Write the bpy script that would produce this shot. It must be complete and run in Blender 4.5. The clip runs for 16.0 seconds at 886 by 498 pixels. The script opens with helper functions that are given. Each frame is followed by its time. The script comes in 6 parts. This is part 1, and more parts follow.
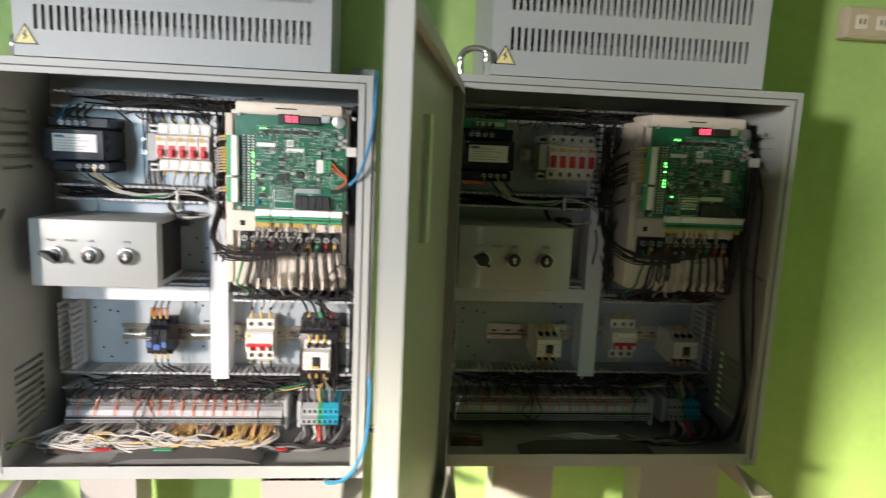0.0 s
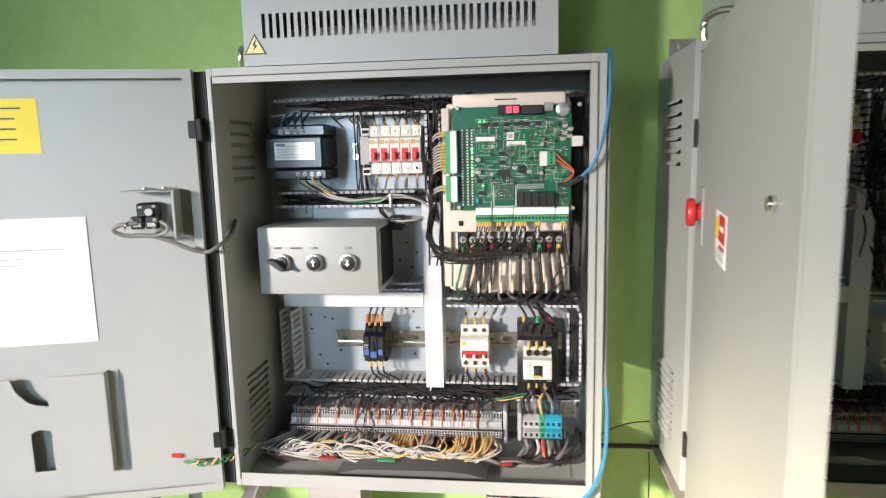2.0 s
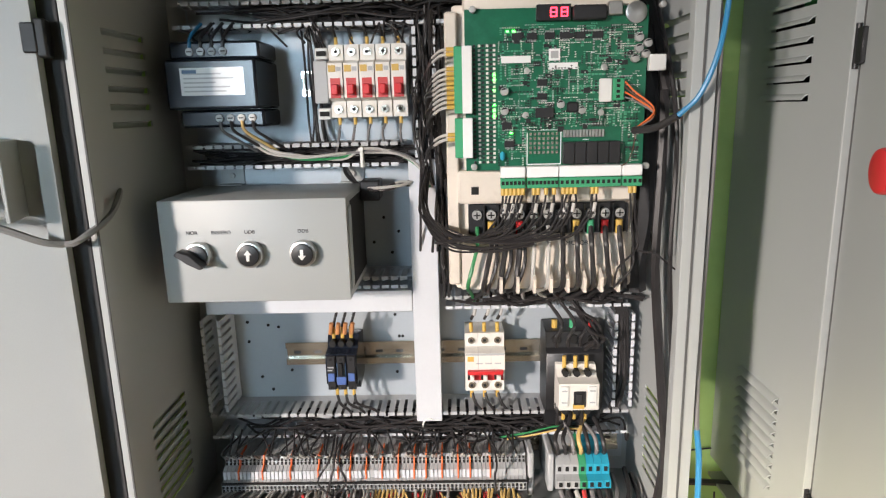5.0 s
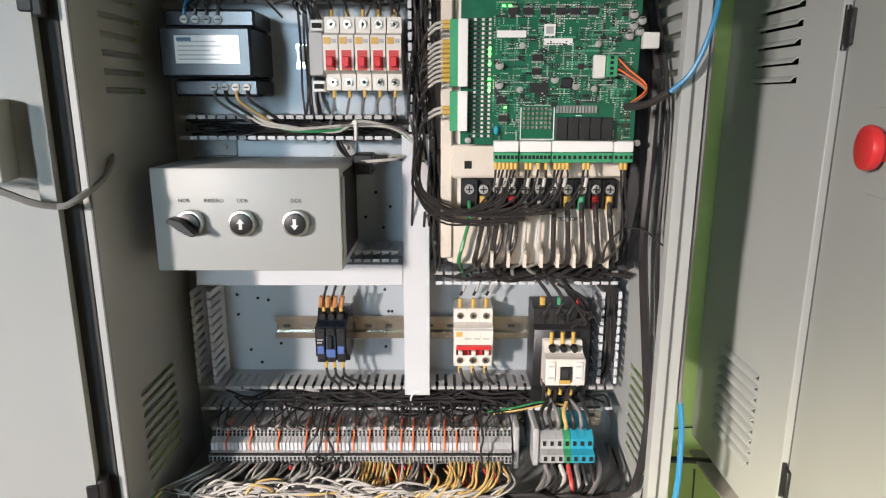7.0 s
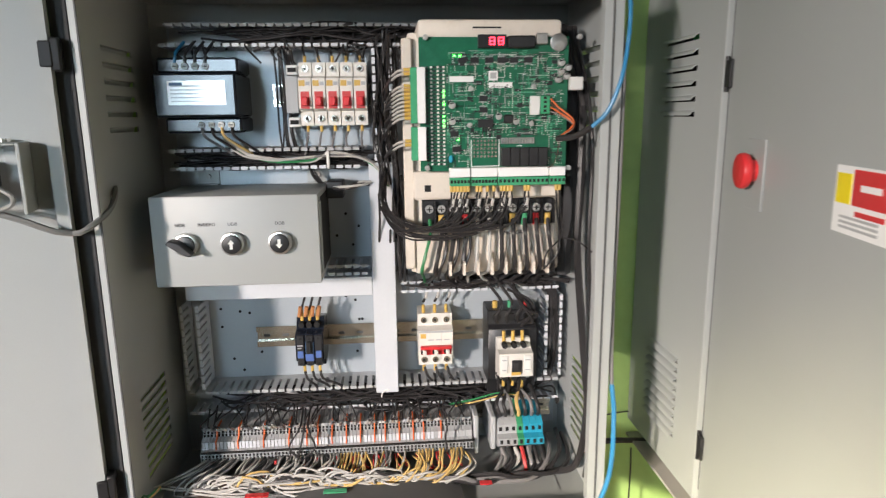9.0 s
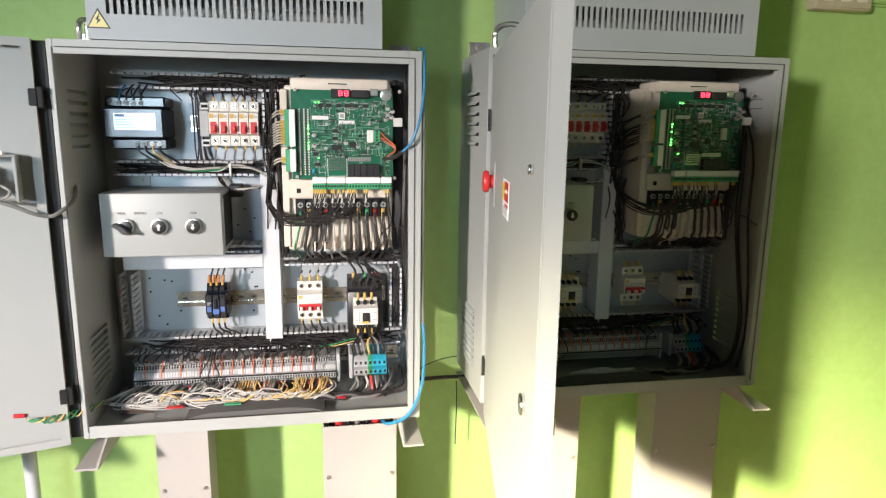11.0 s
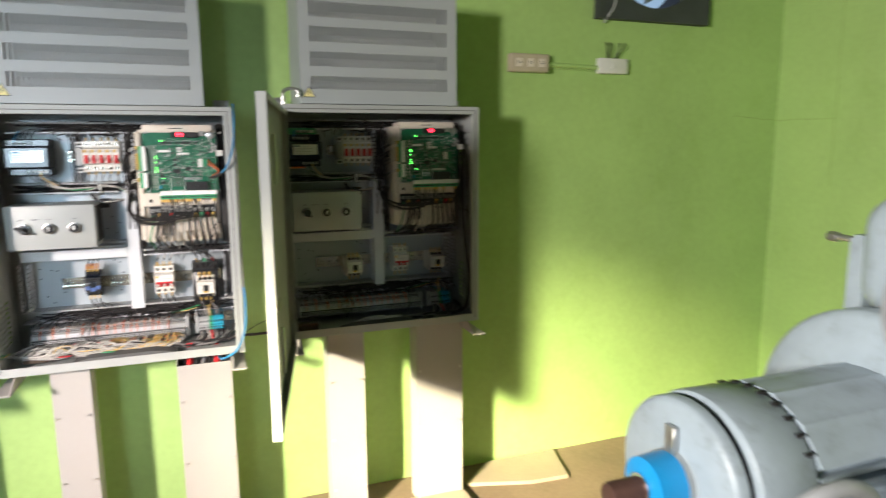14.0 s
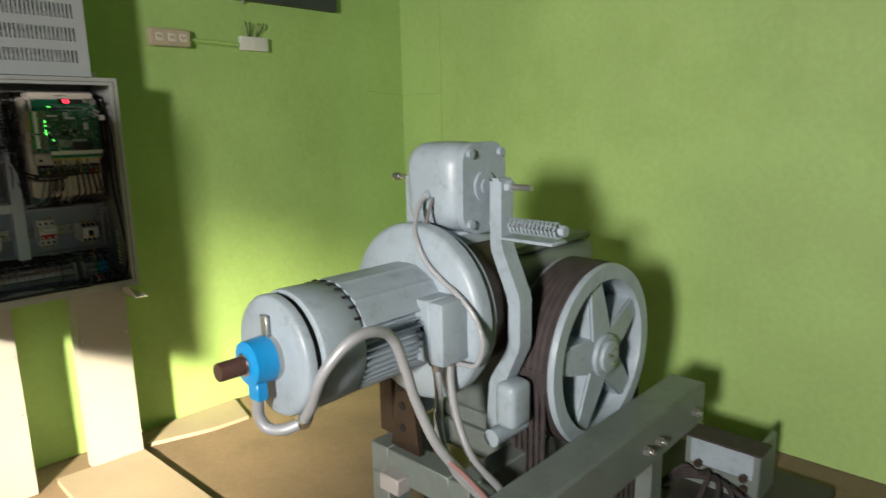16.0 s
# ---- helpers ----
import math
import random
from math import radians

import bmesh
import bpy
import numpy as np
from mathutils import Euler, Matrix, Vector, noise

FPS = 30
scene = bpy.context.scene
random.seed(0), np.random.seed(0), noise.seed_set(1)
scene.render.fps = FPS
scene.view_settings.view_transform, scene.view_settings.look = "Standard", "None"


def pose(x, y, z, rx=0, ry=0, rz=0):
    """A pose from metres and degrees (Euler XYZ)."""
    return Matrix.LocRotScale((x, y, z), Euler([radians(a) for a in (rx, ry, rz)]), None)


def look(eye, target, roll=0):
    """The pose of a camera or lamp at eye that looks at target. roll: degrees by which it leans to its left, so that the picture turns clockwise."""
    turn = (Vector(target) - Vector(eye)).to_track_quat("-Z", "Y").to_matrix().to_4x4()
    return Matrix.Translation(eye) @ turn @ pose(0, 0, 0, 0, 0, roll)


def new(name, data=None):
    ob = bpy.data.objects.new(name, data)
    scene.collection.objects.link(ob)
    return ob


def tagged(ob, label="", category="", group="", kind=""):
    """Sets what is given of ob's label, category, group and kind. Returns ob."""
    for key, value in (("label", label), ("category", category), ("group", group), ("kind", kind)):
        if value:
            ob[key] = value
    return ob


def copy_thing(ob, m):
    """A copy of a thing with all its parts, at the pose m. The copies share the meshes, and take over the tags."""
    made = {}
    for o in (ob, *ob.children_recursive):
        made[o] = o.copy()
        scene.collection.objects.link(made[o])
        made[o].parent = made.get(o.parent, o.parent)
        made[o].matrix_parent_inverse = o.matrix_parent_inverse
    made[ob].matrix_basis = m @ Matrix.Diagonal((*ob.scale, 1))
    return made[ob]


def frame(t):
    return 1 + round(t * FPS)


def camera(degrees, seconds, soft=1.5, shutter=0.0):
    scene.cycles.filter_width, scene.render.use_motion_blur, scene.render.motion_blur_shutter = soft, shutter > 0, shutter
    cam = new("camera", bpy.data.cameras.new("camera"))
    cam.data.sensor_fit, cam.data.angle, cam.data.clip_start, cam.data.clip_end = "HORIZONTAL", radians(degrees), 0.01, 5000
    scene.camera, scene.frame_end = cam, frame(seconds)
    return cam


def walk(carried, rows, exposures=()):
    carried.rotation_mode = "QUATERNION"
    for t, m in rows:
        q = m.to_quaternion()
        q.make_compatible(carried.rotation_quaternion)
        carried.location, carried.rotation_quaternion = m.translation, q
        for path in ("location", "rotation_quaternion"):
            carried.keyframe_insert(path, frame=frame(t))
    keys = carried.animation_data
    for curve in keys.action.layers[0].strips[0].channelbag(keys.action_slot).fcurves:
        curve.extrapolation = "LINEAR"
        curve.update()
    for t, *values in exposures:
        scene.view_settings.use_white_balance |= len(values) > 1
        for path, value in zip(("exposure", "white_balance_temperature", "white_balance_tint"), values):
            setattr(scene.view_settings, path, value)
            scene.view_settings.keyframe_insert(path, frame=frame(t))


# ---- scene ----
cam = camera(69.5, 16.0, 1.2, 0.5)
PATH = [
    (0, (0.019, 0.026, 1.225), (0.215, 1.992, 0.912), 2.6),
    (0.5, (-0.022, 0.039, 1.221), (0.013, 2.017, 0.927), 0.5),
    (1, (-0.066, 0.041, 1.224), (-0.14, 2.018, 0.933), 0.1),
    (1.5, (-0.102, 0.058, 1.22), (-0.285, 2.022, 0.888), -0.5),
    (2, (-0.133, 0.118, 1.198), (-0.369, 2.081, 0.895), -1.3),
    (2.5, (-0.164, 0.205, 1.197), (-0.41, 2.16, 0.855), -2.3),
    (3, (-0.182, 0.287, 1.193), (-0.402, 2.23, 0.775), -1.9),
    (5.5, (-0.269, 0.494, 1.156), (-0.28, 2.444, 0.711), -1.0),
    (6, (-0.275, 0.492, 1.145), (-0.28, 2.436, 0.675), -0.3),
    (6.5, (-0.26, 0.472, 1.15), (-0.266, 2.42, 0.699), -0.2),
    (7, (-0.263, 0.473, 1.149), (-0.258, 2.419, 0.688), 0.1),
    (7.5, (-0.27, 0.464, 1.151), (-0.246, 2.411, 0.693), 0.2),
    (8, (-0.284, 0.444, 1.151), (-0.235, 2.395, 0.714), 0.4),
    (10.5, (-0.24, 0.048, 1.207), (0.105, 1.98, 0.817), -0.8),
    (11, (-0.178, -0.081, 1.201), (0.177, 1.851, 0.827), 0.8),
    (11.5, (-0.18, -0.159, 1.206), (0.193, 1.769, 0.831), -0.1),
    (12, (-0.217, -0.276, 1.213), (0.213, 1.643, 0.848), -0.7),
    (12.5, (-0.219, -0.417, 1.217), (0.254, 1.502, 0.913), -0.5),
    (13, (-0.183, -0.542, 1.245), (0.296, 1.375, 0.936), -1.3),
    (13.5, (-0.109, -0.688, 1.219), (0.403, 1.218, 0.894), -0.4),
    (14, (-0.079, -0.811, 1.221), (0.604, 1.043, 0.907), -0.4),
    (14.5, (-0.089, -0.958, 1.213), (0.86, 0.773, 0.897), -3.2),
    (15, (-0.086, -1.056, 1.21), (1.009, 0.59, 0.905), -2.2),
    (15.5, (-0.092, -1.145, 1.199), (1.201, 0.345, 0.87), -1.5),
    (16, (-0.092, -1.18, 1.183), (1.328, 0.174, 0.794), -1.2),
]
EXPOSURES = [(0.0, -0.08), (1.0, -0.02), (1.5, -0.05), (3.0, -0.30), (5.5, -0.36), (8.0, -0.42), (10.5, -0.42), (11.0, -0.12), (12.5, 0.0), (14.0, -0.15), (15.0, -0.30), (16.0, -0.42)]
walk(cam, [(t, look(eye, target, roll)) for t, eye, target, roll in PATH], EXPOSURES)

# ---- world and light ----
FLOOR = -0.03
WALL_N, WALL_E, WALL_S, WALL_W, CEIL = 1.385, 2.31, -2.7, -2.35, 2.75
world = bpy.data.worlds.new("sky")
scene.world = world
world.use_nodes = True
wn = world.node_tree.nodes
sky = wn.new("ShaderNodeTexSky")
sky.sky_type, sky.sun_disc = "NISHITA", False
sky.sun_elevation, sky.sun_rotation = radians(40), radians(250)
world.node_tree.links.new(sky.outputs[0], wn["Background"].inputs[0])
wn["Background"].inputs[1].default_value = 0.12


def window_light(name, place, target, width, height, watts, colour):
    lamp = bpy.data.lights.new(name, "AREA")
    lamp.shape, lamp.size, lamp.size_y, lamp.energy, lamp.color = "RECTANGLE", width, height, watts, colour
    ob = new(name, lamp)
    ob.matrix_world = look(place, target)
    return ob


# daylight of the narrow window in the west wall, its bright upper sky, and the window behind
glowing = window_light("window_daylight", (WALL_W - 0.02, -1.55, 1.60), (2.3, 0.4, 0.6), 0.30, 0.4, 60.0, (1.0, 0.93, 0.87))
glowing.data.spread = radians(95)
# narrow added lamp stands in for the upper sky's glow on the low wall
beam_light = window_light("window_skylight_beam", (WALL_W - 0.01, -1.55, 1.60), (1.15, WALL_N, -0.12), 0.20, 0.18, 20.0, (1.0, 0.87, 0.53))
beam_light.data.spread = radians(23)
# another added lamp, aimed to brighten the first cabinet's door and lower part
low_light = window_light("added_low_beam", (WALL_W - 0.015, -1.55, 1.60), (-0.34, 1.19, 0.30), 0.20, 0.25, 12.0, (1.0, 0.85, 0.77))
low_light.data.spread = radians(38)
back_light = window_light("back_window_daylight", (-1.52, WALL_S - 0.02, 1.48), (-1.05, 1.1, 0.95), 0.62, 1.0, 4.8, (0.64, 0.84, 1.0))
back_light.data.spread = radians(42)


# ---- materials ----
def material(name, colour, rough=0.5, metal=0.0, vary=0.08, scale=6.0, grain=90.0, bump=0.08, dirt=None, dirt_amount=0.0, coat=0.0, wear=0.0):
    """Paint, plastic or metal with large stains, fine grain and a little relief."""
    m = bpy.data.materials.new(name)
    m.use_nodes = True
    n, l = m.node_tree.nodes, m.node_tree.links
    b = n["Principled BSDF"]
    b.inputs["Roughness"].default_value = rough
    b.inputs["Metallic"].default_value = metal
    b.inputs["Coat Weight"].default_value = coat
    co = n.new("ShaderNodeTexCoord")
    big = n.new("ShaderNodeTexNoise")
    big.inputs["Scale"].default_value, big.inputs["Detail"].default_value = scale, 5
    fine = n.new("ShaderNodeTexNoise")
    fine.inputs["Scale"].default_value, fine.inputs["Detail"].default_value = grain, 3
    for t in (big, fine):
        l.new(co.outputs["Object"], t.inputs["Vector"])
    mix = n.new("ShaderNodeMix")
    mix.data_type = "RGBA"
    lo = tuple(max(0.0, c * (1 - vary)) for c in colour)
    hi = tuple(min(1.0, c * (1 + vary)) for c in colour)
    mix.inputs["A"].default_value, mix.inputs["B"].default_value = (*lo, 1), (*hi, 1)
    add = n.new("ShaderNodeMath")
    add.operation = "MULTIPLY_ADD"
    l.new(fine.outputs[0], add.inputs[0])
    add.inputs[1].default_value = 0.35
    l.new(big.outputs[0], add.inputs[2])
    sub = n.new("ShaderNodeMapRange")
    sub.inputs["From Min"].default_value, sub.inputs["From Max"].default_value = 0.42, 0.92
    l.new(add.outputs[0], sub.inputs["Value"])
    l.new(sub.outputs[0], mix.inputs["Factor"])
    last = mix.outputs["Result"]
    if dirt:
        spots = n.new("ShaderNodeTexNoise")
        spots.inputs["Scale"].default_value, spots.inputs["Detail"].default_value = scale * 2.3, 8
        spots.inputs["Roughness"].default_value = 0.7
        l.new(co.outputs["Object"], spots.inputs["Vector"])
        rng = n.new("ShaderNodeMapRange")
        rng.inputs["From Min"].default_value, rng.inputs["From Max"].default_value = 0.52, 0.75
        rng.inputs["To Max"].default_value = dirt_amount
        l.new(spots.outputs[0], rng.inputs["Value"])
        over = n.new("ShaderNodeMix")
        over.data_type = "RGBA"
        over.inputs["B"].default_value = (*dirt, 1)
        l.new(last, over.inputs["A"])
        l.new(rng.outputs[0], over.inputs["Factor"])
        last = over.outputs["Result"]
    l.new(last, b.inputs["Base Color"])
    rr = n.new("ShaderNodeMapRange")
    rr.inputs["To Min"].default_value, rr.inputs["To Max"].default_value = max(0.02, rough - 0.07), min(1.0, rough + 0.1)
    l.new(big.outputs[0], rr.inputs["Value"])
    l.new(rr.outputs[0], b.inputs["Roughness"])
    if bump:
        bp = n.new("ShaderNodeBump")
        bp.inputs["Strength"].default_value, bp.inputs["Distance"].default_value = bump, 0.002
        l.new(add.outputs[0], bp.inputs["Height"])
        l.new(bp.outputs[0], b.inputs["Normal"])
    return m


def glow(name, colour, strength):
    m = bpy.data.materials.new(name)
    m.use_nodes = True
    b = m.node_tree.nodes["Principled BSDF"]
    b.inputs["Base Color"].default_value = (*colour, 1)
    b.inputs["Emission Color"].default_value = (*colour, 1)
    b.inputs["Emission Strength"].default_value = strength
    return m


GREEN_WALL = material("green_wall_paint", (0.375, 0.56, 0.19), 0.62, 0, 0.14, 1.6, 45, 0.25, (0.22, 0.38, 0.05), 0.25)
# unseen ceiling and walls are coloured dark to keep bounced light low
CEILING = material("unseen_dark_ceiling", (0.11, 0.11, 0.105), 0.85)
DARK_WALL = material("unseen_dark_wall", (0.08, 0.08, 0.076), 0.9, 0, 0.15, 2, 40, 0.4)
CONCRETE = material("brown_concrete", (0.23, 0.165, 0.115), 0.85, 0, 0.22, 3, 60, 0.5, (0.16, 0.11, 0.07), 0.5)
DUCT_BEIGE = material("beige_sheet_metal", (0.38, 0.31, 0.245), 0.6, 0, 0.08, 5, 80, 0.1, (0.35, 0.27, 0.2), 0.4)
GREY = material("grey_powder_coat", (0.385, 0.405, 0.405), 0.42, 0, 0.04, 4, 700, 0.12)
GREY_IN = material("grey_powder_coat_inside", (0.375, 0.395, 0.395), 0.45, 0, 0.06, 4, 500, 0.12)
GREY_RES = material("blue_grey_powder_coat", (0.40, 0.43, 0.455), 0.42, 0, 0.04, 4, 700, 0.12)
PANEL = material("blue_grey_plate", (0.40, 0.44, 0.475), 0.34, 0.15, 0.05, 5, 300, 0.08)
LEG = material("light_grey_trunking", (0.40, 0.385, 0.375), 0.55, 0, 0.05, 3, 300, 0.1, (0.4, 0.36, 0.33), 0.3)
BLACK = material("black_plastic", (0.018, 0.018, 0.02), 0.4, 0, 0.3, 20, 200, 0.1)
RUBBER = material("black_rubber", (0.03, 0.03, 0.032), 0.7, 0, 0.3, 20, 200, 0.1)
DARK = material("dark_void", (0.01, 0.01, 0.01), 0.8, 0, 0.2, 20, 100, 0.0)
BLUE_TAB = material("lilac_blue_plastic", (0.09, 0.16, 0.42), 0.4, 0, 0.1, 20, 200, 0.05)
BLUE_DARK = material("dull_blue_plastic", (0.05, 0.11, 0.22), 0.4, 0, 0.1, 20, 200, 0.05)
GASKET = material("grey_gasket", (0.10, 0.10, 0.10), 0.7, 0, 0.1, 20, 200, 0.05)
BLUEBLACK = material("blue_black_plastic", (0.014, 0.018, 0.028), 0.16, 0, 0.2, 20, 200, 0.05)
WHITE = material("white_plastic", (0.72, 0.72, 0.70), 0.4, 0, 0.04, 12, 200, 0.05)
DUCT_WHITE = material("white_wiring_duct", (0.60, 0.62, 0.66), 0.4, 0, 0.04, 10, 200, 0.05)
DUCT_GREY = material("grey_wiring_duct", (0.42, 0.43, 0.44), 0.5, 0, 0.06, 10, 200, 0.05)
CREAM = material("cream_plastic", (0.72, 0.65, 0.57), 0.45, 0, 0.05, 10, 200, 0.08, (0.42, 0.36, 0.28), 0.4)
CREAM_LT = material("cream_breaker_plastic", (0.74, 0.71, 0.66), 0.4, 0, 0.05, 20, 200, 0.05)
RED = material("red_plastic", (0.62, 0.03, 0.035), 0.35, 0, 0.08, 20, 200, 0.05)
YELLOW = material("yellow_plastic", (0.62, 0.40, 0.09), 0.45, 0, 0.08, 20, 200, 0.05)
YELLOW_STICKER = material("yellow_sticker", (0.85, 0.68, 0.01), 0.5, 0, 0.05, 6, 200, 0.05)
ORANGE = material("orange_marker", (0.75, 0.16, 0.04), 0.5, 0, 0.08, 20, 200, 0.05)
GLOSSY_LABEL = material("glossy_white_label", (0.80, 0.81, 0.82), 0.14, 0, 0.02, 8, 200, 0.0, coat=1.0)
PAPER = material("white_paper", (0.82, 0.82, 0.82), 0.7, 0, 0.03, 8, 200, 0.15)
PCB = material("green_circuit_board", (0.008, 0.12, 0.062), 0.32, 0, 0.2, 30, 320, 0.06, (0.03, 0.19, 0.11), 0.5)
TERMGREEN = material("green_terminal_plastic", (0.05, 0.33, 0.16), 0.4, 0, 0.1, 20, 200, 0.05)
WIRE_GREEN = material("green_insulation", (0.03, 0.22, 0.08), 0.4, 0, 0.1, 20, 200, 0.05)
ZINC = material("dull_zinc_plating", (0.42, 0.42, 0.41), 0.5, 0.35, 0.2, 40, 300, 0.1)
STEEL = material("galvanised_steel", (0.55, 0.55, 0.54), 0.32, 0.9, 0.12, 25, 200, 0.1)
BRASS = material("yellow_zinc_rail", (0.66, 0.63, 0.55), 0.22, 0.9, 0.12, 15, 200, 0.08)
CHROME = material("chrome", (0.75, 0.75, 0.76), 0.12, 1.0, 0.04, 15, 200, 0.0)
MACHINE = material("machine_grey_enamel", (0.345, 0.42, 0.475), 0.36, 0, 0.10, 11, 60, 0.3, (0.13, 0.14, 0.13), 0.45)
MACHINE_GREEN = material("green_grey_enamel", (0.17, 0.205, 0.19), 0.42, 0, 0.10, 8, 60, 0.25, (0.1, 0.1, 0.09), 0.5)
DRUM = material("oily_brown_iron", (0.06, 0.042, 0.03), 0.45, 0.4, 0.3, 12, 80, 0.3)
ROPE = material("greasy_black_rope", (0.045, 0.036, 0.036), 0.75, 0.0, 0.35, 30, 300, 0.6)
BLUE = material("blue_encoder_plastic", (0.01, 0.30, 0.68), 0.3, 0, 0.06, 20, 200, 0.05)
RUST = material("brown_rusty_shaft", (0.13, 0.07, 0.055), 0.5, 0.5, 0.25, 40, 200, 0.3)
BLUE_TERM = material("blue_terminal_plastic", (0.03, 0.36, 0.52), 0.4, 0, 0.06, 20, 200, 0.05)
BLUE_CABLE = material("blue_cable_sheath", (0.03, 0.22, 0.44), 0.4, 0, 0.06, 20, 200, 0.05)
CABLE_GREY = material("grey_cable_sheath", (0.22, 0.22, 0.215), 0.5, 0, 0.1, 20, 100, 0.1)
CONDUIT = material("grey_flexible_conduit", (0.40, 0.42, 0.44), 0.4, 0.2, 0.08, 20, 100, 0.1)
WIRE_BLACK = material("black_insulation", (0.026, 0.024, 0.025), 0.42, 0, 0.2, 30, 100, 0.0)
WIRE_WHITE = material("white_insulation", (0.48, 0.465, 0.44), 0.45, 0, 0.1, 30, 100, 0.0)
WIRE_YELLOW = material("yellow_insulation", (0.62, 0.43, 0.16), 0.45, 0, 0.1, 30, 100, 0.0)
WIRE_RED = material("red_insulation", (0.55, 0.05, 0.05), 0.45, 0, 0.1, 30, 100, 0.0)
WIRE_GREY = material("grey_insulation", (0.20, 0.19, 0.19), 0.45, 0, 0.1, 30, 100, 0.0)
PRINT = material("dark_print", (0.08, 0.08, 0.09), 0.6, 0, 0.1, 30, 100, 0.0)
FAN_BLADE = material("dusty_grey_fan_blade", (0.30, 0.32, 0.36), 0.5, 0, 0.2, 8, 120, 0.2, (0.08, 0.08, 0.08), 0.5)
FAN_BLACK = material("dusty_black_fan_metal", (0.045, 0.05, 0.055), 0.5, 0, 0.25, 8, 120, 0.2)
LED_RED = glow("red_led", (1.0, 0.03, 0.06), 9.0)
LED_GREEN = glow("green_led", (0.10, 1.0, 0.10), 9.0)


# ---- mesh helpers ----
def box(bm, x0, x1, y0, y1, z0, z1, bevel=0.0, seg=1):
    r = bmesh.ops.create_cube(bm, size=1.0)
    vs = r["verts"]
    for v in vs:
        v.co = Vector(((x0 + x1) / 2 + v.co.x * (x1 - x0), (y0 + y1) / 2 + v.co.y * (y1 - y0), (z0 + z1) / 2 + v.co.z * (z1 - z0)))
    if bevel:
        es = list({e for v in vs for e in v.link_edges})
        bmesh.ops.bevel(bm, geom=es, offset=bevel, segments=seg, profile=0.5, affect="EDGES")
    return vs


def fast_box(data, x0, x1, y0, y1, z0, z1):
    """Adds a plain box to (verts, faces) lists."""
    vs, fs = data
    i = len(vs)
    vs.extend([(x, y, z) for z in (z0, z1) for y in (y0, y1) for x in (x0, x1)])
    fs.extend([(i, i + 2, i + 3, i + 1), (i + 4, i + 5, i + 7, i + 6), (i, i + 1, i + 5, i + 4), (i + 2, i + 6, i + 7, i + 3), (i, i + 4, i + 6, i + 2), (i + 1, i + 3, i + 7, i + 5)])


def cyl(bm, p0, p1, r0, r1=None, seg=24, bevel=0.0):
    p0, p1 = Vector(p0), Vector(p1)
    d = p1 - p0
    m = Matrix.Translation((p0 + p1) / 2) @ d.to_track_quat("Z", "Y").to_matrix().to_4x4()
    r = bmesh.ops.create_cone(bm, cap_ends=True, segments=seg, radius1=r0, radius2=r0 if r1 is None else r1, depth=d.length, matrix=m)
    if bevel:
        es = [e for e in {e for v in r["verts"] for e in v.link_edges} if any(len(f.verts) > 4 for f in e.link_faces)]
        bmesh.ops.bevel(bm, geom=es, offset=bevel, segments=2, profile=0.5, affect="EDGES")


def smooth_path(pts, n=6):
    pts = [Vector(p) for p in pts]
    if len(pts) < 3:
        return pts
    out = []
    ext = [pts[0] * 2 - pts[1]] + pts + [pts[-1] * 2 - pts[-2]]
    for i in range(1, len(ext) - 2):
        a, b, c, d = ext[i - 1:i + 3]
        for k in range(n):
            t = k / n
            out.append(0.5 * ((2 * b) + (c - a) * t + (2 * a - 5 * b + 4 * c - d) * t * t + (3 * b - a - 3 * c + d) * t ** 3))
    out.append(pts[-1])
    return out


def tube(bm, pts, r, seg=6, n=6, ridged=0.0):
    """A round wire or pipe along a smooth line through pts."""
    line = smooth_path(pts, n)
    up, rings = Vector((0.13, 0.21, 0.97)), []
    for i, p in enumerate(line):
        t = (line[min(i + 1, len(line) - 1)] - line[max(i - 1, 0)]).normalized()
        a = t.cross(up)
        if a.length < 0.05:
            a = t.cross(Vector((1, 0.1, 0)))
        a.normalize()
        b = t.cross(a)
        rr = r * (1 + ridged * (i % 2))
        rings.append([bm.verts.new(p + rr * (math.cos(k * math.tau / seg) * a + math.sin(k * math.tau / seg) * b)) for k in range(seg)])
    for r0, r1 in zip(rings, rings[1:]):
        for k in range(seg):
            bm.faces.new((r0[k], r0[(k + 1) % seg], r1[(k + 1) % seg], r1[k]))
    bm.faces.new(rings[0])
    bm.faces.new(rings[-1][::-1])


def prism(bm, outline, axis, a, b):
    """A flat outline, extruded along an axis from a to b. Outline is in the two other axes, in order."""
    def at(p, v):
        return {"x": (v, p[0], p[1]), "y": (p[0], v, p[1]), "z": (p[0], p[1], v)}[axis]
    lo = [bm.verts.new(at(p, a)) for p in outline]
    hi = [bm.verts.new(at(p, b)) for p in outline]
    bm.faces.new(lo)
    bm.faces.new(hi[::-1])
    for i in range(len(lo)):
        j = (i + 1) % len(lo)
        bm.faces.new((lo[i], hi[i], hi[j], lo[j]))


def finish(name, bm, mat):
    if isinstance(bm, tuple):
        me = bpy.data.meshes.new(name)
        me.from_pydata(bm[0], [], bm[1])
    else:
        bmesh.ops.recalc_face_normals(bm, faces=bm.faces)
        me = bpy.data.meshes.new(name)
        bm.to_mesh(me)
        bm.free()
    me.materials.append(mat)
    return me


def soften(me, angle=40):
    """Smooth faces with edges sharper than the angle kept sharp."""
    bm = bmesh.new()
    bm.from_mesh(me)
    for f in bm.faces:
        f.smooth = True
    for e in bm.edges:
        if len(e.link_faces) != 2 or e.calc_face_angle(0) > radians(angle):
            e.smooth = False
    bm.to_mesh(me)
    bm.free()


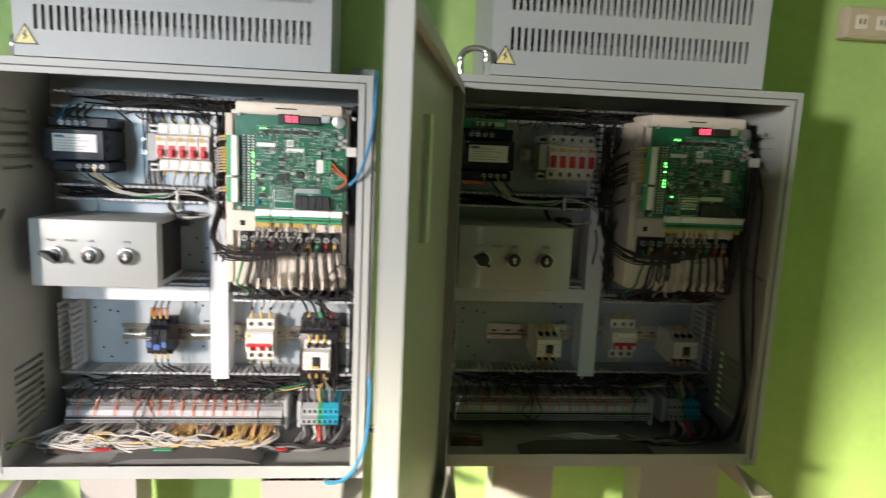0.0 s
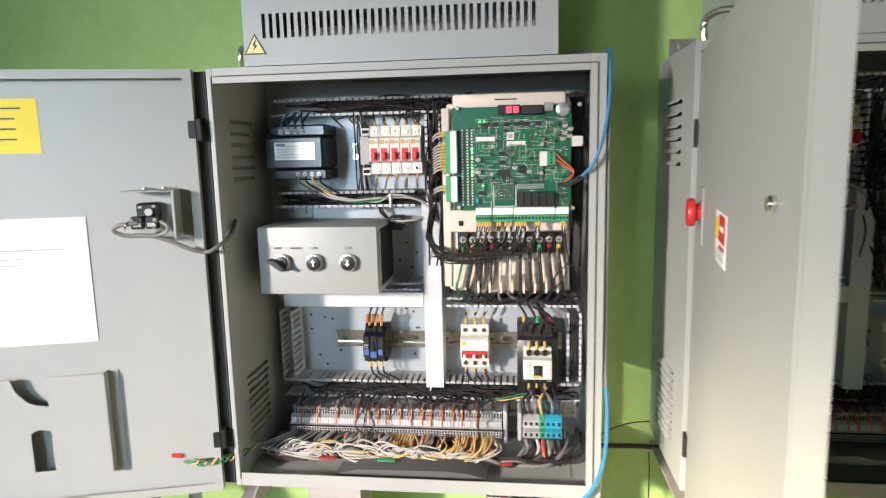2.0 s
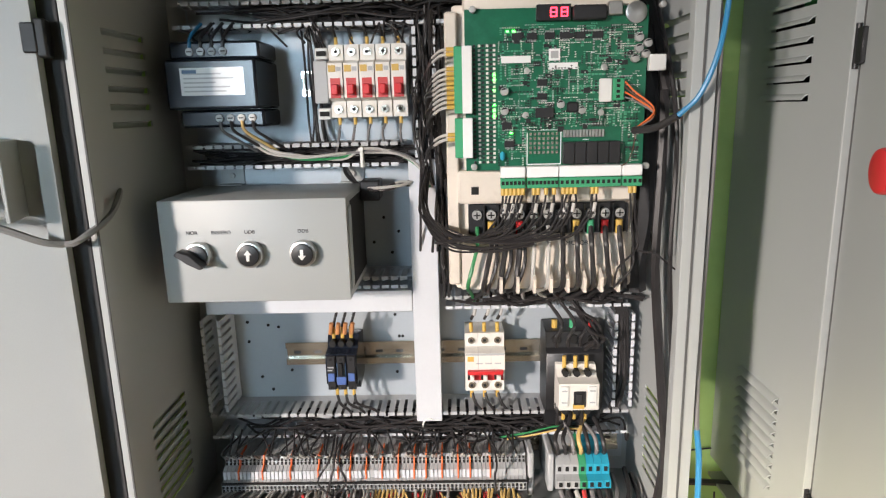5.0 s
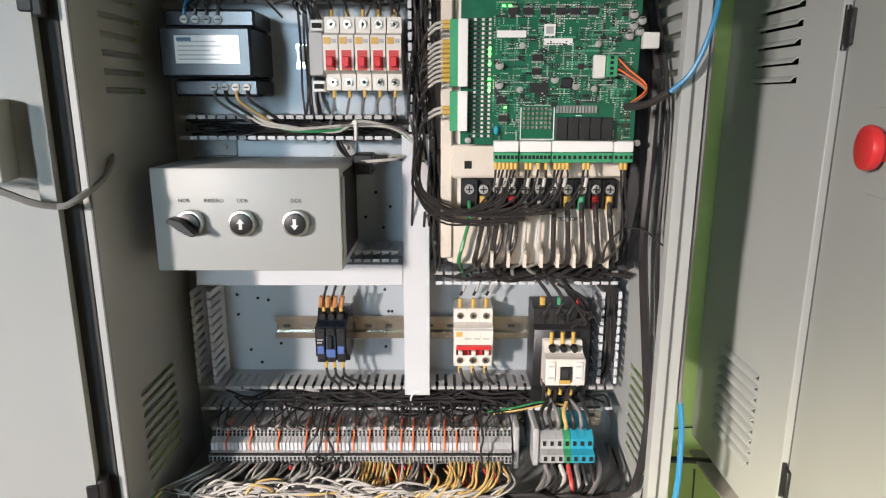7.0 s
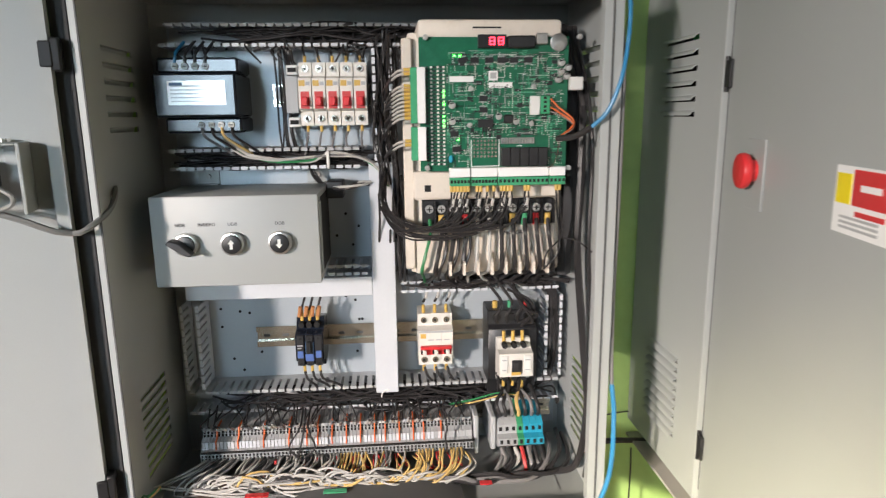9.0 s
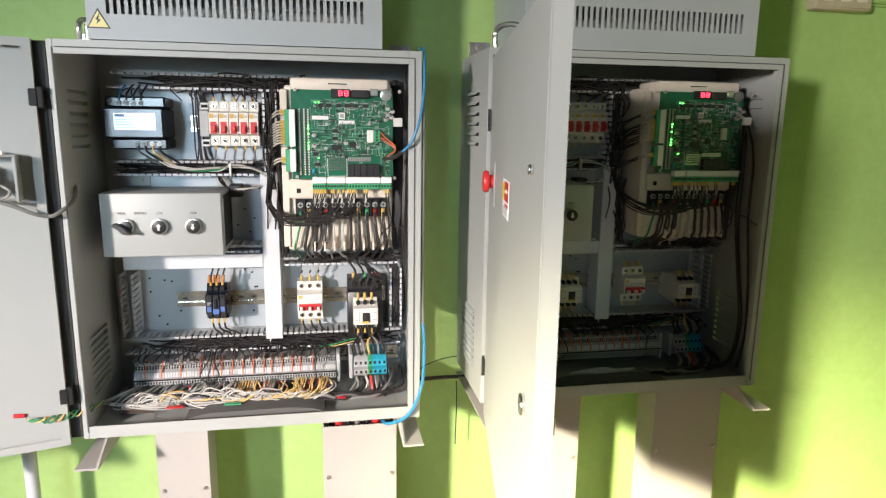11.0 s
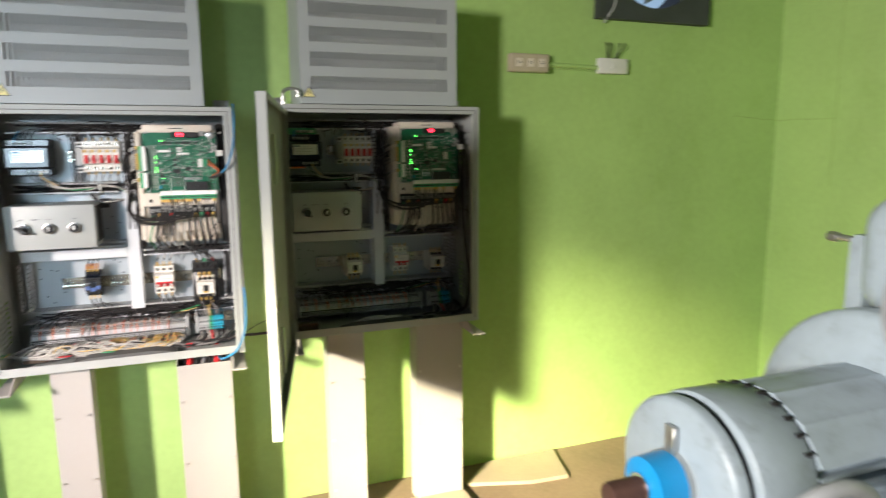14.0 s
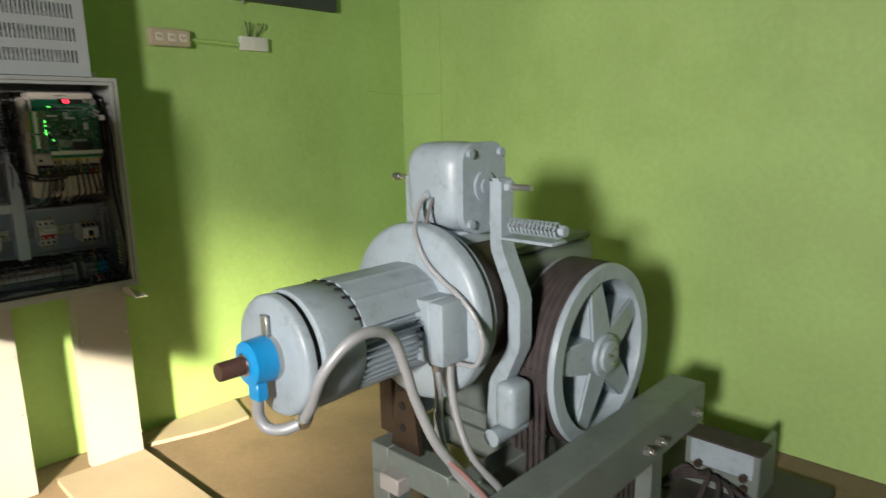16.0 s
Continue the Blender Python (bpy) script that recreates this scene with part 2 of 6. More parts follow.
def part(name, bm, mat, parent=None, label="", at=None, smooth=True):
    me = finish(name, bm, mat)
    if smooth:
        soften(me)
    ob = new(name, me)
    if parent is not None:
        ob.parent = parent
    if at is not None:
        ob.matrix_basis = at
    if label:
        ob["label"] = label
    return ob


def thing(name, label, category, at=None, group="", kind=""):
    ob = new(name)
    ob.empty_display_size = 0.05
    if at is not None:
        ob.matrix_basis = at
    return tagged(ob, label, category, group, kind)


def pbox(name, dims, mat, parent=None, bevel=0.0, label="", at=None, seg=1):
    bm = bmesh.new()
    box(bm, *dims, bevel=bevel, seg=seg)
    return part(name, bm, mat, parent, label, at)


def pcyl(name, p0, p1, r, mat, parent=None, r1=None, seg=24, bevel=0.0, label=""):
    bm = bmesh.new()
    cyl(bm, p0, p1, r, r1, seg, bevel)
    return part(name, bm, mat, parent, label)


def ptube(name, pts, r, mat, parent=None, seg=6, n=6, label="", ridged=0.0):
    bm = bmesh.new()
    tube(bm, pts, r, seg, n, ridged)
    return part(name, bm, mat, parent, label)


def wall_with_hole(name, axis, near, far, u0, u1, z0, z1, hole, mat, label):
    """A wall of real thickness; hole is (u0, u1, z0, z1) or None."""
    bm = bmesh.new()
    def slab(a, b, c, d):
        if axis == "y":
            box(bm, a, b, near, far, c, d)
        else:
            box(bm, near, far, a, b, c, d)
    if hole:
        slab(u0, hole[0], z0, z1)
        slab(hole[1], u1, z0, z1)
        slab(hole[0], hole[1], z0, hole[2])
        slab(hole[0], hole[1], hole[3], z1)
    else:
        slab(u0, u1, z0, z1)
    ob = part(name, bm, mat, smooth=False)
    return tagged(ob, label, "wall", kind="structure")


# ---- the room ----
FAN = (1.36, 1.87, 1.71, 2.22)
wall_with_hole("wall_north", "y", WALL_N, WALL_N + 0.15, WALL_W - 0.15, WALL_E + 0.15, FLOOR - 0.1, CEIL, (1.40, 1.83, 1.75, 2.18), GREEN_WALL, "lime green painted plaster wall behind the cabinets")
wall_with_hole("wall_east", "x", WALL_E, WALL_E + 0.15, WALL_S, WALL_N, FLOOR - 0.1, CEIL, None, GREEN_WALL, "lime green painted plaster wall beside the machine")
wall_with_hole("wall_south", "y", WALL_S - 0.15, WALL_S, WALL_W - 0.15, WALL_E + 0.15, FLOOR - 0.1, CEIL, (-1.85, -1.19, 0.96, 2.0), DARK_WALL, "unseen wall with a window, darkened to cut bounced light")
wall_with_hole("wall_west", "x", WALL_W - 0.15, WALL_W, WALL_S, WALL_N, FLOOR - 0.1, CEIL, (-1.72, -1.38, 1.27, 1.97), DARK_WALL, "unseen wall with a narrow window, darkened to cut bounced light")
bm = bmesh.new()
box(bm, WALL_W - 0.15, WALL_E + 0.15, WALL_S - 0.15, WALL_N + 0.15, FLOOR - 0.25, FLOOR)
tagged(part("floor", bm, CONCRETE, smooth=False), "worn brown concrete machine room floor", "floor", kind="structure")
bm = bmesh.new()
box(bm, WALL_W - 0.15, WALL_E + 0.15, WALL_S - 0.15, WALL_N + 0.15, CEIL, CEIL + 0.15)
tagged(part("ceiling", bm, CEILING, smooth=False), "unseen ceiling, darkened to cut bounced light", "ceiling", kind="structure")

# ---- control cabinets ----
CAB_F, CAB_B = 1.13, 1.375
CABS = {"first": (-0.634, 0.0, 0.618, 1.338), "second": (0.127, 0.762, 0.640, 1.350)}


def louvred_side(name, x, out, z0, z1, groups, parent, lip=-0.007):
    """A side sheet with slots, and a pressed hood over each slot. out: which way is outside."""
    bm = bmesh.new()
    sa, sb = 1.198, 1.294
    slots = sorted(z for g in groups for z in g)
    ys = [CAB_F, sa, sb, CAB_B]
    zs = [z0] + [v for z in slots for v in (z, z + 0.007)] + [z1]
    grid = [[bm.verts.new((x - 0.001, y, z)) for z in zs] for y in ys]
    for i in range(3):
        for j in range(len(zs) - 1):
            if i == 1 and j % 2:
                continue
            bm.faces.new((grid[i][j], grid[i + 1][j], grid[i + 1][j + 1], grid[i][j + 1]))
    ring = bmesh.ops.extrude_face_region(bm, geom=list(bm.faces), use_keep_orig=True)
    bmesh.ops.translate(bm, vec=(0.002, 0, 0), verts=[v for v in ring["geom"] if isinstance(v, bmesh.types.BMVert)])
    bmesh.ops.recalc_face_normals(bm, faces=list(bm.faces))
    side = part(name, bm, GREY, parent, smooth=False)
    for z in slots:
        bm = bmesh.new()
        prism(bm, [(x + out * 0.001, z + 0.0085), (x + out * 0.006, z + 0.0070), (x + out * 0.009, z + lip + 0.0012), (x + out * 0.009, z + lip), (x + out * 0.0052, z + 0.0058), (x + out * 0.001, z + 0.0072)], "y", sa - 0.002, sb + 0.002)
        part("louvre", bm, GREY, side)
    return side


def cabinet(label, x0, x1, z0, z1):
    cab = thing("control_cabinet", label, "electrical cabinet", group="control cabinets")
    s, lip, left = 0.003, 0.024, 0.010
    groups = ([z0 + 0.055 + i * 0.0145 for i in range(9)], [z1 - 0.185 + i * 0.02 for i in range(6)])
    louvred_side("left_side", x0 + 0.001, -1, z0, z1, groups, cab, -0.007 if x0 < 0 else 0.0018)
    louvred_side("right_side", x1 - 0.001, 1, z0, z1, groups, cab, 0.0018 if x0 < 0 else -0.007)
    pbox("top_sheet", (x0 + 0.002, x1 - 0.002, CAB_F, CAB_B, z1 - s, z1), GREY, cab)
    pbox("bottom_sheet", (x0 + 0.002, x1 - 0.002, CAB_F, CAB_B, z0, z0 + s), GREY, cab)
    pbox("back_sheet", (x0 + 0.002, x1 - 0.002, CAB_B - 0.003, CAB_B, z0 + s, z1 - s), GREY_IN, cab)
    bm = bmesh.new()
    f = CAB_F - 0.002
    box(bm, x0, x0 + left, f, CAB_F, z0, z1, 0.0006)
    box(bm, x1 - lip, x1, f, CAB_F, z0, z1, 0.0006)
    box(bm, x0 + left, x1 - lip, f, CAB_F, z1 - lip, z1, 0.0006)
    box(bm, x0 + left, x1 - lip, f, CAB_F, z0, z0 + lip, 0.0006)
    # returned inner edge of the rim
    box(bm, x0 + left - 0.003, x0 + left - 0.0005, CAB_F, CAB_F + 0.014, z0 + lip, z1 - lip)
    box(bm, x1 - lip + 0.0005, x1 - lip + 0.003, CAB_F, CAB_F + 0.014, z0 + lip, z1 - lip)
    part("front_rim", bm, GREY, cab)
    bm = bmesh.new()
    g = 0.013
    for a in ((x0 + g - 0.006, x0 + g - 0.002, z0 + g, z1 - g), (x1 - g - 0.002, x1 - g + 0.002, z0 + g, z1 - g)):
        box(bm, a[0] + 0.001, a[1] - 0.001, f - 0.0015, f, a[2], a[3])
    box(bm, x0 + g, x1 - g, f - 0.0015, f, z1 - g - 0.001, z1 - g + 0.001)
    part("door_gasket", bm, GASKET, cab, "thin grey rubber door gasket")
    pbox("mounting_plate", (x0 + 0.03, x1 - 0.012, 1.362, 1.365, z0 + 0.03, z1 - 0.03), PANEL, cab, 0.0005, "blue-grey steel mounting plate with drilled holes")
    # strip added to fill the hinge gap and keep it dark
    if x0 < 0:
        pbox("hinge_gap_fill", (x0 - 0.022, x0 - 0.001, CAB_F - 0.001, CAB_F + 0.02, z0 + 0.004, z1 - 0.004), RUBBER, cab, 0.001, "dark strip added to fill the hinge gap")
    # hanging lugs on the top corners
    for x in (x0 + 0.0, x1 - 0.045):
        lug = bmesh.new()
        box(lug, x, x + 0.045, 1.30, 1.304, z1, z1 + 0.03, 0.001)
        cyl(lug, (x + 0.022, 1.296, z1 + 0.018), (x + 0.022, 1.308, z1 + 0.018), 0.008, seg=14)
        part("hanging_lug", lug, STEEL, cab)
    # angle brackets that carry the cabinet
    for x, d in ((x0 + 0.02, 1), (x1 - 0.02, -1)):
        br = bmesh.new()
        prism(br, [(1.07, z0 - 0.03), (1.378, z0 - 0.03), (1.378, z0 - 0.034), (1.07, z0 - 0.034)], "x", x - 0.02, x + 0.02)
        prism(br, [(1.07, z0 - 0.03), (1.378, z0 - 0.03), (1.378, z0 - 0.001), (1.13, z0 - 0.001)], "x", x + d * 0.018 - 0.002, x + d * 0.018 + 0.002)
        part("support_bracket", br, LEG, cab, "pressed steel angle bracket under the cabinet")
    return cab


cab_a = cabinet("open grey steel control cabinet full of wiring", *CABS["first"])
cab_b = cabinet("open grey steel control cabinet with a dark inside", *CABS["second"])


def door(name, label, hinge, end, z0, z1, inner):
    """A tray-shaped sheet door. Local x runs from the hinge, local y is its outward side, z up. inner: the side of the folded rim."""
    d = (Vector((*end, 0)) - Vector((*hinge, 0)))
    ang = math.atan2(d.y, d.x)
    ob = thing(name, label, "cabinet door", pose(hinge[0], hinge[1], 0, 0, 0, math.degrees(ang)))
    w, i = d.length, inner
    ys = sorted((0.0, i * 0.0018))
    pbox("door_sheet", (0, w, ys[0], ys[1], z0, z1), GREY, ob, 0.0005)
    bm = bmesh.new()
    ye = sorted((i * 0.0018, i * 0.018))
    box(bm, 0, 0.0018, ye[0], ye[1], z0, z1)
    box(bm, w - 0.0018, w, ye[0], ye[1], z0, z1)
    box(bm, 0.0018, w - 0.0018, ye[0], ye[1], z1 - 0.0018, z1)
    box(bm, 0.0018, w - 0.0018, ye[0], ye[1], z0, z0 + 0.0018)
    yr = sorted((i * 0.018, i * 0.0198))
    box(bm, 0, 0.014, yr[0], yr[1], z0, z1)
    box(bm, w - 0.014, w, yr[0], yr[1], z0, z1)
    box(bm, 0.014, w - 0.014, yr[0], yr[1], z1 - 0.014, z1)
    box(bm, 0.014, w - 0.014, yr[0], yr[1], z0, z0 + 0.014)
    part("folded_rim", bm, GREY, ob)
    for z in (z1 - 0.095, z0 + 0.095):
        hb = bmesh.new()
        box(hb, -0.003, 0.010, *sorted((i * 0.0195, i * 0.0235)), z - 0.014, z + 0.014, 0.0015)
        box(hb, -0.011, -0.001, *sorted((i * 0.002, i * 0.022)), z - 0.018, z + 0.018, 0.002)
        part("hinge", hb, BLACK, ob, "small black hinge")
    return ob


door_a = door("cabinet_door", "wide open grey cabinet door with papers and a switch box inside", (-0.656, 1.130), (-1.240, 0.964), 0.617, 1.336, 1)
door_b = door("cabinet_door", "grey cabinet door standing open with a red stop button", (0.133, 1.122), (0.018, 0.479), 0.620, 1.330, 1)


def resistor_box(label, x0, x1, z0, rows):
    ob = thing("brake_resistor_box", label, "resistor box", group="resistor boxes on the cabinets")
    z1, yf, yb = z0 + 0.335, 1.142, 1.372
    verts = ([], [])
    w = x1 - x0
    sx0, n = x0 + 0.032, 37
    pitch = (w - 0.06) / n
    edge = z0
    for a, b in rows:
        fast_box(verts, x0, x1, yf, yf + 0.002, edge, z0 + a)
        fast_box(verts, x0, sx0, yf, yf + 0.002, z0 + a, z0 + b)
        for k in range(n):
            fast_box(verts, sx0 + (k + 0.5) * pitch, sx0 + (k + 1) * pitch if k < n - 1 else x1, yf, yf + 0.002, z0 + a, z0 + b)
        edge = z0 + b
    fast_box(verts, x0, x1, yf, yf + 0.002, edge, z1)
    part("slotted_front", verts, GREY_RES, ob, "grey sheet with rows of upright vent slots", smooth=False)
    pbox("left_sheet", (x0, x0 + 0.002, yf + 0.002, yb, z0, z1), GREY_RES, ob)
    pbox("right_sheet", (x1 - 0.002, x1, yf + 0.002, yb, z0, z1), GREY_RES, ob)
    pbox("top_sheet", (x0, x1, yf + 0.002, yb, z1, z1 + 0.002), GREY_RES, ob)
    pbox("back_sheet", (x0 + 0.002, x1 - 0.002, yb - 0.002, yb, z0, z1), GREY_RES, ob)
    pbox("base_sheet", (x0 + 0.002, x1 - 0.002, yf + 0.002, yb - 0.002, z0, z0 + 0.002), GREY_RES, ob)
    for a, b in rows:
        zc = z0 + (a + b) / 2
        pcyl("resistor_tube", (x0 + 0.03, 1.25, zc), (x1 - 0.03, 1.25, zc), 0.016, DUCT_GREY, ob, seg=12)
    return ob


ROWS_A = [(0.042, 0.080), (0.108, 0.150), (0.178, 0.222), (0.248, 0.292)]
res_a = resistor_box("grey slotted brake resistor box standing on the lit cabinet", -0.572, -0.072, 1.341, ROWS_A)
res_b = resistor_box("grey slotted brake resistor box standing on the dark cabinet", 0.198, 0.690, 1.353, ROWS_A)

# ---- trunking below the cabinets ----


def trunking(label, x0, x1, z1, open_top=False):
    ob = thing("cable_trunking", label, "cable trunking", group="upright cable trunking")
    y0, y1 = 1.195, 1.275
    pbox("cover", (x0, x1, y0, y0 + 0.002, FLOOR, z1 - (0.045 if open_top else 0)), LEG, ob, 0.0004)
    pbox("left_wall", (x0, x0 + 0.002, y0 + 0.002, y1, FLOOR, z1), LEG, ob)
    pbox("right_wall", (x1 - 0.002, x1, y0 + 0.002, y1, FLOOR, z1), LEG, ob)
    pbox("back", (x0 + 0.002, x1 - 0.002, y1 - 0.002, y1, FLOOR, z1), LEG, ob)
    for z in (0.08, 0.26, 0.46):
        for x in (x0 + 0.01, x1 - 0.01):
            pcyl("screw", (x, y0 - 0.0025, z), (x, y0, z), 0.0045, STEEL, ob, seg=10)
    return ob


trunking("light grey sheet-metal cable trunking under the lit cabinet", -0.528, -0.427, 0.621)
trunk_open = trunking("light grey cable trunking with an open top full of cables", -0.196, -0.040, 0.621, True)
trunking("light grey sheet-metal cable trunking under the dark cabinet", 0.258, 0.378, 0.638)
trunking("light grey cable trunking standing in the cabinet's shadow", 0.562, 0.730, 0.638)

# floor trunking
for name, label, outline, h in (("floor_trunking", "beige sheet-metal floor trunking along the wall", [(0.762, 1.24), (0.90, 1.365), (1.20, 1.365), (1.15, 1.16), (1.0, 1.17)], 0.014),
                                ("floor_trunking", "beige floor trunking that runs out from the wall", [(0.44, 1.21), (0.733, 1.19), (0.755, 0.45), (0.44, 0.45)], 0.022)):
    bm = bmesh.new()
    prism(bm, outline, "z", FLOOR, FLOOR + h)
    tagged(part(name, bm, DUCT_BEIGE, smooth=False), label, "cable trunking", "floor trunking")

# ---- hoisting machine ----
AY, AZ = -0.118, 0.742
machine = thing("hoisting_machine", "grey painted geared elevator hoisting machine with motor and sheave", "hoisting machine")


def around_x(profile, seg=48):
    """A turned body about the motor's line; profile is (x, radius) rows."""
    bm = bmesh.new()
    rings = [[bm.verts.new((x, AY + r * math.cos(k * math.tau / seg), AZ + r * math.sin(k * math.tau / seg))) for k in range(seg)] for x, r in profile]
    for a, b in zip(rings, rings[1:]):
        for k in range(seg):
            bm.faces.new((a[k], a[(k + 1) % seg], b[(k + 1) % seg], b[k]))
    bm.faces.new(rings[0])
    bm.faces.new(rings[-1][::-1])
    return bm


part("motor_end_cap", around_x([(0.530, 0.112), (0.533, 0.119), (0.538, 0.122), (0.552, 0.122), (0.553, 0.115)]), MACHINE, machine)
part("cooling_gap", around_x([(0.553, 0.112), (0.568, 0.112)]), DARK, machine, "black gap behind the end cap")
part("motor_bell", around_x([(0.568, 0.118), (0.572, 0.124), (0.580, 0.126), (0.665, 0.124), (0.672, 0.119)]), MACHINE, machine)
stator = part("stator", around_x([(0.66, 0.104), (0.905, 0.104)]), MACHINE, machine, "grey cast stator with cooling fins")
bm = bmesh.new()
prism(bm, [(-0.0030, 0.10), (0.0030, 0.10), (0.0022, 0.123), (-0.0022, 0.123)], "x", 0.672, 0.90)
fin_mesh = finish("cooling_fin", bm, MACHINE)
for k in range(48):
    a = k * math.tau / 48
    if math.sin(a) < 0.42:
        fin = new("cooling_fin", fin_mesh)
        fin.parent = stator
        fin.matrix_basis = Matrix.Translation((0, AY, AZ)) @ Matrix.Rotation(a - math.pi / 2, 4, "X")
bm = bmesh.new()
arc = []
for k in range(41):
    a = radians(22 + k * 136 / 40)
    rr = 0.1235 if k % 8 else 0.1265
    arc.append((AY + rr * math.cos(a), AZ + rr * math.sin(a)))
prism(bm, arc + [(AY - 0.095, AZ + 0.035), (AY + 0.095, AZ + 0.035)], "x", 0.676, 0.898)
part("stator_top_shell", bm, MACHINE, machine, "smooth ribbed upper shell of the motor")
for k in range(9):
    a = radians(52 + k * 12)
    c, s_ = math.cos(a), math.sin(a)
    pbox("vent_slot", (0.655, 0.668, AY + 0.1245 * c - 0.004, AY + 0.1245 * c + 0.004, AZ + 0.1245 * s_ - 0.0025, AZ + 0.1245 * s_ + 0.0025), DARK, machine, 0.001)
part("coupling_disc", around_x([(0.900, 0.150), (0.908, 0.20), (0.915, 0.210), (0.922, 0.213), (0.950, 0.213), (0.955, 0.208), (0.957, 0.16)], 64), MACHINE, machine, "large round grey flange plate")
part("disc_edge", around_x([(0.957, 0.196), (0.966, 0.203), (0.978, 0.203), (0.982, 0.196)], 64), MACHINE, machine)
part("brake_drum", around_x([(0.985, 0.165), (0.99, 0.17), (1.115, 0.17), (1.12, 0.165)], 48), DRUM, machine, "oily brown brake drum")
# encoder on the motor's end
part("shaft_stub", around_x([(0.418, 0.0165), (0.421, 0.018), (0.53, 0.018)], 20), RUST, machine, "brown rusty shaft end")
part("encoder", around_x([(0.474, 0.035), (0.477, 0.043), (0.505, 0.045), (0.520, 0.045), (0.522, 0.040)], 32), BLUE, machine, "bright blue rotary encoder")
part("encoder_collar", around_x([(0.468, 0.021), (0.469, 0.023), (0.475, 0.023)], 24), CHROME, machine)
part("encoder_clamp", around_x([(0.520, 0.047), (0.530, 0.047)], 32), STEEL, machine)
pbox("encoder_plug", (0.482, 0.506, AY - 0.022, AY + 0.012, AZ - 0.075, AZ - 0.036), BLUE, machine, 0.003)
pbox("encoder_arm", (0.519, 0.526, AY - 0.008, AY + 0.012, AZ + 0.035, AZ + 0.085), STEEL, machine, 0.001)
# terminal box
bm = bmesh.new()
box(bm, 0.826, 0.918, -0.298, -0.215, 0.672, 0.812, 0.006, 2)
box(bm, 0.8235, 0.9205, -0.262, -0.254, 0.6695, 0.8145, 0.002)
part("terminal_box", bm, MACHINE, machine, "square grey motor terminal box")
pbox("terminal_box_neck", (0.835, 0.905, -0.22, -0.18, 0.68, 0.80), MACHINE_GREEN, machine, 0.004)
# brake magnet
bm = bmesh.new()
box(bm, 0.980, 1.139, -0.205, -0.012, 0.925, 1.137, 0.058, 6)
part("brake_magnet", bm, MACHINE, machine, "rounded grey brake magnet housing")
bm = bmesh.new()
prism(bm, [(1.0595 + sx * (0.0775 - q + q * math.cos(radians(a))), 1.031 + sz * (0.106 - q + q * math.sin(radians(a)))) for q in (0.05,) for sx, sz, turn in ((1, 1, range(0, 91, 15)), (-1, 1, range(90, -1, -15)), (-1, -1, range(0, 91, 15)), (1, -1, range(90, -1, -15))) for a in turn], "y", -0.222, -0.203)
part("magnet_end_plate", bm, MACHINE, machine)
pcyl("magnet_cap", (1.055, -0.228, 1.035), (1.055, -0.222, 1.035), 0.036, MACHINE, machine, seg=32)
pcyl("magnet_boss", (1.055, -0.233, 1.035), (1.055, -0.227, 1.035), 0.018, MACHINE, machine, seg=20)
for x in (1.004, 1.115):
    for z in (0.950, 1.112):
        pcyl("plate_bolt", (x, -0.232, z), (x, -0.222, z), 0.011, MACHINE, machine, seg=6)
pcyl("magnet_pin", (1.06, -0.02, 1.045), (1.06, 0.085, 1.045), 0.006, STEEL, machine, seg=10)
pcyl("pin_nut", (1.06, 0.07, 1.045), (1.06, 0.09, 1.045), 0.010, STEEL, machine, seg=6)
pbox("magnet_foot", (1.0, 1.13, -0.19, -0.03, 0.865, 0.928), MACHINE, machine, 0.006)
# brake arms
for sign, name in ((-1, "brake_arm"), (1, "brake_arm")):
    bm = bmesh.new()
    def yy(v):
        return AY + sign * v
    prism(bm, [(yy(0.125), 1.055), (yy(0.158), 1.055), (yy(0.158), 0.90), (yy(0.212), 0.78), (yy(0.212), 0.66), (yy(0.160), 0.55), (yy(0.160), 0.40), (yy(0.105), 0.40), (yy(0.120), 0.56), (yy(0.178), 0.66), (yy(0.178), 0.77), (yy(0.125), 0.89)], "x", 1.052, 1.098)
    bmesh.ops.bevel(bm, geom=[e for e in bm.edges if abs(e.verts[0].co.x - e.verts[1].co.x) > 0.01], offset=0.007, segments=2, affect="EDGES")
    part(name, bm, MACHINE, machine, "bent grey brake arm")
pcyl("release_bolt", (1.075, -0.24, 1.035), (1.075, -0.345, 1.035), 0.007, STEEL, machine, seg=12)
pcyl("release_nut", (1.075, -0.276, 1.035), (1.075, -0.29, 1.035), 0.014, MACHINE, machine, seg=6)
pcyl("spring_rod", (1.08, -0.02, 0.945), (1.08, -0.43, 0.945), 0.006, STEEL, machine, seg=12)
ptube("brake_spring", [(1.08 + 0.017 * math.cos(k * math.tau / 10), -0.285 - k * 0.0011, 0.945 + 0.017 * math.sin(k * math.tau / 10)) for k in range(120)], 0.0032, MACHINE, machine, n=1, label="grey coil spring")
pcyl("spring_nut", (1.08, -0.418, 0.945), (1.08, -0.432, 0.945), 0.013, MACHINE, machine, seg=6)
pbox("spring_plate", (1.045, 1.105, -0.42, -0.278, 0.914, 0.922), MACHINE, machine, 0.002)
pbox("arm_cheek", (1.02, 1.10, -0.335, -0.275, 0.46, 0.575), MACHINE, machine, 0.018, seg=3)
pcyl("arm_pivot", (1.0, -0.285, 0.44), (1.12, -0.285, 0.44), 0.022, MACHINE, machine, seg=16)
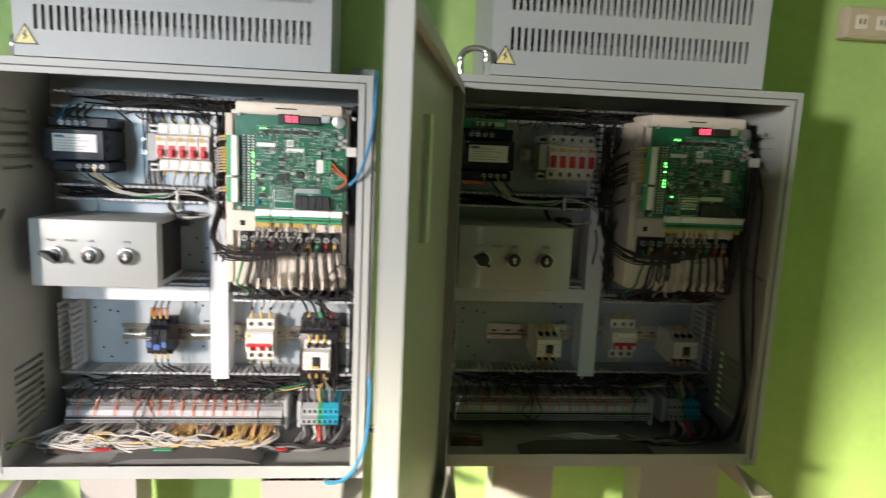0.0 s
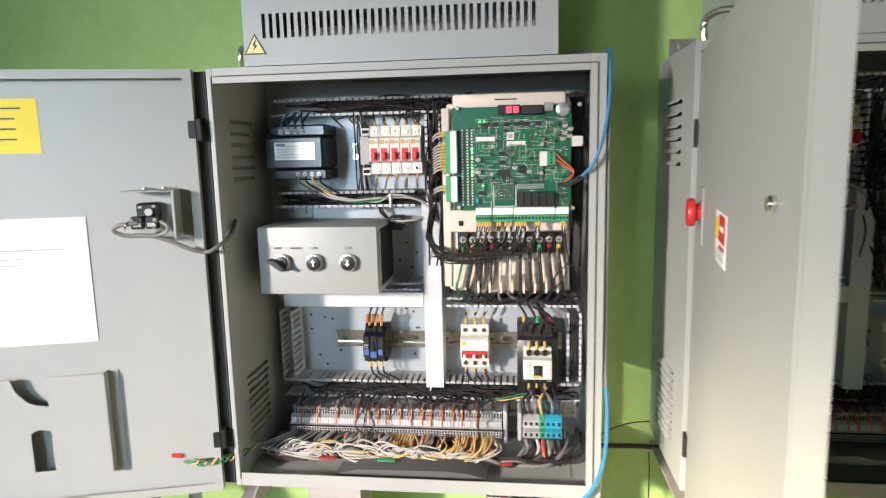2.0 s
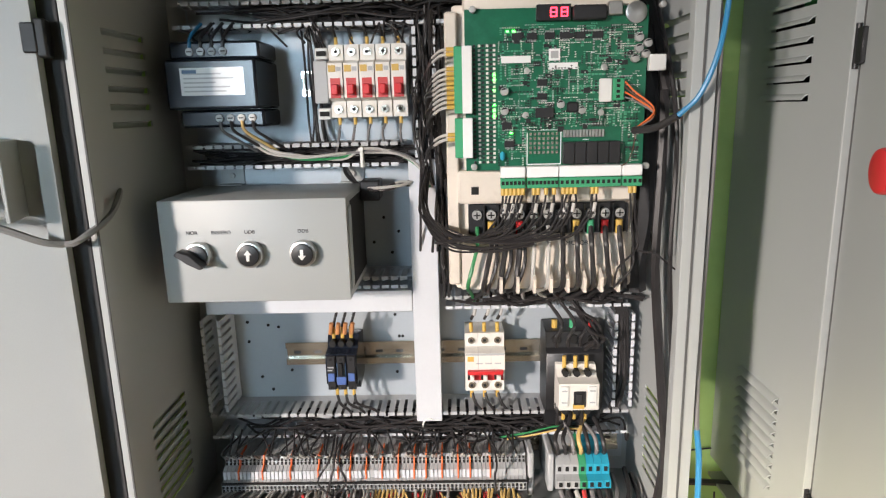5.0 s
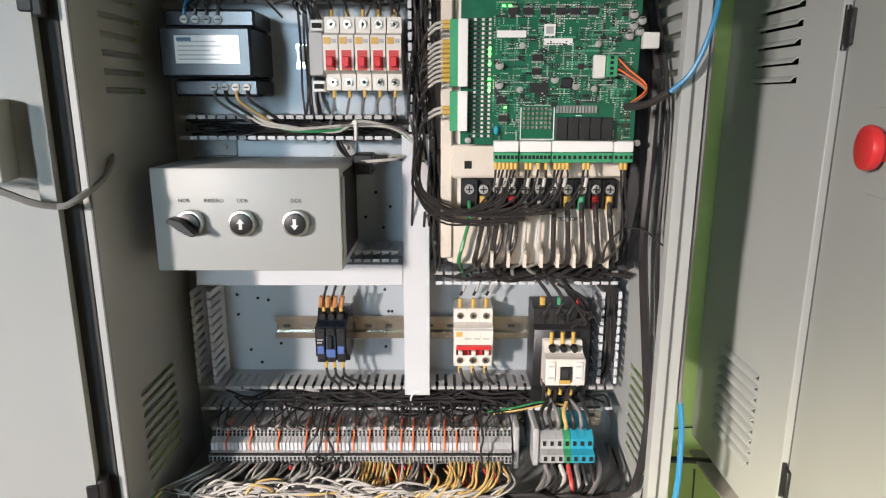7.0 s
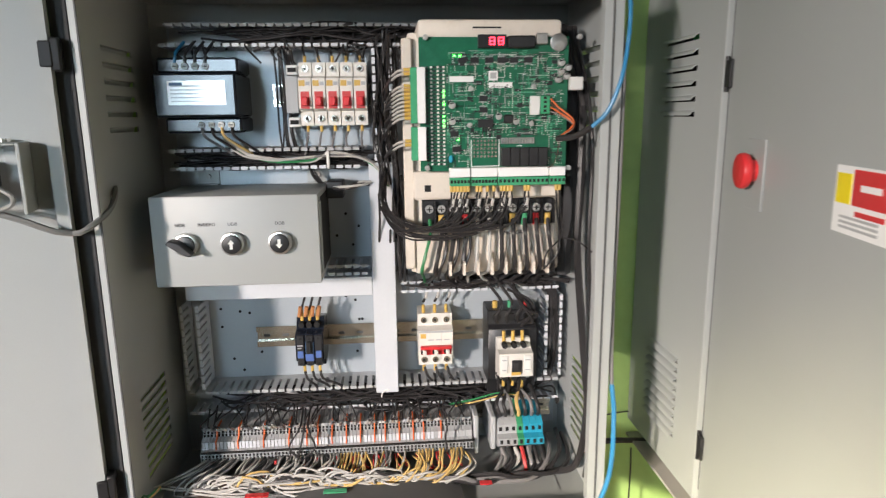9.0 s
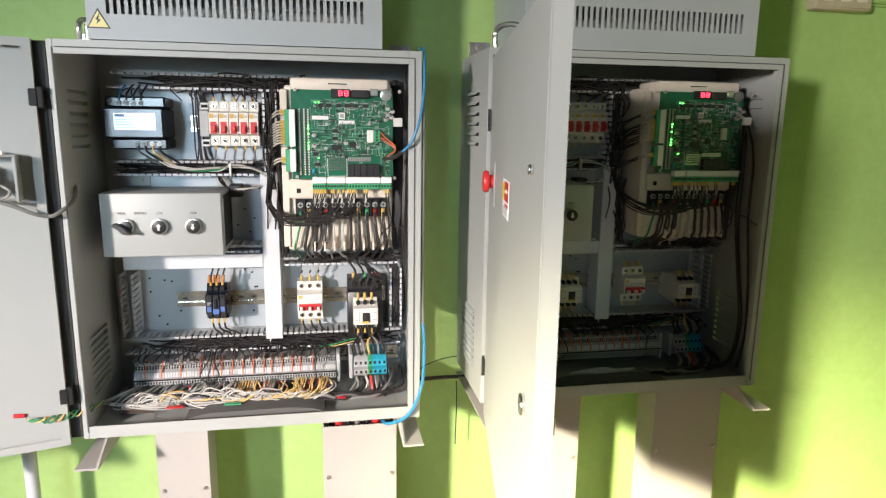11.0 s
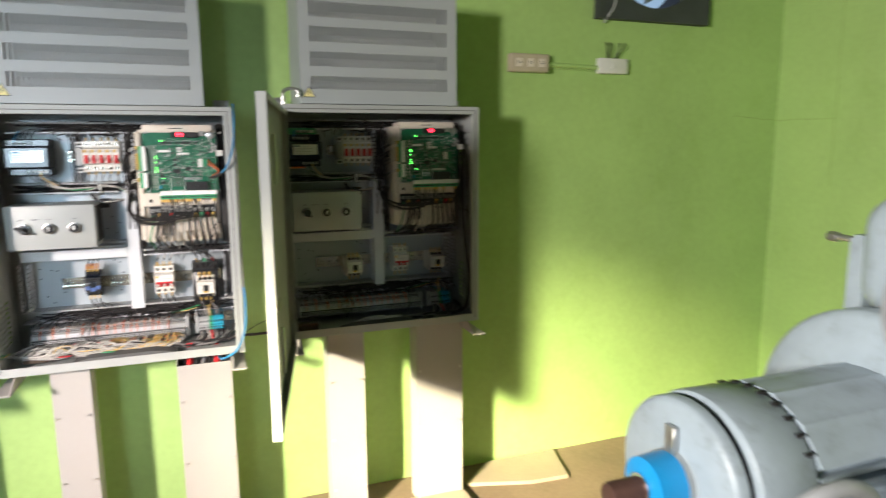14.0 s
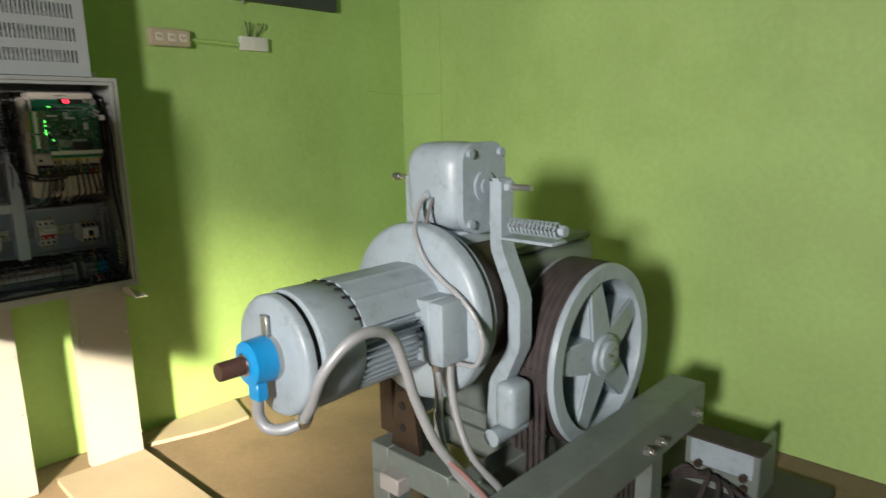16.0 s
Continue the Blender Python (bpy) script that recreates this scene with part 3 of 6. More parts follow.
# gear case
bm = bmesh.new()
box(bm, 1.13, 1.575, -0.225, 0.01, 0.40, 0.84, 0.035, 3)
part("gear_case", bm, MACHINE_GREEN, machine, "green-grey cast gear case")
pbox("gear_case_lid", (1.15, 1.555, -0.215, 0.0, 0.84, 0.862), MACHINE_GREEN, machine, 0.008)
# sheave
SX, SZ, SR = 1.365, 0.568, 0.243


def around_y(profile, cx, cz, seg=64):
    bm = bmesh.new()
    rings = [[bm.verts.new((cx + r * math.cos(k * math.tau / seg), y, cz + r * math.sin(k * math.tau / seg))) for k in range(seg)] for y, r in profile]
    for a, b in zip(rings, rings[1:] + rings[:1]):
        for k in range(seg):
            bm.faces.new((a[k], a[(k + 1) % seg], b[(k + 1) % seg], b[k]))
    return bm


sheave = pcyl("traction_sheave", (SX, -0.385, SZ), (SX, -0.235, SZ), 0.058, MACHINE, machine, seg=40, bevel=0.004, label="grey traction sheave with five spokes")
part("sheave_rim", around_y([(-0.378, 0.205), (-0.378, SR), (-0.366, SR + 0.004), (-0.362, SR), (-0.25, SR), (-0.245, SR + 0.004), (-0.24, 0.205), (-0.36, 0.200)], SX, SZ), MACHINE, sheave)
grooves = [(-0.362, SR - 0.004)]
for k in range(6):
    y = -0.362 + 0.006 + k * 0.0175
    grooves += [(y, SR + 0.005), (y + 0.006, SR + 0.005), (y + 0.010, SR + 0.0025)]
grooves += [(-0.252, SR + 0.006), (-0.25, SR - 0.004)]
part("groove_lining", around_y(grooves, SX, SZ), ROPE, sheave, "dark greasy rope grooves")
for k in range(5):
    a = math.radians(100 + 72 * k)
    c, s = math.cos(a), math.sin(a)
    bm = bmesh.new()
    vs = []
    for r, wd, y0, y1 in ((0.045, 0.050, -0.374, -0.27), (0.212, 0.031, -0.366, -0.29)):
        for sg in (-1, 1):
            for y in (y0, y1):
                vs.append(bm.verts.new((SX + r * c - sg * wd * s, y, SZ + r * s + sg * wd * c)))
    for f in ((0, 1, 3, 2), (4, 6, 7, 5), (0, 4, 5, 1), (2, 3, 7, 6), (0, 2, 6, 4), (1, 5, 7, 3)):
        bm.faces.new([vs[i] for i in f])
    bmesh.ops.bevel(bm, geom=list(bm.edges), offset=0.006, segments=2, affect="EDGES")
    part("spoke", bm, MACHINE, sheave)
pcyl("hub_cap", (SX, -0.397, SZ), (SX, -0.385, SZ), 0.043, MACHINE, sheave, seg=32, bevel=0.003)
for k in range(3):
    a = math.radians(40 + 120 * k)
    pcyl("hub_bolt", (SX + 0.02 * math.cos(a), -0.403, SZ + 0.02 * math.sin(a)), (SX + 0.02 * math.cos(a), -0.396, SZ + 0.02 * math.sin(a)), 0.006, STEEL, sheave, seg=6)
for k in range(6):
    y = -0.362 + 0.013 + k * 0.0175
    for x in (SX - SR - 0.001, SX + SR + 0.001):
        pts = [(x, y, SZ + 0.02), (x, y, SZ - 0.15), (x, y, FLOOR)]
        tagged(ptube("hoist_rope", pts, 0.0065, ROPE, None, seg=8, n=2), "black greasy steel hoist rope hanging from the sheave", "rope", "hoist ropes")
# bed and beams
bed = thing("machine_bed", "grey welded steel bed frame under the hoisting machine", "machine frame")
bm = bmesh.new()
for x0, x1, y0, y1 in ((0.90, 1.62, -0.30, -0.235), (0.90, 1.62, -0.02, 0.045), (0.90, 0.965, -0.235, -0.02), (1.13, 1.60, -0.235, -0.02)):
    box(bm, x0, x1, y0, y1, 0.28, 0.36, 0.003)
part("bed_frame", bm, MACHINE_GREEN, bed)
for x in (0.90, 1.52):
    for y0 in (-0.30, -0.02):
        pbox("bed_leg", (x, x + 0.08, y0, y0 + 0.065, FLOOR, 0.28), MACHINE_GREEN, bed, 0.003)
pbox("gear_foot", (1.14, 1.58, -0.25, 0.03, 0.36, 0.405), MACHINE_GREEN, machine, 0.006)
# black plate added under the bed's opening so that the hole reads dark
pbox("dark_hole_floor", (0.966, 1.129, -0.234, -0.021, 0.10, 0.115), ROPE, bed, 0.001, "dark plate added to blacken the opening in the bed")
bm = bmesh.new()
prism(bm, [(-0.115, 0.36), (-0.01, 0.36), (-0.035, 0.56), (-0.085, 0.56)], "x", 0.925, 0.937)
part("gusset", bm, DRUM, bed, "oily brown gusset plate")
for z in (0.42, 0.48, 0.53):
    pcyl("gusset_hole", (0.9235, -0.055, z), (0.926, -0.055, z), 0.011, DARK, bed, seg=14)
pbox("rear_guard", (0.96, 1.06, 0.02, 0.075, 0.36, 0.60), DRUM, bed, 0.004, "dark brown oily guard")
pbox("packing_block", (0.86, 0.905, -0.10, -0.03, 0.27, 0.315), LEG, bed, 0.004)
beam = thing("steel_channel_beam", "green-grey painted steel channel beam with bolts", "steel beam")
bm = bmesh.new()
box(bm, 0.62, 1.74, -0.505, -0.497, 0.285, 0.405, 0.001)
box(bm, 0.62, 1.74, -0.497, -0.40, 0.397, 0.405, 0.001)
box(bm, 0.62, 1.74, -0.497, -0.40, 0.285, 0.293, 0.001)
part("channel", bm, MACHINE_GREEN, beam)
for x in (1.36, 1.43, 1.66):
    pcyl("bolt", (x, -0.52, 0.34), (x, -0.505, 0.34), 0.013, STEEL, beam, seg=6)
    pcyl("bolt_shank", (x, -0.53, 0.34), (x, -0.52, 0.34), 0.007, STEEL, beam, seg=10)
for x in (0.66, 1.50):
    pbox("post", (x, x + 0.07, -0.46, -0.41, FLOOR, 0.285), MACHINE_GREEN, beam, 0.003)

base_plate = thing("rope_clamp_plate", "dark steel plate with bolts standing beside the beam", "steel plate")
bm = bmesh.new()
box(bm, 1.86, 1.875, -0.64, -0.41, FLOOR, 0.185, 0.002)
box(bm, 1.875, 2.02, -0.64, -0.625, FLOOR, 0.185, 0.002)
part("web_plate", bm, MACHINE_GREEN, base_plate)
pbox("top_edge", (1.80, 1.90, -0.66, -0.39, 0.185, 0.192), ROPE, base_plate, 0.002, "greasy black top edge")
pbox("bright_plate", (1.853, 1.86, -0.625, -0.43, 0.075, 0.160), MACHINE, base_plate, 0.001, "blue-grey flat plate")
for y in (-0.60, -0.46):
    for z in (0.04, 0.08):
        pcyl("bolt", (1.835, y, z), (1.86, y, z), 0.013, DRUM, base_plate, seg=6)
for k in range(4):
    ptube("grease_cable", [(1.78 - 0.02 * k, -0.66 + 0.05 * k, 0.02), (1.80, -0.60 + 0.03 * k, 0.05 + 0.01 * k), (1.84, -0.52 + 0.02 * k, 0.045), (1.82, -0.42, 0.03 + 0.012 * k), (1.76, -0.37, 0.01)], 0.008, ROPE, base_plate, n=6)
pbox("foot_plate", (1.72, 2.05, -0.70, -0.38, FLOOR, FLOOR + 0.02), ROPE, base_plate, 0.002)

# low dark slab, added to stand in for the darkness below the machine
underlay = thing("dark_underlay", "added dark slab standing in for the darkness under the machine", "plinth")
pbox("underlay_slab", (0.98, 2.12, -0.80, 0.16, FLOOR, FLOOR + 0.03), material("under_machine_dark", (0.045, 0.042, 0.038), 0.6, 0, 0.3, 6, 60, 0.5), underlay, 0.006)

# ---- inside the cabinet ----
CRIMP = material("brown_crimp_plastic", (0.45, 0.20, 0.08), 0.5, 0, 0.15, 30, 200, 0.05)
INSIDE = []


def inner(name, label, category, group=""):
    ob = thing(name, label, category, group=group)
    INSIDE.append(ob)
    return ob


def lettering(text, x, y, z, size, mat, parent, turn=(90, 0, 0), name="lettering"):
    cu = bpy.data.curves.new(name, "FONT")
    cu.body, cu.size, cu.align_x, cu.extrude = text, size, "CENTER", 0.0002
    tmp = bpy.data.objects.new(name, cu)
    scene.collection.objects.link(tmp)
    me = bpy.data.meshes.new_from_object(tmp)
    bpy.data.objects.remove(tmp)
    me.materials.clear()
    me.materials.append(mat)
    ob = new(name, me)
    ob.parent = parent
    ob.matrix_basis = pose(x, y, z, *turn)
    return ob


def slotted_duct(label, x0, x1, z0, z1, mat=DUCT_GREY, upright=False):
    """An open wiring duct whose two walls are combs of fingers."""
    ob = inner("wiring_duct", label, "wiring duct", "slotted wiring ducts")
    yb, yf, t = 1.3615, 1.306, 0.0014
    pbox("duct_base", (x0, x1, yb - 0.0015, yb, z0, z1), mat, ob)
    for w in (0, 1):
        v = ([], [])
        if upright:
            a = x0 if w == 0 else x1 - t
            fast_box(v, a, a + t, yb - 0.016, yb - 0.0015, z0, z1)
            z = z0 + 0.002
            while z + 0.008 < z1:
                fast_box(v, a, a + t, yf, yb - 0.016, z, z + 0.0078)
                fast_box(v, a + (0.0004 if w == 0 else -0.0034), a + t + (0.0034 if w == 0 else -0.0004), yf - 0.0012, yf, z - 0.0008, z + 0.0086)
                z += 0.0125
        else:
            a = z0 if w == 0 else z1 - t
            fast_box(v, x0, x1, yb - 0.016, yb - 0.0015, a, a + t)
            x = x0 + 0.002
            while x + 0.008 < x1:
                fast_box(v, x, x + 0.0078, yf, yb - 0.016, a, a + t)
                fast_box(v, x - 0.0008, x + 0.0086, yf - 0.0012, yf, a + (0.0004 if w == 0 else -0.0034), a + t + (0.0034 if w == 0 else -0.0004))
                x += 0.0125
        p = part("slotted_wall", v, DUCT_WHITE if w == 0 or upright else mat, ob, smooth=False)
        p["kind"] = "stuff"
    return ob


def covered_duct(label, x0, x1, z0, z1):
    ob = inner("covered_wiring_duct", label, "wiring duct")
    bm = bmesh.new()
    box(bm, x0, x1, 1.303, 1.3605, z0, z1, 0.0012)
    part("duct_body", bm, DUCT_WHITE, ob)
    pbox("duct_cover", (x0 - 0.0012, x1 + 0.0012, 1.3005, 1.304, z0, z1 + 0.0005), DUCT_WHITE, ob, 0.0008)
    return ob


covered_duct("upright white plastic wiring duct with its cover on", -0.313, -0.280, 0.741, 1.103)
covered_duct("level white plastic wiring duct under the switch box", -0.592, -0.316, 0.902, 0.931)
slotted_duct("slotted grey duct under the transformer, packed with wires", -0.600, -0.318, 1.096, 1.127)
slotted_duct("slotted grey duct along the cabinet's top", -0.600, -0.020, 1.268, 1.300)
slotted_duct("slotted grey duct below the contactors, packed with black wires", -0.606, -0.014, 0.716, 0.753)
slotted_duct("short slotted grey duct below the motor drive", -0.272, -0.012, 0.902, 0.921)
slotted_duct("slotted dark duct behind the switch box", -0.394, -0.318, 0.933, 0.950)
slotted_duct("upright slotted duct beside the motor drive", -0.305, -0.276, 1.105, 1.266, upright=True)
slotted_duct("upright slotted duct at the plate's edge", -0.606, -0.578, 0.756, 0.900, upright=True)
slotted_duct("upright slotted duct beside the contactor", -0.044, -0.016, 0.756, 0.900, upright=True)


def rail(label, x0, x1, z0, z1, y=1.3615):
    ob = inner("mounting_rail", label, "mounting rail", "mounting rails")
    bm = bmesh.new()
    h = z1 - z0
    box(bm, x0, x1, y - 0.008, y - 0.0068, z0, z0 + h * 0.22)
    box(bm, x0, x1, y - 0.008, y - 0.0068, z1 - h * 0.22, z1)
    box(bm, x0, x1, y - 0.008, y, z0 + h * 0.22, z0 + h * 0.26)
    box(bm, x0, x1, y - 0.008, y, z1 - h * 0.26, z1 - h * 0.22)
    box(bm, x0, x1, y - 0.0012, y, z0 + h * 0.26, z1 - h * 0.26)
    part("rail_profile", bm, BRASS, ob)
    n = int((x1 - x0) / 0.03)
    for k in range(n):
        x = x0 + 0.015 + k * 0.03
        pbox("slot", (x - 0.005, x + 0.005, y - 0.0015, y - 0.0012, (z0 + z1) / 2 - 0.0022, (z0 + z1) / 2 + 0.0022), GASKET, ob)
    return ob


rail("yellow-zinc steel mounting rail carrying the contactors", -0.505, -0.050, 0.806, 0.840)
rail("yellow-zinc steel mounting rail carrying the terminal strip", -0.590, -0.020, 0.664, 0.696)
rail("steel mounting rail behind the small breakers", -0.455, -0.306, 1.186, 1.218)

# drilled holes of the plate, as small dark screw heads
holes = inner("plate_screws", "small dark screws in the mounting plate", "screws")
rng = random.Random(4)
for x, z in [(-0.56, 0.87), (-0.53, 0.865), (-0.515, 0.862), (-0.545, 0.785), (-0.53, 0.765), (-0.50, 0.795), (-0.36, 0.885), (-0.345, 0.878), (-0.34, 0.845), (-0.335, 0.845), (-0.345, 0.79), (-0.355, 1.02), (-0.335, 1.0), (-0.37, 0.985), (-0.345, 0.97), (-0.56, 0.84), (-0.30, 0.88)]:
    pcyl("screw", (x, 1.3605, z), (x, 1.362, z), 0.0022, DARK, holes, seg=8)

# transformer
t = inner("control_transformer", "blue-black control transformer with a white rating label", "transformer")
bm = bmesh.new()
box(bm, -0.597, -0.488, 1.262, 1.361, 1.172, 1.230, 0.003)
part("core_cover", bm, BLUEBLACK, t)
pbox("top_terminal_ledge", (-0.598, -0.488, 1.284, 1.361, 1.231, 1.252), BLUEBLACK, t, 0.003)
pbox("bottom_terminal_ledge", (-0.592, -0.488, 1.284, 1.361, 1.150, 1.171), BLUEBLACK, t, 0.003)
pbox("rating_label", (-0.578, -0.502, 1.2612, 1.262, 1.188, 1.220), GLOSSY_LABEL, t, 0, "glossy white rating label with small print")
for k in range(5):
    pbox("print_line", (-0.574, -0.574 + (0.045, 0.06, 0.038, 0.055, 0.05)[k], 1.2606, 1.2612, 1.212 - k * 0.005, 1.2137 - k * 0.005), DUCT_GREY, t)
pbox("logo_mark", (-0.575, -0.558, 1.2604, 1.2610, 1.2135, 1.2175), BLUE_DARK, t)
for k in range(4):
    for z, y in ((1.240, 1.281), (1.161, 1.281)):
        x = -0.572 + k * 0.0135 if z > 1.2 else -0.543 + k * 0.0135
        pcyl("terminal_screw", (x, y, z), (x, y + 0.004, z), 0.0046, ZINC, t, seg=12)
        pbox("terminal_slot", (x - 0.003, x + 0.003, y - 0.0006, y, z - 0.0007, z + 0.0007), DARK, t)

# five small breakers
b1 = inner("small_breaker", "cream single-pole breaker with a red toggle", "circuit breaker", "row of small breakers")
BX, BP = -0.4105, 0.0196
bm = bmesh.new()
x0, x1 = BX + 0.0007, BX + BP - 0.0007
prism(bm, [(1.361, 1.158), (1.314, 1.158), (1.314, 1.178), (1.299, 1.182), (1.299, 1.224), (1.314, 1.228), (1.314, 1.247), (1.361, 1.247)], "x", x0, x1)
part("breaker_case", bm, CREAM_LT, b1)
pbox("toggle_recess", (x0 + 0.0030, x1 - 0.0030, 1.2983, 1.2992, 1.182, 1.206), WIRE_RED, b1)
pbox("toggle", (x0 + 0.0048, x1 - 0.0048, 1.288, 1.2985, 1.186, 1.1985), RED, b1, 0.0012, "red toggle")
pbox("type_plate", (x0 + 0.001, x0 + 0.0098, 1.2984, 1.299, 1.2135, 1.2215), YELLOW, b1)
pbox("print_line", (x0 + 0.0108, x1 - 0.0015, 1.2985, 1.2990, 1.2145, 1.2195), DUCT_GREY, b1)
for z in (1.168, 1.238):
    pcyl("clamp_screw", ((x0 + x1) / 2, 1.311, z), ((x0 + x1) / 2, 1.314, z), 0.0048, BRASS, b1, seg=12)
    pcyl("screw_slot", ((x0 + x1) / 2, 1.3102, z), ((x0 + x1) / 2, 1.3112, z), 0.0022, DARK, b1, seg=8)
pcyl("lower_ferrule", ((x0 + x1) / 2, 1.318, 1.149), ((x0 + x1) / 2, 1.318, 1.159), 0.0023, YELLOW, b1, seg=8)
pcyl("upper_ferrule", ((x0 + x1) / 2, 1.318, 1.246), ((x0 + x1) / 2, 1.318, 1.256), 0.0023, YELLOW, b1, seg=8)
for k in range(1, 5):
    INSIDE.append(copy_thing(b1, Matrix.Translation((BP * k, 0, 0))))
a1 = inner("signal_relay", "slim grey relay with a white label beside the breakers", "relay")
pbox("relay_case", (-0.4285, -0.4115, 1.306, 1.361, 1.176, 1.228), DUCT_GREY, a1, 0.001)
for z in (1.163, 1.237):
    pbox("relay_terminal", (-0.428, -0.412, 1.318, 1.361, z - 0.007, z + 0.007), WHITE, a1, 0.001)
    pbox("clamp_row", (-0.426, -0.414, 1.3165, 1.318, z - 0.003, z + 0.003), DARK, a1)
pbox("relay_label", (-0.449, -0.439, 1.340, 1.361, 1.195, 1.215), PAPER, a1, 0.001)

# three-pole breaker
m3 = inner("main_breaker", "cream three-pole breaker with a red linked toggle", "circuit breaker")
for k in range(3):
    x0, x1 = -0.2455 + k * 0.018, -0.2455 + k * 0.018 + 0.0176
    bm = bmesh.new()
    prism(bm, [(1.361, 0.786), (1.314, 0.786), (1.314, 0.803), (1.298, 0.807), (1.298, 0.848), (1.314, 0.852), (1.314, 0.871), (1.361, 0.871)], "x", x0, x1)
    part("pole_case", bm, CREAM_LT, m3)
    for z in (0.795, 0.861):
        pcyl("clamp_screw", ((x0 + x1) / 2, 1.3115, z), ((x0 + x1) / 2, 1.3145, z), 0.0048, BRASS, m3, seg=12)
        pcyl("screw_slot", ((x0 + x1) / 2, 1.3108, z), ((x0 + x1) / 2, 1.3118, z), 0.0022, DARK, m3, seg=8)
    pcyl("upper_ferrule", ((x0 + x1) / 2, 1.32, 0.870), ((x0 + x1) / 2, 1.32, 0.884), 0.0026, YELLOW, m3, seg=8)
    pcyl("lower_ferrule", ((x0 + x1) / 2, 1.32, 0.774), ((x0 + x1) / 2, 1.32, 0.787), 0.0026, YELLOW, m3, seg=8)
    pbox("toggle", (x0 + 0.006, x1 - 0.006, 1.287, 1.298, 0.811, 0.819), CREAM_LT, m3, 0.001)
pbox("toggle_link", (-0.2425, -0.1945, 1.289, 1.2975, 0.8195, 0.8245), RED, m3, 0.001, "red linked toggle bar")
pbox("red_window", (-0.2425, -0.1945, 1.2972, 1.298, 0.809, 0.8195), RED, m3)
pbox("type_mark", (-0.2425, -0.234, 1.2972, 1.298, 0.836, 0.843), YELLOW, m3)
pbox("grey_band", (-0.2450, -0.1925, 1.2974, 1.298, 0.8445, 0.8475), DUCT_GREY, m3)
for k in range(3):
    pbox("toggle_slot", (-0.2425 + k * 0.018, -0.2385 + k * 0.018, 1.2966, 1.2974, 0.810, 0.8175), DARK, m3)
    pbox("print_line", (-0.231 + k * 0.0125, -0.222 + k * 0.0125, 1.2974, 1.298, 0.832, 0.8338), DUCT_GREY, m3)
m3.matrix_basis = Matrix.Translation((0, 0, -0.006))


def contactor(name, label, x0, x1, z0, z1, yf, body, face, group=""):
    c = inner(name, label, "contactor", group)
    h, w = z1 - z0, x1 - x0
    bm = bmesh.new()
    prism(bm, [(1.353, z0 + 0.1 * h), (yf + 0.028, z0), (yf + 0.02, z0 + 0.20 * h), (yf, z0 + 0.22 * h), (yf, z0 + 0.76 * h), (yf + 0.02, z0 + 0.78 * h), (yf + 0.028, z1), (1.353, z1 - 0.1 * h)], "x", x0, x1)
    bmesh.ops.bevel(bm, geom=list(bm.edges), offset=0.001, segments=1, affect="EDGES")
    part("contactor_body", bm, body, c)
    pbox("armature_window", (x0 + 0.36 * w, x0 + 0.66 * w, yf - 0.003, yf, z0 + 0.30 * h, z0 + 0.62 * h), face, c, 0.001)
    for k in range(3):
        x = x0 + w * (0.2 + 0.28 * k)
        pcyl("upper_terminal", (x, yf + 0.012, z1 - 0.11 * h), (x, yf + 0.022, z1 - 0.11 * h), 0.0045, DARK, c, seg=10)
        pcyl("lower_terminal", (x, yf + 0.012, z0 + 0.11 * h), (x, yf + 0.022, z0 + 0.11 * h), 0.0045, DARK, c, seg=10)
        pcyl("upper_ferrule", (x, yf + 0.026, z1 - 0.005), (x, yf + 0.026, z1 + 0.012), 0.0026, YELLOW, c, seg=8)
        pcyl("lower_ferrule", (x, yf + 0.026, z0 - 0.010), (x, yf + 0.026, z0 + 0.006), 0.0024, YELLOW, c, seg=8)
    return c


relay = contactor("auxiliary_contactor", "black and blue auxiliary contactor on the rail", -0.433, -0.391, 0.789, 0.868, 1.283, BLUEBLACK, BLUE_DARK)
for k in range(3):
    x = -0.4305 + k * 0.0135
    pbox("pole_column", (x, x + 0.0108, 1.2795, 1.2832, 0.800, 0.848), BLACK, relay, 0.0008)
    for z in (0.803, 0.8435):
        pcyl("clamp_hole", (x + 0.0054, 1.2788, z), (x + 0.0054, 1.2797, z), 0.0022, DARK, relay, seg=8)
    tab = (0.813, 0.824) if k != 1 else (0.808, 0.819)
    pbox("blue_tab", (x + (0.001 if k != 1 else -0.001), x + (0.0098 if k != 1 else 0.0118), 1.2772, 1.2796, *tab), BLUE_TAB, relay, 0.0006)
pbox("armature", (-0.4145, -0.4095, 1.2755, 1.2797, 0.821, 0.839), DARK, relay, 0.0006)
pbox("white_print", (-0.4298, -0.4215, 1.2787, 1.2794, 0.8315, 0.8332), DUCT_GREY, relay)
pbox("white_print", (-0.4298, -0.4235, 1.2787, 1.2794, 0.8275, 0.8290), DUCT_GREY, relay)
for k in range(4):
    x = -0.4275 + k * 0.0095
    pcyl("crimp_sleeve", (x, 1.301, 0.872), (x + 0.003, 1.297, 0.888), 0.0030, CRIMP, relay, seg=8, label="brown crimp sleeve")
INSIDE.remove(relay)
big = inner("contactor_socket", "tall black contactor base block", "contactor")
bm = bmesh.new()
prism(bm, [(1.353, 0.75), (1.300, 0.750), (1.298, 0.776), (1.288, 0.780), (1.288, 0.862), (1.298, 0.866), (1.300, 0.889), (1.353, 0.889)], "x", -0.146, -0.070)
bmesh.ops.bevel(bm, geom=list(bm.edges), offset=0.0015, segments=1, affect="EDGES")
part("base_block", bm, BLACK, big)
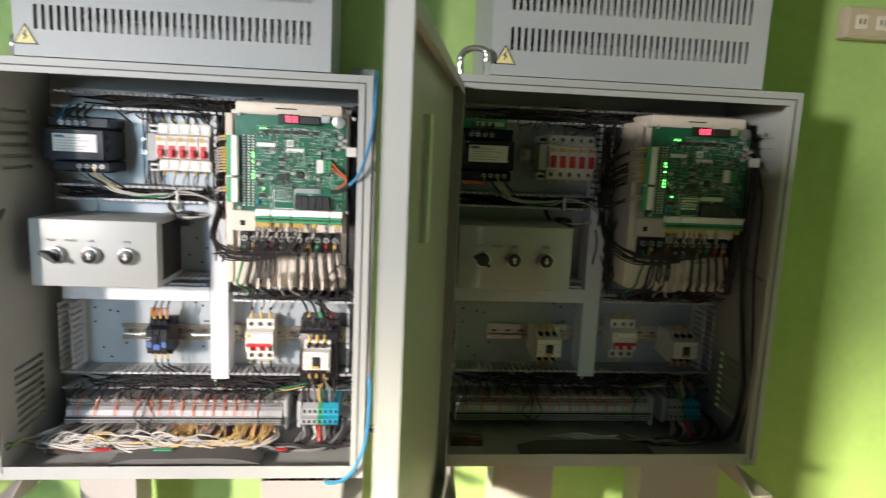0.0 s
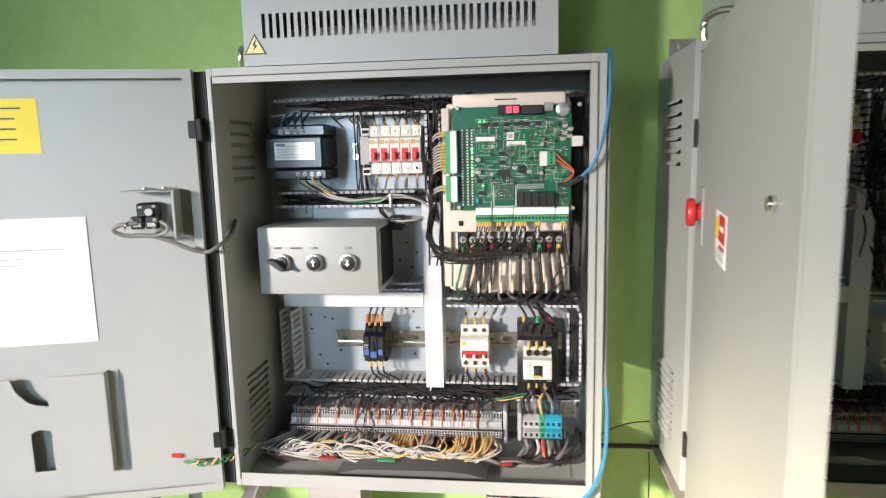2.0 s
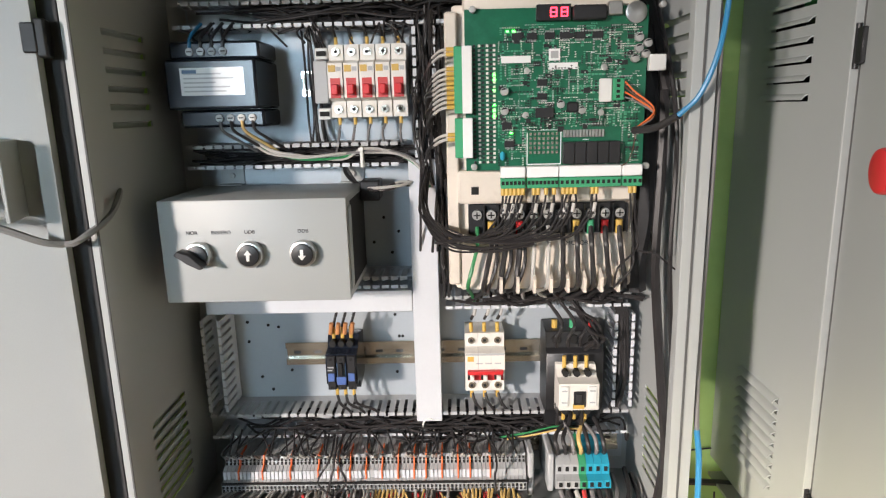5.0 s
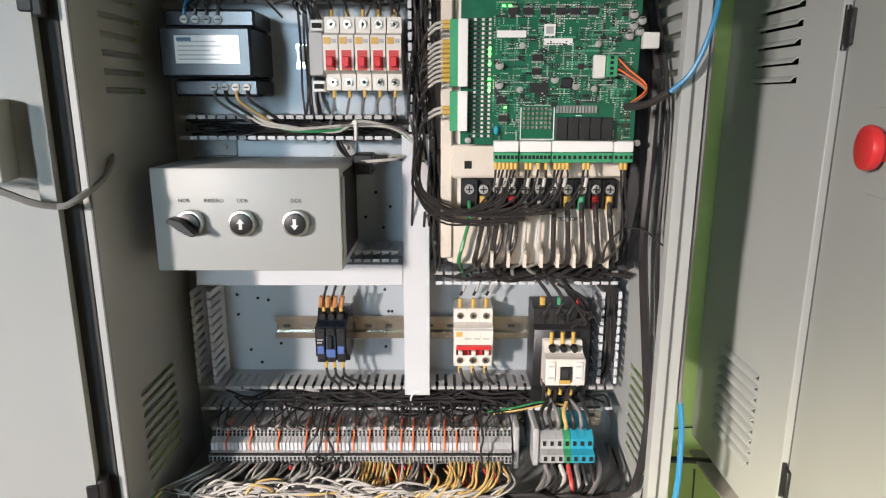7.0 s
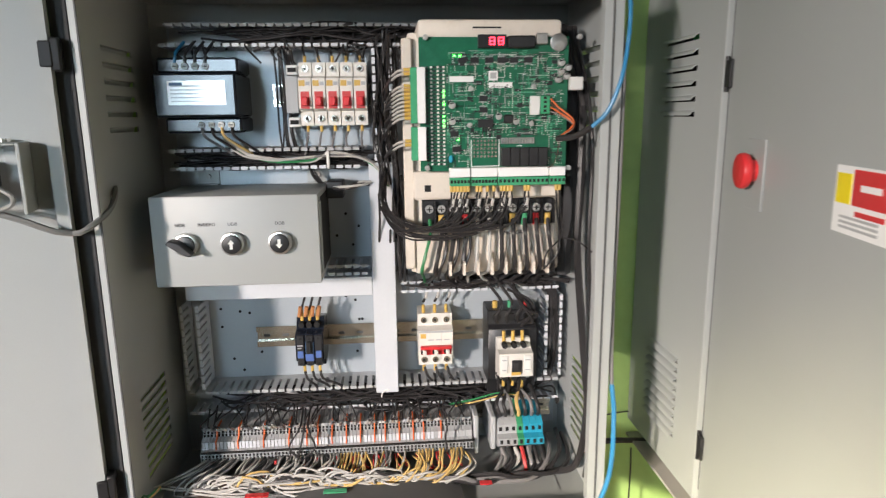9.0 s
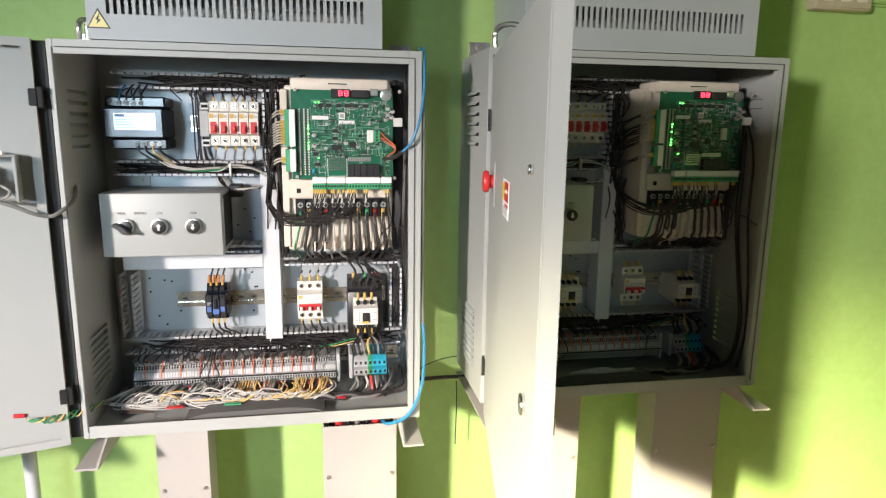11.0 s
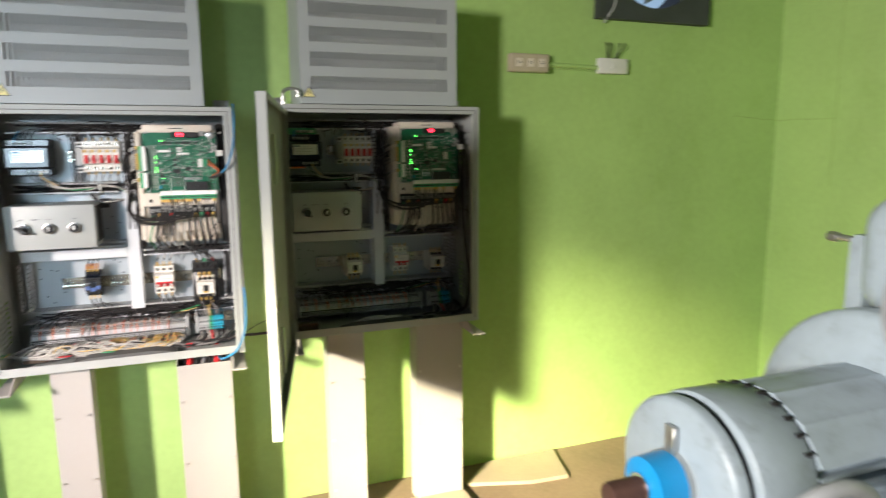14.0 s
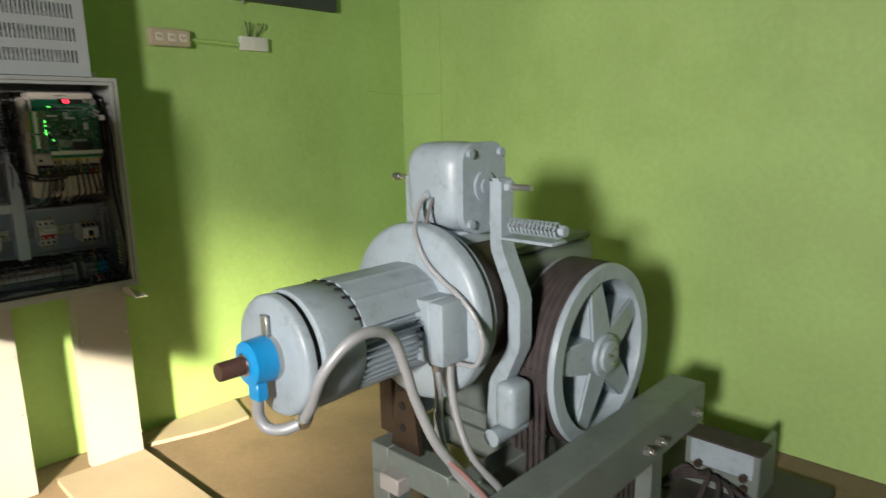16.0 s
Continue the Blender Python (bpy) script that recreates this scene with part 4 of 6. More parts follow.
for x in (-0.132, -0.108, -0.084):
    pcyl("socket", (x, 1.296, 0.878), (x, 1.301, 0.878), 0.006, DARK, big, seg=10)
    pcyl("ferrule", (x, 1.315, 0.887), (x, 1.315, 0.900), 0.004, (YELLOW, TERMGREEN, RED)[int((x + 0.133) / 0.024)], big, seg=8)
big.matrix_basis = Matrix.Translation((0.009, 0, -0.018))
white_contactor = contactor("white_contactor", "cream contactor with a black armature window", -0.130, -0.078, 0.778, 0.846, 1.250, CREAM_LT, BLACK)
pbox("yellow_tag", (-0.112, -0.098, 1.2465, 1.25, 0.797, 0.802), YELLOW, white_contactor)
pbox("armature_ridge", (-0.109, -0.101, 1.2445, 1.2475, 0.806, 0.818), RUBBER, white_contactor, 0.0008)
for x in (-0.1285, -0.0925):
    pbox("side_wing", (x, x + 0.011, 1.248, 1.2502, 0.800, 0.827), WHITE, white_contactor, 0.0006)
    for z in (0.804, 0.820):
        pbox("small_print", (x + 0.002, x + 0.009, 1.2476, 1.2482, z, z + 0.0018), DUCT_GREY, white_contactor)

white_contactor.matrix_basis = Matrix.Translation((0.004, 0, -0.013))

# switch box
sb = inner("switch_box", "grey steel inspection switch box with a selector and two buttons", "switch box")
bm = bmesh.new()
box(bm, -0.596, -0.379, 1.2, 1.345, 0.950, 1.071, 0.0018, 2)
part("case", bm, GREY, sb)
pbox("side_flap", (-0.3795, -0.377, 1.206, 1.222, 0.962, 1.060), GREY_IN, sb, 0.0008)
pbox("side_opening", (-0.3788, -0.3782, 1.224, 1.335, 0.960, 1.064), DARK, sb)
for x in (-0.560, -0.395):
    pbox("fixing_tab", (x - 0.016, x + 0.016, 1.359, 1.3615, 1.071, 1.092), GREY, sb, 0.0005)
    pbox("tab_bridge", (x - 0.016, x + 0.016, 1.344, 1.3615, 1.069, 1.072), GREY, sb)
    pcyl("fixing_screw", (x, 1.355, 1.083), (x, 1.3595, 1.083), 0.0038, ZINC, sb, seg=10)
Z = 1.0085
for x in (-0.551, -0.4915, -0.430):
    pcyl("bezel", (x, 1.189, Z), (x, 1.2, Z), 0.0152, STEEL, sb, seg=32, bevel=0.0015, label="steel bezel ring")
    pcyl("button_face", (x, 1.186, Z), (x, 1.190, Z), 0.0125, BLACK, sb, seg=28, bevel=0.001, label="black push button")
bm = bmesh.new()
prism(bm, [(-0.5705, Z + 0.0045), (-0.566, Z + 0.010), (-0.553, Z + 0.006), (-0.5375, Z - 0.010), (-0.5425, Z - 0.0125), (-0.556, Z - 0.005)], "y", 1.171, 1.187)
bmesh.ops.bevel(bm, geom=list(bm.edges), offset=0.0012, segments=1, affect="EDGES")
part("selector_knob", bm, BLACK, sb, "black pointed selector knob")
for x, up in ((-0.4915, 1), (-0.430, -1)):
    bm = bmesh.new()
    prism(bm, [(x - 0.0018, Z - up * 0.006), (x + 0.0018, Z - up * 0.006), (x + 0.0018, Z + up * 0.001), (x + 0.0044, Z + up * 0.001), (x, Z + up * 0.0065), (x - 0.0044, Z + up * 0.001), (x - 0.0018, Z + up * 0.001)], "y", 1.1852, 1.1862)
    part("arrow", bm, WHITE, sb, "white arrow")
lettering("NOR", -0.5585, 1.1995, 1.0315, 0.0062, PRINT, sb)
lettering("INS/ERO", -0.5245, 1.1995, 1.0315, 0.0062, PRINT, sb)
lettering("UDB", -0.4915, 1.1995, 1.0315, 0.0062, PRINT, sb)
lettering("DDB", -0.430, 1.1995, 1.0315, 0.0062, PRINT, sb)
pbox("cable_outlet", (-0.3775, -0.352, 1.30, 1.34, 1.052, 1.078), BLACK, sb, 0.002)

# motor drive
dr = inner("motor_drive", "cream motor drive with an exposed green circuit board", "motor drive")
bm = bmesh.new()
box(bm, -0.256, -0.045, 1.232, 1.3615, 0.952, 1.278, 0.004, 2)
part("housing", bm, CREAM, dr)
bm = bmesh.new()
box(bm, -0.243, -0.055, 1.205, 1.30, 1.2675, 1.291, 0.005, 2)
part("top_cap", bm, CREAM, dr)
pbox("cap_vent", (-0.172, -0.135, 1.2045, 1.2055, 1.2795, 1.2815), DARK, dr)
pbox("left_flange", (-0.264, -0.250, 1.222, 1.235, 0.96, 1.27), CREAM, dr, 0.002)
pbox("middle_cover", (-0.252, -0.050, 1.215, 1.234, 1.058, 1.096), CREAM, dr, 0.003)
pbox("square_hole", (-0.2365, -0.228, 1.2145, 1.2155, 1.069, 1.078), DARK, dr)
pbox("lower_tray", (-0.250, -0.052, 1.226, 1.234, 0.952, 1.020), CREAM, dr, 0.002)
pbox("power_terminal_bank", (-0.240, -0.056, 1.226, 1.236, 1.020, 1.056), BLACK, dr, 0.001, "black power terminal row")
TERM = [-0.2385 + (k + 0.5) * 0.01655 for k in range(11)]
for k, x in enumerate(TERM):
    pcyl("terminal_screw", (x, 1.219, 1.044), (x, 1.227, 1.044), 0.0056, ZINC, dr, seg=14)
    pbox("screw_slot", (x - 0.0040, x + 0.0040, 1.2184, 1.2192, 1.0433, 1.0447), DARK, dr)
    pbox("screw_slot", (x - 0.0007, x + 0.0007, 1.2182, 1.2190, 1.0402, 1.0478), DARK, dr)
    pbox("terminal_barrier", (x + 0.0074, x + 0.0090, 1.216, 1.228, 1.022, 1.055), BLACK, dr)
    if k in (1, 3, 7, 8, 9, 10):
        pcyl("ferrule", (x, 1.222, 1.020), (x, 1.222, 1.036), 0.0044, {1: YELLOW, 3: RED, 7: YELLOW, 8: TERMGREEN, 9: RED, 10: YELLOW}[k], dr, seg=10)
for k in range(8):
    x = -0.205 + k * 0.0195
    bm = bmesh.new()
    prism(bm, [(1.228, 0.953), (1.204, 0.953), (1.204, 0.970), (1.228, 0.984)], "x", x, x + 0.0035)
    part("cable_divider", bm, CREAM, dr)
lettering("MOTOR", -0.112, 1.2255, 1.0055, 0.0075, PRINT, dr)


def px(c):
    return -0.240 + (c / 2.42 - 58) * 0.00065


def pz(c):
    return 1.098 + (270 - c / 2.42) * 0.00064


Y0 = 1.2005
bd = pbox("circuit_board", (-0.242, -0.047, Y0, Y0 + 0.0018, 1.098, 1.2685), PCB, dr, 0, "green circuit board crowded with components")


def chip(name, x0, y0, x1, y1, h, mat, bevel=0.0, label=""):
    return pbox(name, (px(x0), px(x1), Y0 - h, Y0, pz(y1), pz(y0)), mat, bd, bevel, label)


chip("digit_display", 415, 0, 550, 62, 0.007, BLACK, 0.0005, "red seven-segment display")
for k, c in enumerate((482, 524)):
    for a, b, e, f in ((-13, 12, 13, 17), (-13, 28, 13, 33), (-13, 44, 13, 49), (-14, 14, -9, 47), (9, 14, 14, 47)):
        chip("lit_segment", c + a, b, c + e, f, 0.0076, LED_RED)
chip("serial_socket", 556, 6, 690, 64, 0.010, BLACK, 0.002)
chip("usb_socket", 695, -6, 750, 46, 0.008, STEEL, 0.001)
bm = bmesh.new()
cyl(bm, (px(808), Y0 - 0.004, pz(36)), (px(808), Y0, pz(36)), 0.0112, seg=28, bevel=0.0008)
part("coin_cell", bm, STEEL, bd)
for cx, cy in ((822, 133), (856, 155), (822, 174), (850, 197), (808, 213), (516, 387), (602, 412), (290, 332), (290, 410)):
    bm = bmesh.new()
    cyl(bm, (px(cx), Y0 - 0.007, pz(cy)), (px(cx), Y0, pz(cy)), 0.0044, seg=14, bevel=0.0006)
    can = part("capacitor", bm, ZINC, bd)
    bm = bmesh.new()
    prism(bm, [(px(cx) + 0.0038 * math.cos(radians(a)), pz(cy) + 0.0038 * math.sin(radians(a))) for a in range(40, 161, 20)], "y", Y0 - 0.0073, Y0 - 0.0069)
    part("polarity_mark", bm, BLACK, can)
chip("white_socket", 862, 200, 928, 264, 0.009, WHITE, 0.001)
chip("white_header", 668, 290, 716, 382, 0.011, WHITE, 0.001)
chip("encoder_terminal", 718, 290, 764, 378, 0.012, TERMGREEN, 0.001)
for cy in (300, 320, 342, 362):
    chip("terminal_hole", 732, cy - 6, 746, cy + 6, 0.0124, DARK)
chip("data_sticker", 278, 193, 395, 220, 0.003, PAPER)
chip("data_sticker", 468, 224, 581, 250, 0.006, PAPER)
chip("square_sticker", 468, 168, 512, 214, 0.003, PAPER)
chip("sticker_print", 475, 177, 505, 205, 0.0033, DUCT_GREY)
chip("daughter_board", 350, 236, 690, 458, 0.005, PCB, 0, "small raised green board")
for k in range(5):
    chip("output_relay", 528 + k * 46, 540, 572 + k * 46, 630, 0.012, BLACK, 0.0006)
chip("power_chip", 414, 400, 488, 440, 0.008, BLACK, 0.0004)
chip("inductor", 540, 378, 588, 422, 0.009, BLACK, 0.002)
chip("blue_capacitor", 272, 575, 292, 612, 0.006, BLUE_TERM, 0.002)
for y0, y1 in ((152, 416), (434, 596)):
    chip("left_terminal", 88, y0, 122, y1, 0.013, TERMGREEN, 0.0008)
    chip("terminal_cover", 120, y0, 160, y1, 0.015, PAPER, 0.0008)
    n = int((y1 - y0) / 19)
    for k in range(n):
        if y0 > 400 and k not in (3, 4):
            continue
        if k in (2, 3) and y0 < 400:
            continue
        cy = y0 + 10 + k * 19
        bm = bmesh.new()
        cyl(bm, (px(58), Y0 - 0.007, pz(cy)), (px(90), Y0 - 0.007, pz(cy)), 0.0023, seg=8)
        part("ferrule", bm, YELLOW, bd)
for x0, x1, n in ((272, 372, 6), (378, 507, 8), (510, 762, 12), (765, 846, 4)):
    pbox("bottom_terminal", (px(x0), px(x1), Y0 - 0.016, Y0 - 0.002, 1.079, 1.090), TERMGREEN, bd, 0.0008)
    pbox("terminal_cover", (px(x0), px(x1), Y0 - 0.015, Y0 - 0.001, 1.0905, 1.1025), PAPER, bd, 0.0008)
    for k in range(n):
        xx = px(x0 + (k + 0.5) * (x1 - x0) / n)
        pbox("clamp_hole", (xx - 0.0016, xx + 0.0016, Y0 - 0.0165, Y0 - 0.016, 1.083, 1.087), DARK, bd)
for cx, cy in ((303, 97), (328, 97), (250, 265), (250, 285), (250, 325), (250, 385), (250, 408), (250, 430), (318, 500)):
    chip("indicator_light", cx - 6, cy - 4, cx + 6, cy + 4, 0.0022, LED_GREEN)
# small soldered parts, too many to count
PCB_PAD = material("bright_green_solder_mask", (0.08, 0.34, 0.20), 0.4, 0, 0.2, 30, 200, 0.05)
rng = random.Random(11)
for name, mat, count, lo, hi in (("dark_chip_scatter", BLACK, 170, 5, 12), ("tin_chip_scatter", ZINC, 170, 4, 8), ("pale_chip_scatter", CREAM_LT, 190, 3, 7), ("pad_scatter", PCB_PAD, 190, 4, 12), ("large_chip_scatter", BLACK, 42, 16, 32)):
    v = ([], [])
    for k in range(count):
        cx, cy = 268 + 9 * rng.randrange(63), 74 + 9 * rng.randrange(62)
        w, h = rng.uniform(lo, hi), rng.uniform(lo, hi) * 0.7
        along, many = rng.random() < 0.5, 1 if lo > 14 else rng.choice((2, 3, 4, 5, 6, 8))
        for q in range(many):
            x, y = cx + (q * (w + 4) if along else 0), cy + (0 if along else q * (h + 5))
            if x > 838 or y > 640 or (520 < x < 770 and 480 < y < 632) or (380 < x < 525 and 488 < y < 640):
                continue
            up = 0.005 if 350 < x < 690 and 236 < y < 458 else 0.0
            fast_box(v, px(x - w / 2), px(x + w / 2), Y0 - up - rng.uniform(0.0008, 0.0020), Y0 - up + 0.0005, pz(y + h / 2), pz(y - h / 2))
    part(name, v, mat, bd, smooth=False)["kind"] = "stuff"
for cx, cy, n in ((470, 118, 1), (530, 118, 1), (590, 118, 1), (660, 118, 1), (340, 118, 1), (400, 118, 1), (300, 470, 1), (310, 545, 1), (440, 300, 1), (440, 355, 1)):
    chip("logic_chip", cx - 20, cy - 13, cx + 20, cy + 13, 0.003 + (0.005 if 236 < cy < 458 and cx > 350 else 0), BLACK)
    v = ([], [])
    for q in range(6):
        for e in (-17, 17):
            h0 = 0.0015 + (0.005 if 236 < cy < 458 and cx > 350 else 0)
            fast_box(v, px(cx - 17 + q * 6.2), px(cx - 14 + q * 6.2), Y0 - h0, Y0, pz(cy + e + 4), pz(cy + e - 4))
    part("chip_pin_row", v, ZINC, bd, smooth=False)["kind"] = "stuff"
v, v2 = ([], []), ([], [])
for k in range(27):
    for j, c in enumerate((170, 190, 205, 222, 236, 250)):
        cy = 150 + k * 18
        fast_box(v if j % 2 else v2, px(c - 5), px(c + 5), Y0 - 0.002, Y0, pz(cy + 5), pz(cy - 5))
part("input_resistor_grid", v, CREAM_LT, bd, smooth=False)["kind"] = "stuff"
part("input_chip_grid", v2, BLACK, bd, smooth=False)["kind"] = "stuff"
v = ([], [])
for k in range(7):
    for j in range(5):
        fast_box(v, px(392 + k * 18), px(402 + k * 18), Y0 - 0.002, Y0, pz(512 + j * 19), pz(500 + j * 19))
part("gold_contact_grid", v, BRASS, bd, smooth=False)["kind"] = "stuff"
v = ([], [])
for k in range(13):
    fast_box(v, px(530 + k * 13), px(539 + k * 13), Y0 - 0.004, Y0, pz(522), pz(492))
part("resistor_row", v, STEEL, bd, smooth=False)["kind"] = "stuff"
v = ([], [])
for a, b, c, d in ((382, 500, 386, 632), (520, 495, 524, 632), (386, 630, 522, 634), (400, 488, 508, 492)):
    fast_box(v, px(a), px(c), Y0 - 0.0006, Y0, pz(d), pz(b))
for k in range(16):
    cx, cy = rng.uniform(560, 880), rng.uniform(90, 600)
    fast_box(v, px(cx), px(cx + rng.uniform(8, 30)), Y0 - 0.0005, Y0, pz(cy + 2), pz(cy - 2))
part("board_print", v, PAPER, bd, smooth=False)["kind"] = "stuff"
for cx, cy in ((165, 12), (380, 252), (686, 245), (375, 428), (678, 424), (165, 636), (870, 646), (908, 10)):
    bm = bmesh.new()
    cyl(bm, (px(cx), Y0 - 0.0065, pz(cy)), (px(cx), Y0, pz(cy)), 0.0036, seg=10, bevel=0.0008)
    part("board_screw", bm, ZINC, bd)

# terminal strip
ts = inner("terminal_strip", "long strip of grey spring terminals with orange markers", "terminal strip")
N = 76
PITCH = (0.578 - 0.166) / N
prof = [(1.353, 0.660), (1.270, 0.655), (1.252, 0.664), (1.252, 0.676), (1.262, 0.680), (1.262, 0.690), (1.272, 0.694), (1.276, 0.706), (1.353, 0.704)]
bm = bmesh.new()
prism(bm, prof, "x", 0, PITCH * 0.9)
blk = finish("terminal_block", bm, DUCT_GREY)
bm = bmesh.new()
prism(bm, [(1.30, 0.679), (1.2585, 0.679), (1.2585, 0.692), (1.268, 0.697), (1.272, 0.709), (1.30, 0.709)], "x", PITCH * 0.84, PITCH * 1.16)
blk_orange = finish("terminal_marker", bm, ORANGE)
holes_v = ([], [])
for k in range(N):
    x = -0.578 + k * PITCH
    for me in (blk, blk_orange) if k in (3, 9, 16, 23, 28, 31, 35, 39, 43, 47, 50, 54, 58, 61, 66) else (blk,):
        ob = new(me.name.split(".")[0], me)
        ob.parent = ts
        ob.matrix_basis = Matrix.Translation((x, 0, 0))
    for z, y in ((0.7005, 1.2735), (0.696, 1.2722), (0.6725, 1.2515), (0.6675, 1.2515)):
        fast_box(holes_v, x + 0.0011, x + 0.0039, y - 0.0006, y + 0.001, z - 0.0018, z + 0.0018)
pbox("tier_groove", (-0.578, -0.164, 1.2512, 1.2536, 0.6762, 0.6788), DARK, ts, 0, "black groove between the two tiers")
part("wire_hole_grid", holes_v, DARK, ts, smooth=False)["kind"] = "stuff"
v = ([], [])
for k in range(N - 8):
    if k % 7 != 2:
        x = -0.578 + k * PITCH
        fast_box(v, x + 0.0004, x + 0.0044, 1.2606, 1.2622, 0.6792, 0.6905)
part("marker_strip", v, DUCT_WHITE, ts, "pale marker strip", smooth=False)["kind"] = "stuff"
pbox("end_stop", (-0.164, -0.156, 1.262, 1.353, 0.648, 0.712), DUCT_GREY, ts, 0.002)

# power terminals
pt = inner("power_terminals", "grey, green and blue power terminals on the rail", "terminal strip")
for k in range(7):
    x = -0.127 + k * 0.0103
    bm = bmesh.new()
    prism(bm, [(1.353, 0.660), (1.262, 0.659), (1.248, 0.668), (1.248, 0.679), (1.260, 0.682), (1.260, 0.696), (1.274, 0.706), (1.353, 0.706)], "x", x, x + 0.0099)
    part("power_terminal", bm, DUCT_GREY if k < 3 else (TERMGREEN if k == 3 else BLUE_TERM), pt)
    for z, y in ((0.674, 1.247), (0.690, 1.259)):
        pbox("clamp_hole", (x + 0.0028, x + 0.0072, y - 0.0006, y + 0.001, z - 0.003, z + 0.003), DARK, pt)
pbox("end_stop", (-0.137, -0.1285, 1.262, 1.353, 0.654, 0.710), DUCT_GREY, pt, 0.002)

# ---- wiring ----
WR = random.Random(21)


def harness(label, group=""):
    return inner("wire_harness", label, "wiring", group)


def jit(p, d):
    return (p[0] + WR.uniform(-d, d), p[1] + WR.uniform(-d, d), p[2] + WR.uniform(-d, d))


def wire(parent, pts, r, mat):
    return ptube("wire", pts, r, mat, parent, seg=6, n=5)


# packed black wires in the ducts
h = harness("bundle of black wires in the duct under the transformer")
for k in range(15):
    z = 1.100 + WR.random() * 0.023
    pts = [jit((-0.585 + i * 0.046 + WR.uniform(-.01, .01), 1.315 + WR.random() * 0.03, z), 0.007) for i in range(7)]
    wire(h, pts, 0.0017, WIRE_BLACK)
for k, m in ((0, WIRE_WHITE), (1, WIRE_GREEN), (2, WIRE_WHITE), (3, WIRE_GREY), (4, WIRE_WHITE)):
    wire(h, [jit(p, 0.003) for p in ((-0.52, 1.305, 1.14), (-0.49, 1.302, 1.118), (-0.45, 1.300, 1.110), (-0.40, 1.300, 1.108 + k * 0.002), (-0.37, 1.298, 1.117), (-0.33, 1.300, 1.112), (-0.30, 1.30, 1.095), (-0.287, 1.297, 1.07))], 0.0018, m)
h = harness("bundle of black wires in the top duct")
for k in range(22):
    z = 1.270 + WR.random() * 0.026
    s = WR.uniform(-0.59, -0.40)
    pts = [jit((s + i * 0.05, 1.308 + WR.random() * 0.035, z), 0.010) for i in range(6)]
    wire(h, pts, 0.0017, WIRE_BLACK)
for k in range(14):
    x = WR.uniform(-0.58, -0.31)
    wire(h, [jit((x, 1.315, 1.275), .004), jit((x + WR.uniform(-.02, .02), 1.295, 1.262), .008), jit((x + WR.uniform(-.02, .02), 1.325, 1.248), .004)], 0.0014, WIRE_BLACK)
h = harness("thick nest of black wires in the lower duct")
for k in range(46):
    s = WR.uniform(-0.59, -0.25)
    z = WR.uniform(0.714, 0.742)
    pts = [jit((min(s + i * 0.045, -0.02), WR.uniform(1.292, 1.345), z), 0.008) for i in range(WR.randint(4, 8))]
    wire(h, pts, 0.0017, WIRE_BLACK)
wire(h, [(-0.20, 1.292, 0.720), (-0.16, 1.290, 0.728), (-0.12, 1.288, 0.738), (-0.09, 1.289, 0.732)], 0.0014, WIRE_GREEN)
wire(h, [(-0.19, 1.290, 0.718), (-0.15, 1.288, 0.726), (-0.11, 1.287, 0.735), (-0.08, 1.288, 0.730)], 0.0013, WIRE_YELLOW)
h = harness("black wires of the upright duct beside the drive")
for k in range(26):
    x = WR.uniform(-0.302, -0.268)
    pts = [jit((x, WR.uniform(1.285, 1.345), z), 0.006) for z in (1.285, 1.24, 1.19, 1.14, 1.09, 1.04, 0.99)]
    wire(h, pts, 0.0017, WIRE_BLACK)
for k in range(10):
    x = WR.uniform(-0.276, -0.262)
    wire(h, [jit((x, WR.uniform(1.28, 1.33), z), 0.004) for z in (1.08, 1.02, 0.97, 0.93)], 0.0018, WIRE_BLACK)
tie = inner("cable_tie", "white plastic cable tie looped under the upright duct", "cable tie", "cable ties")
ptube("tie_loop", [(-0.297 + 0.009 * math.cos(a * math.tau / 12), 1.299, 0.735 + 0.011 * math.sin(a * math.tau / 12)) for a in range(2, 12)], 0.0013, WHITE, tie, n=3)
tie = inner("cable_tie", "white plastic cable tie round the wires under the breakers", "cable tie", "cable ties")
pbox("tie_band", (-0.374, -0.370, 1.2935, 1.304, 1.096, 1.122), WHITE, tie, 0.0006)
pbox("tie_head", (-0.3755, -0.3695, 1.2915, 1.2945, 1.116, 1.121), WHITE, tie, 0.0006)
# left terminals of the board
h = harness("white marked wires into the board's side terminals")
for y0, y1 in ((152, 416), (434, 596)):
    for k in range(int((y1 - y0) / 19)):
        if (y0 > 400 and k not in (3, 4)) or (k in (2, 3) and y0 < 400):
            continue
        z = pz(y0 + 10 + k * 19)
        wire(h, [(px(60), 1.1935, z), (px(30), 1.197, z - 0.002), (px(2), 1.21, z - 0.007)], 0.0017, WIRE_WHITE)
        wire(h, [(px(2), 1.21, z - 0.007), jit((-0.284, 1.235, z - 0.014), .003), jit((-0.288, 1.285, z - 0.03), .004)], 0.0016, WIRE_BLACK)
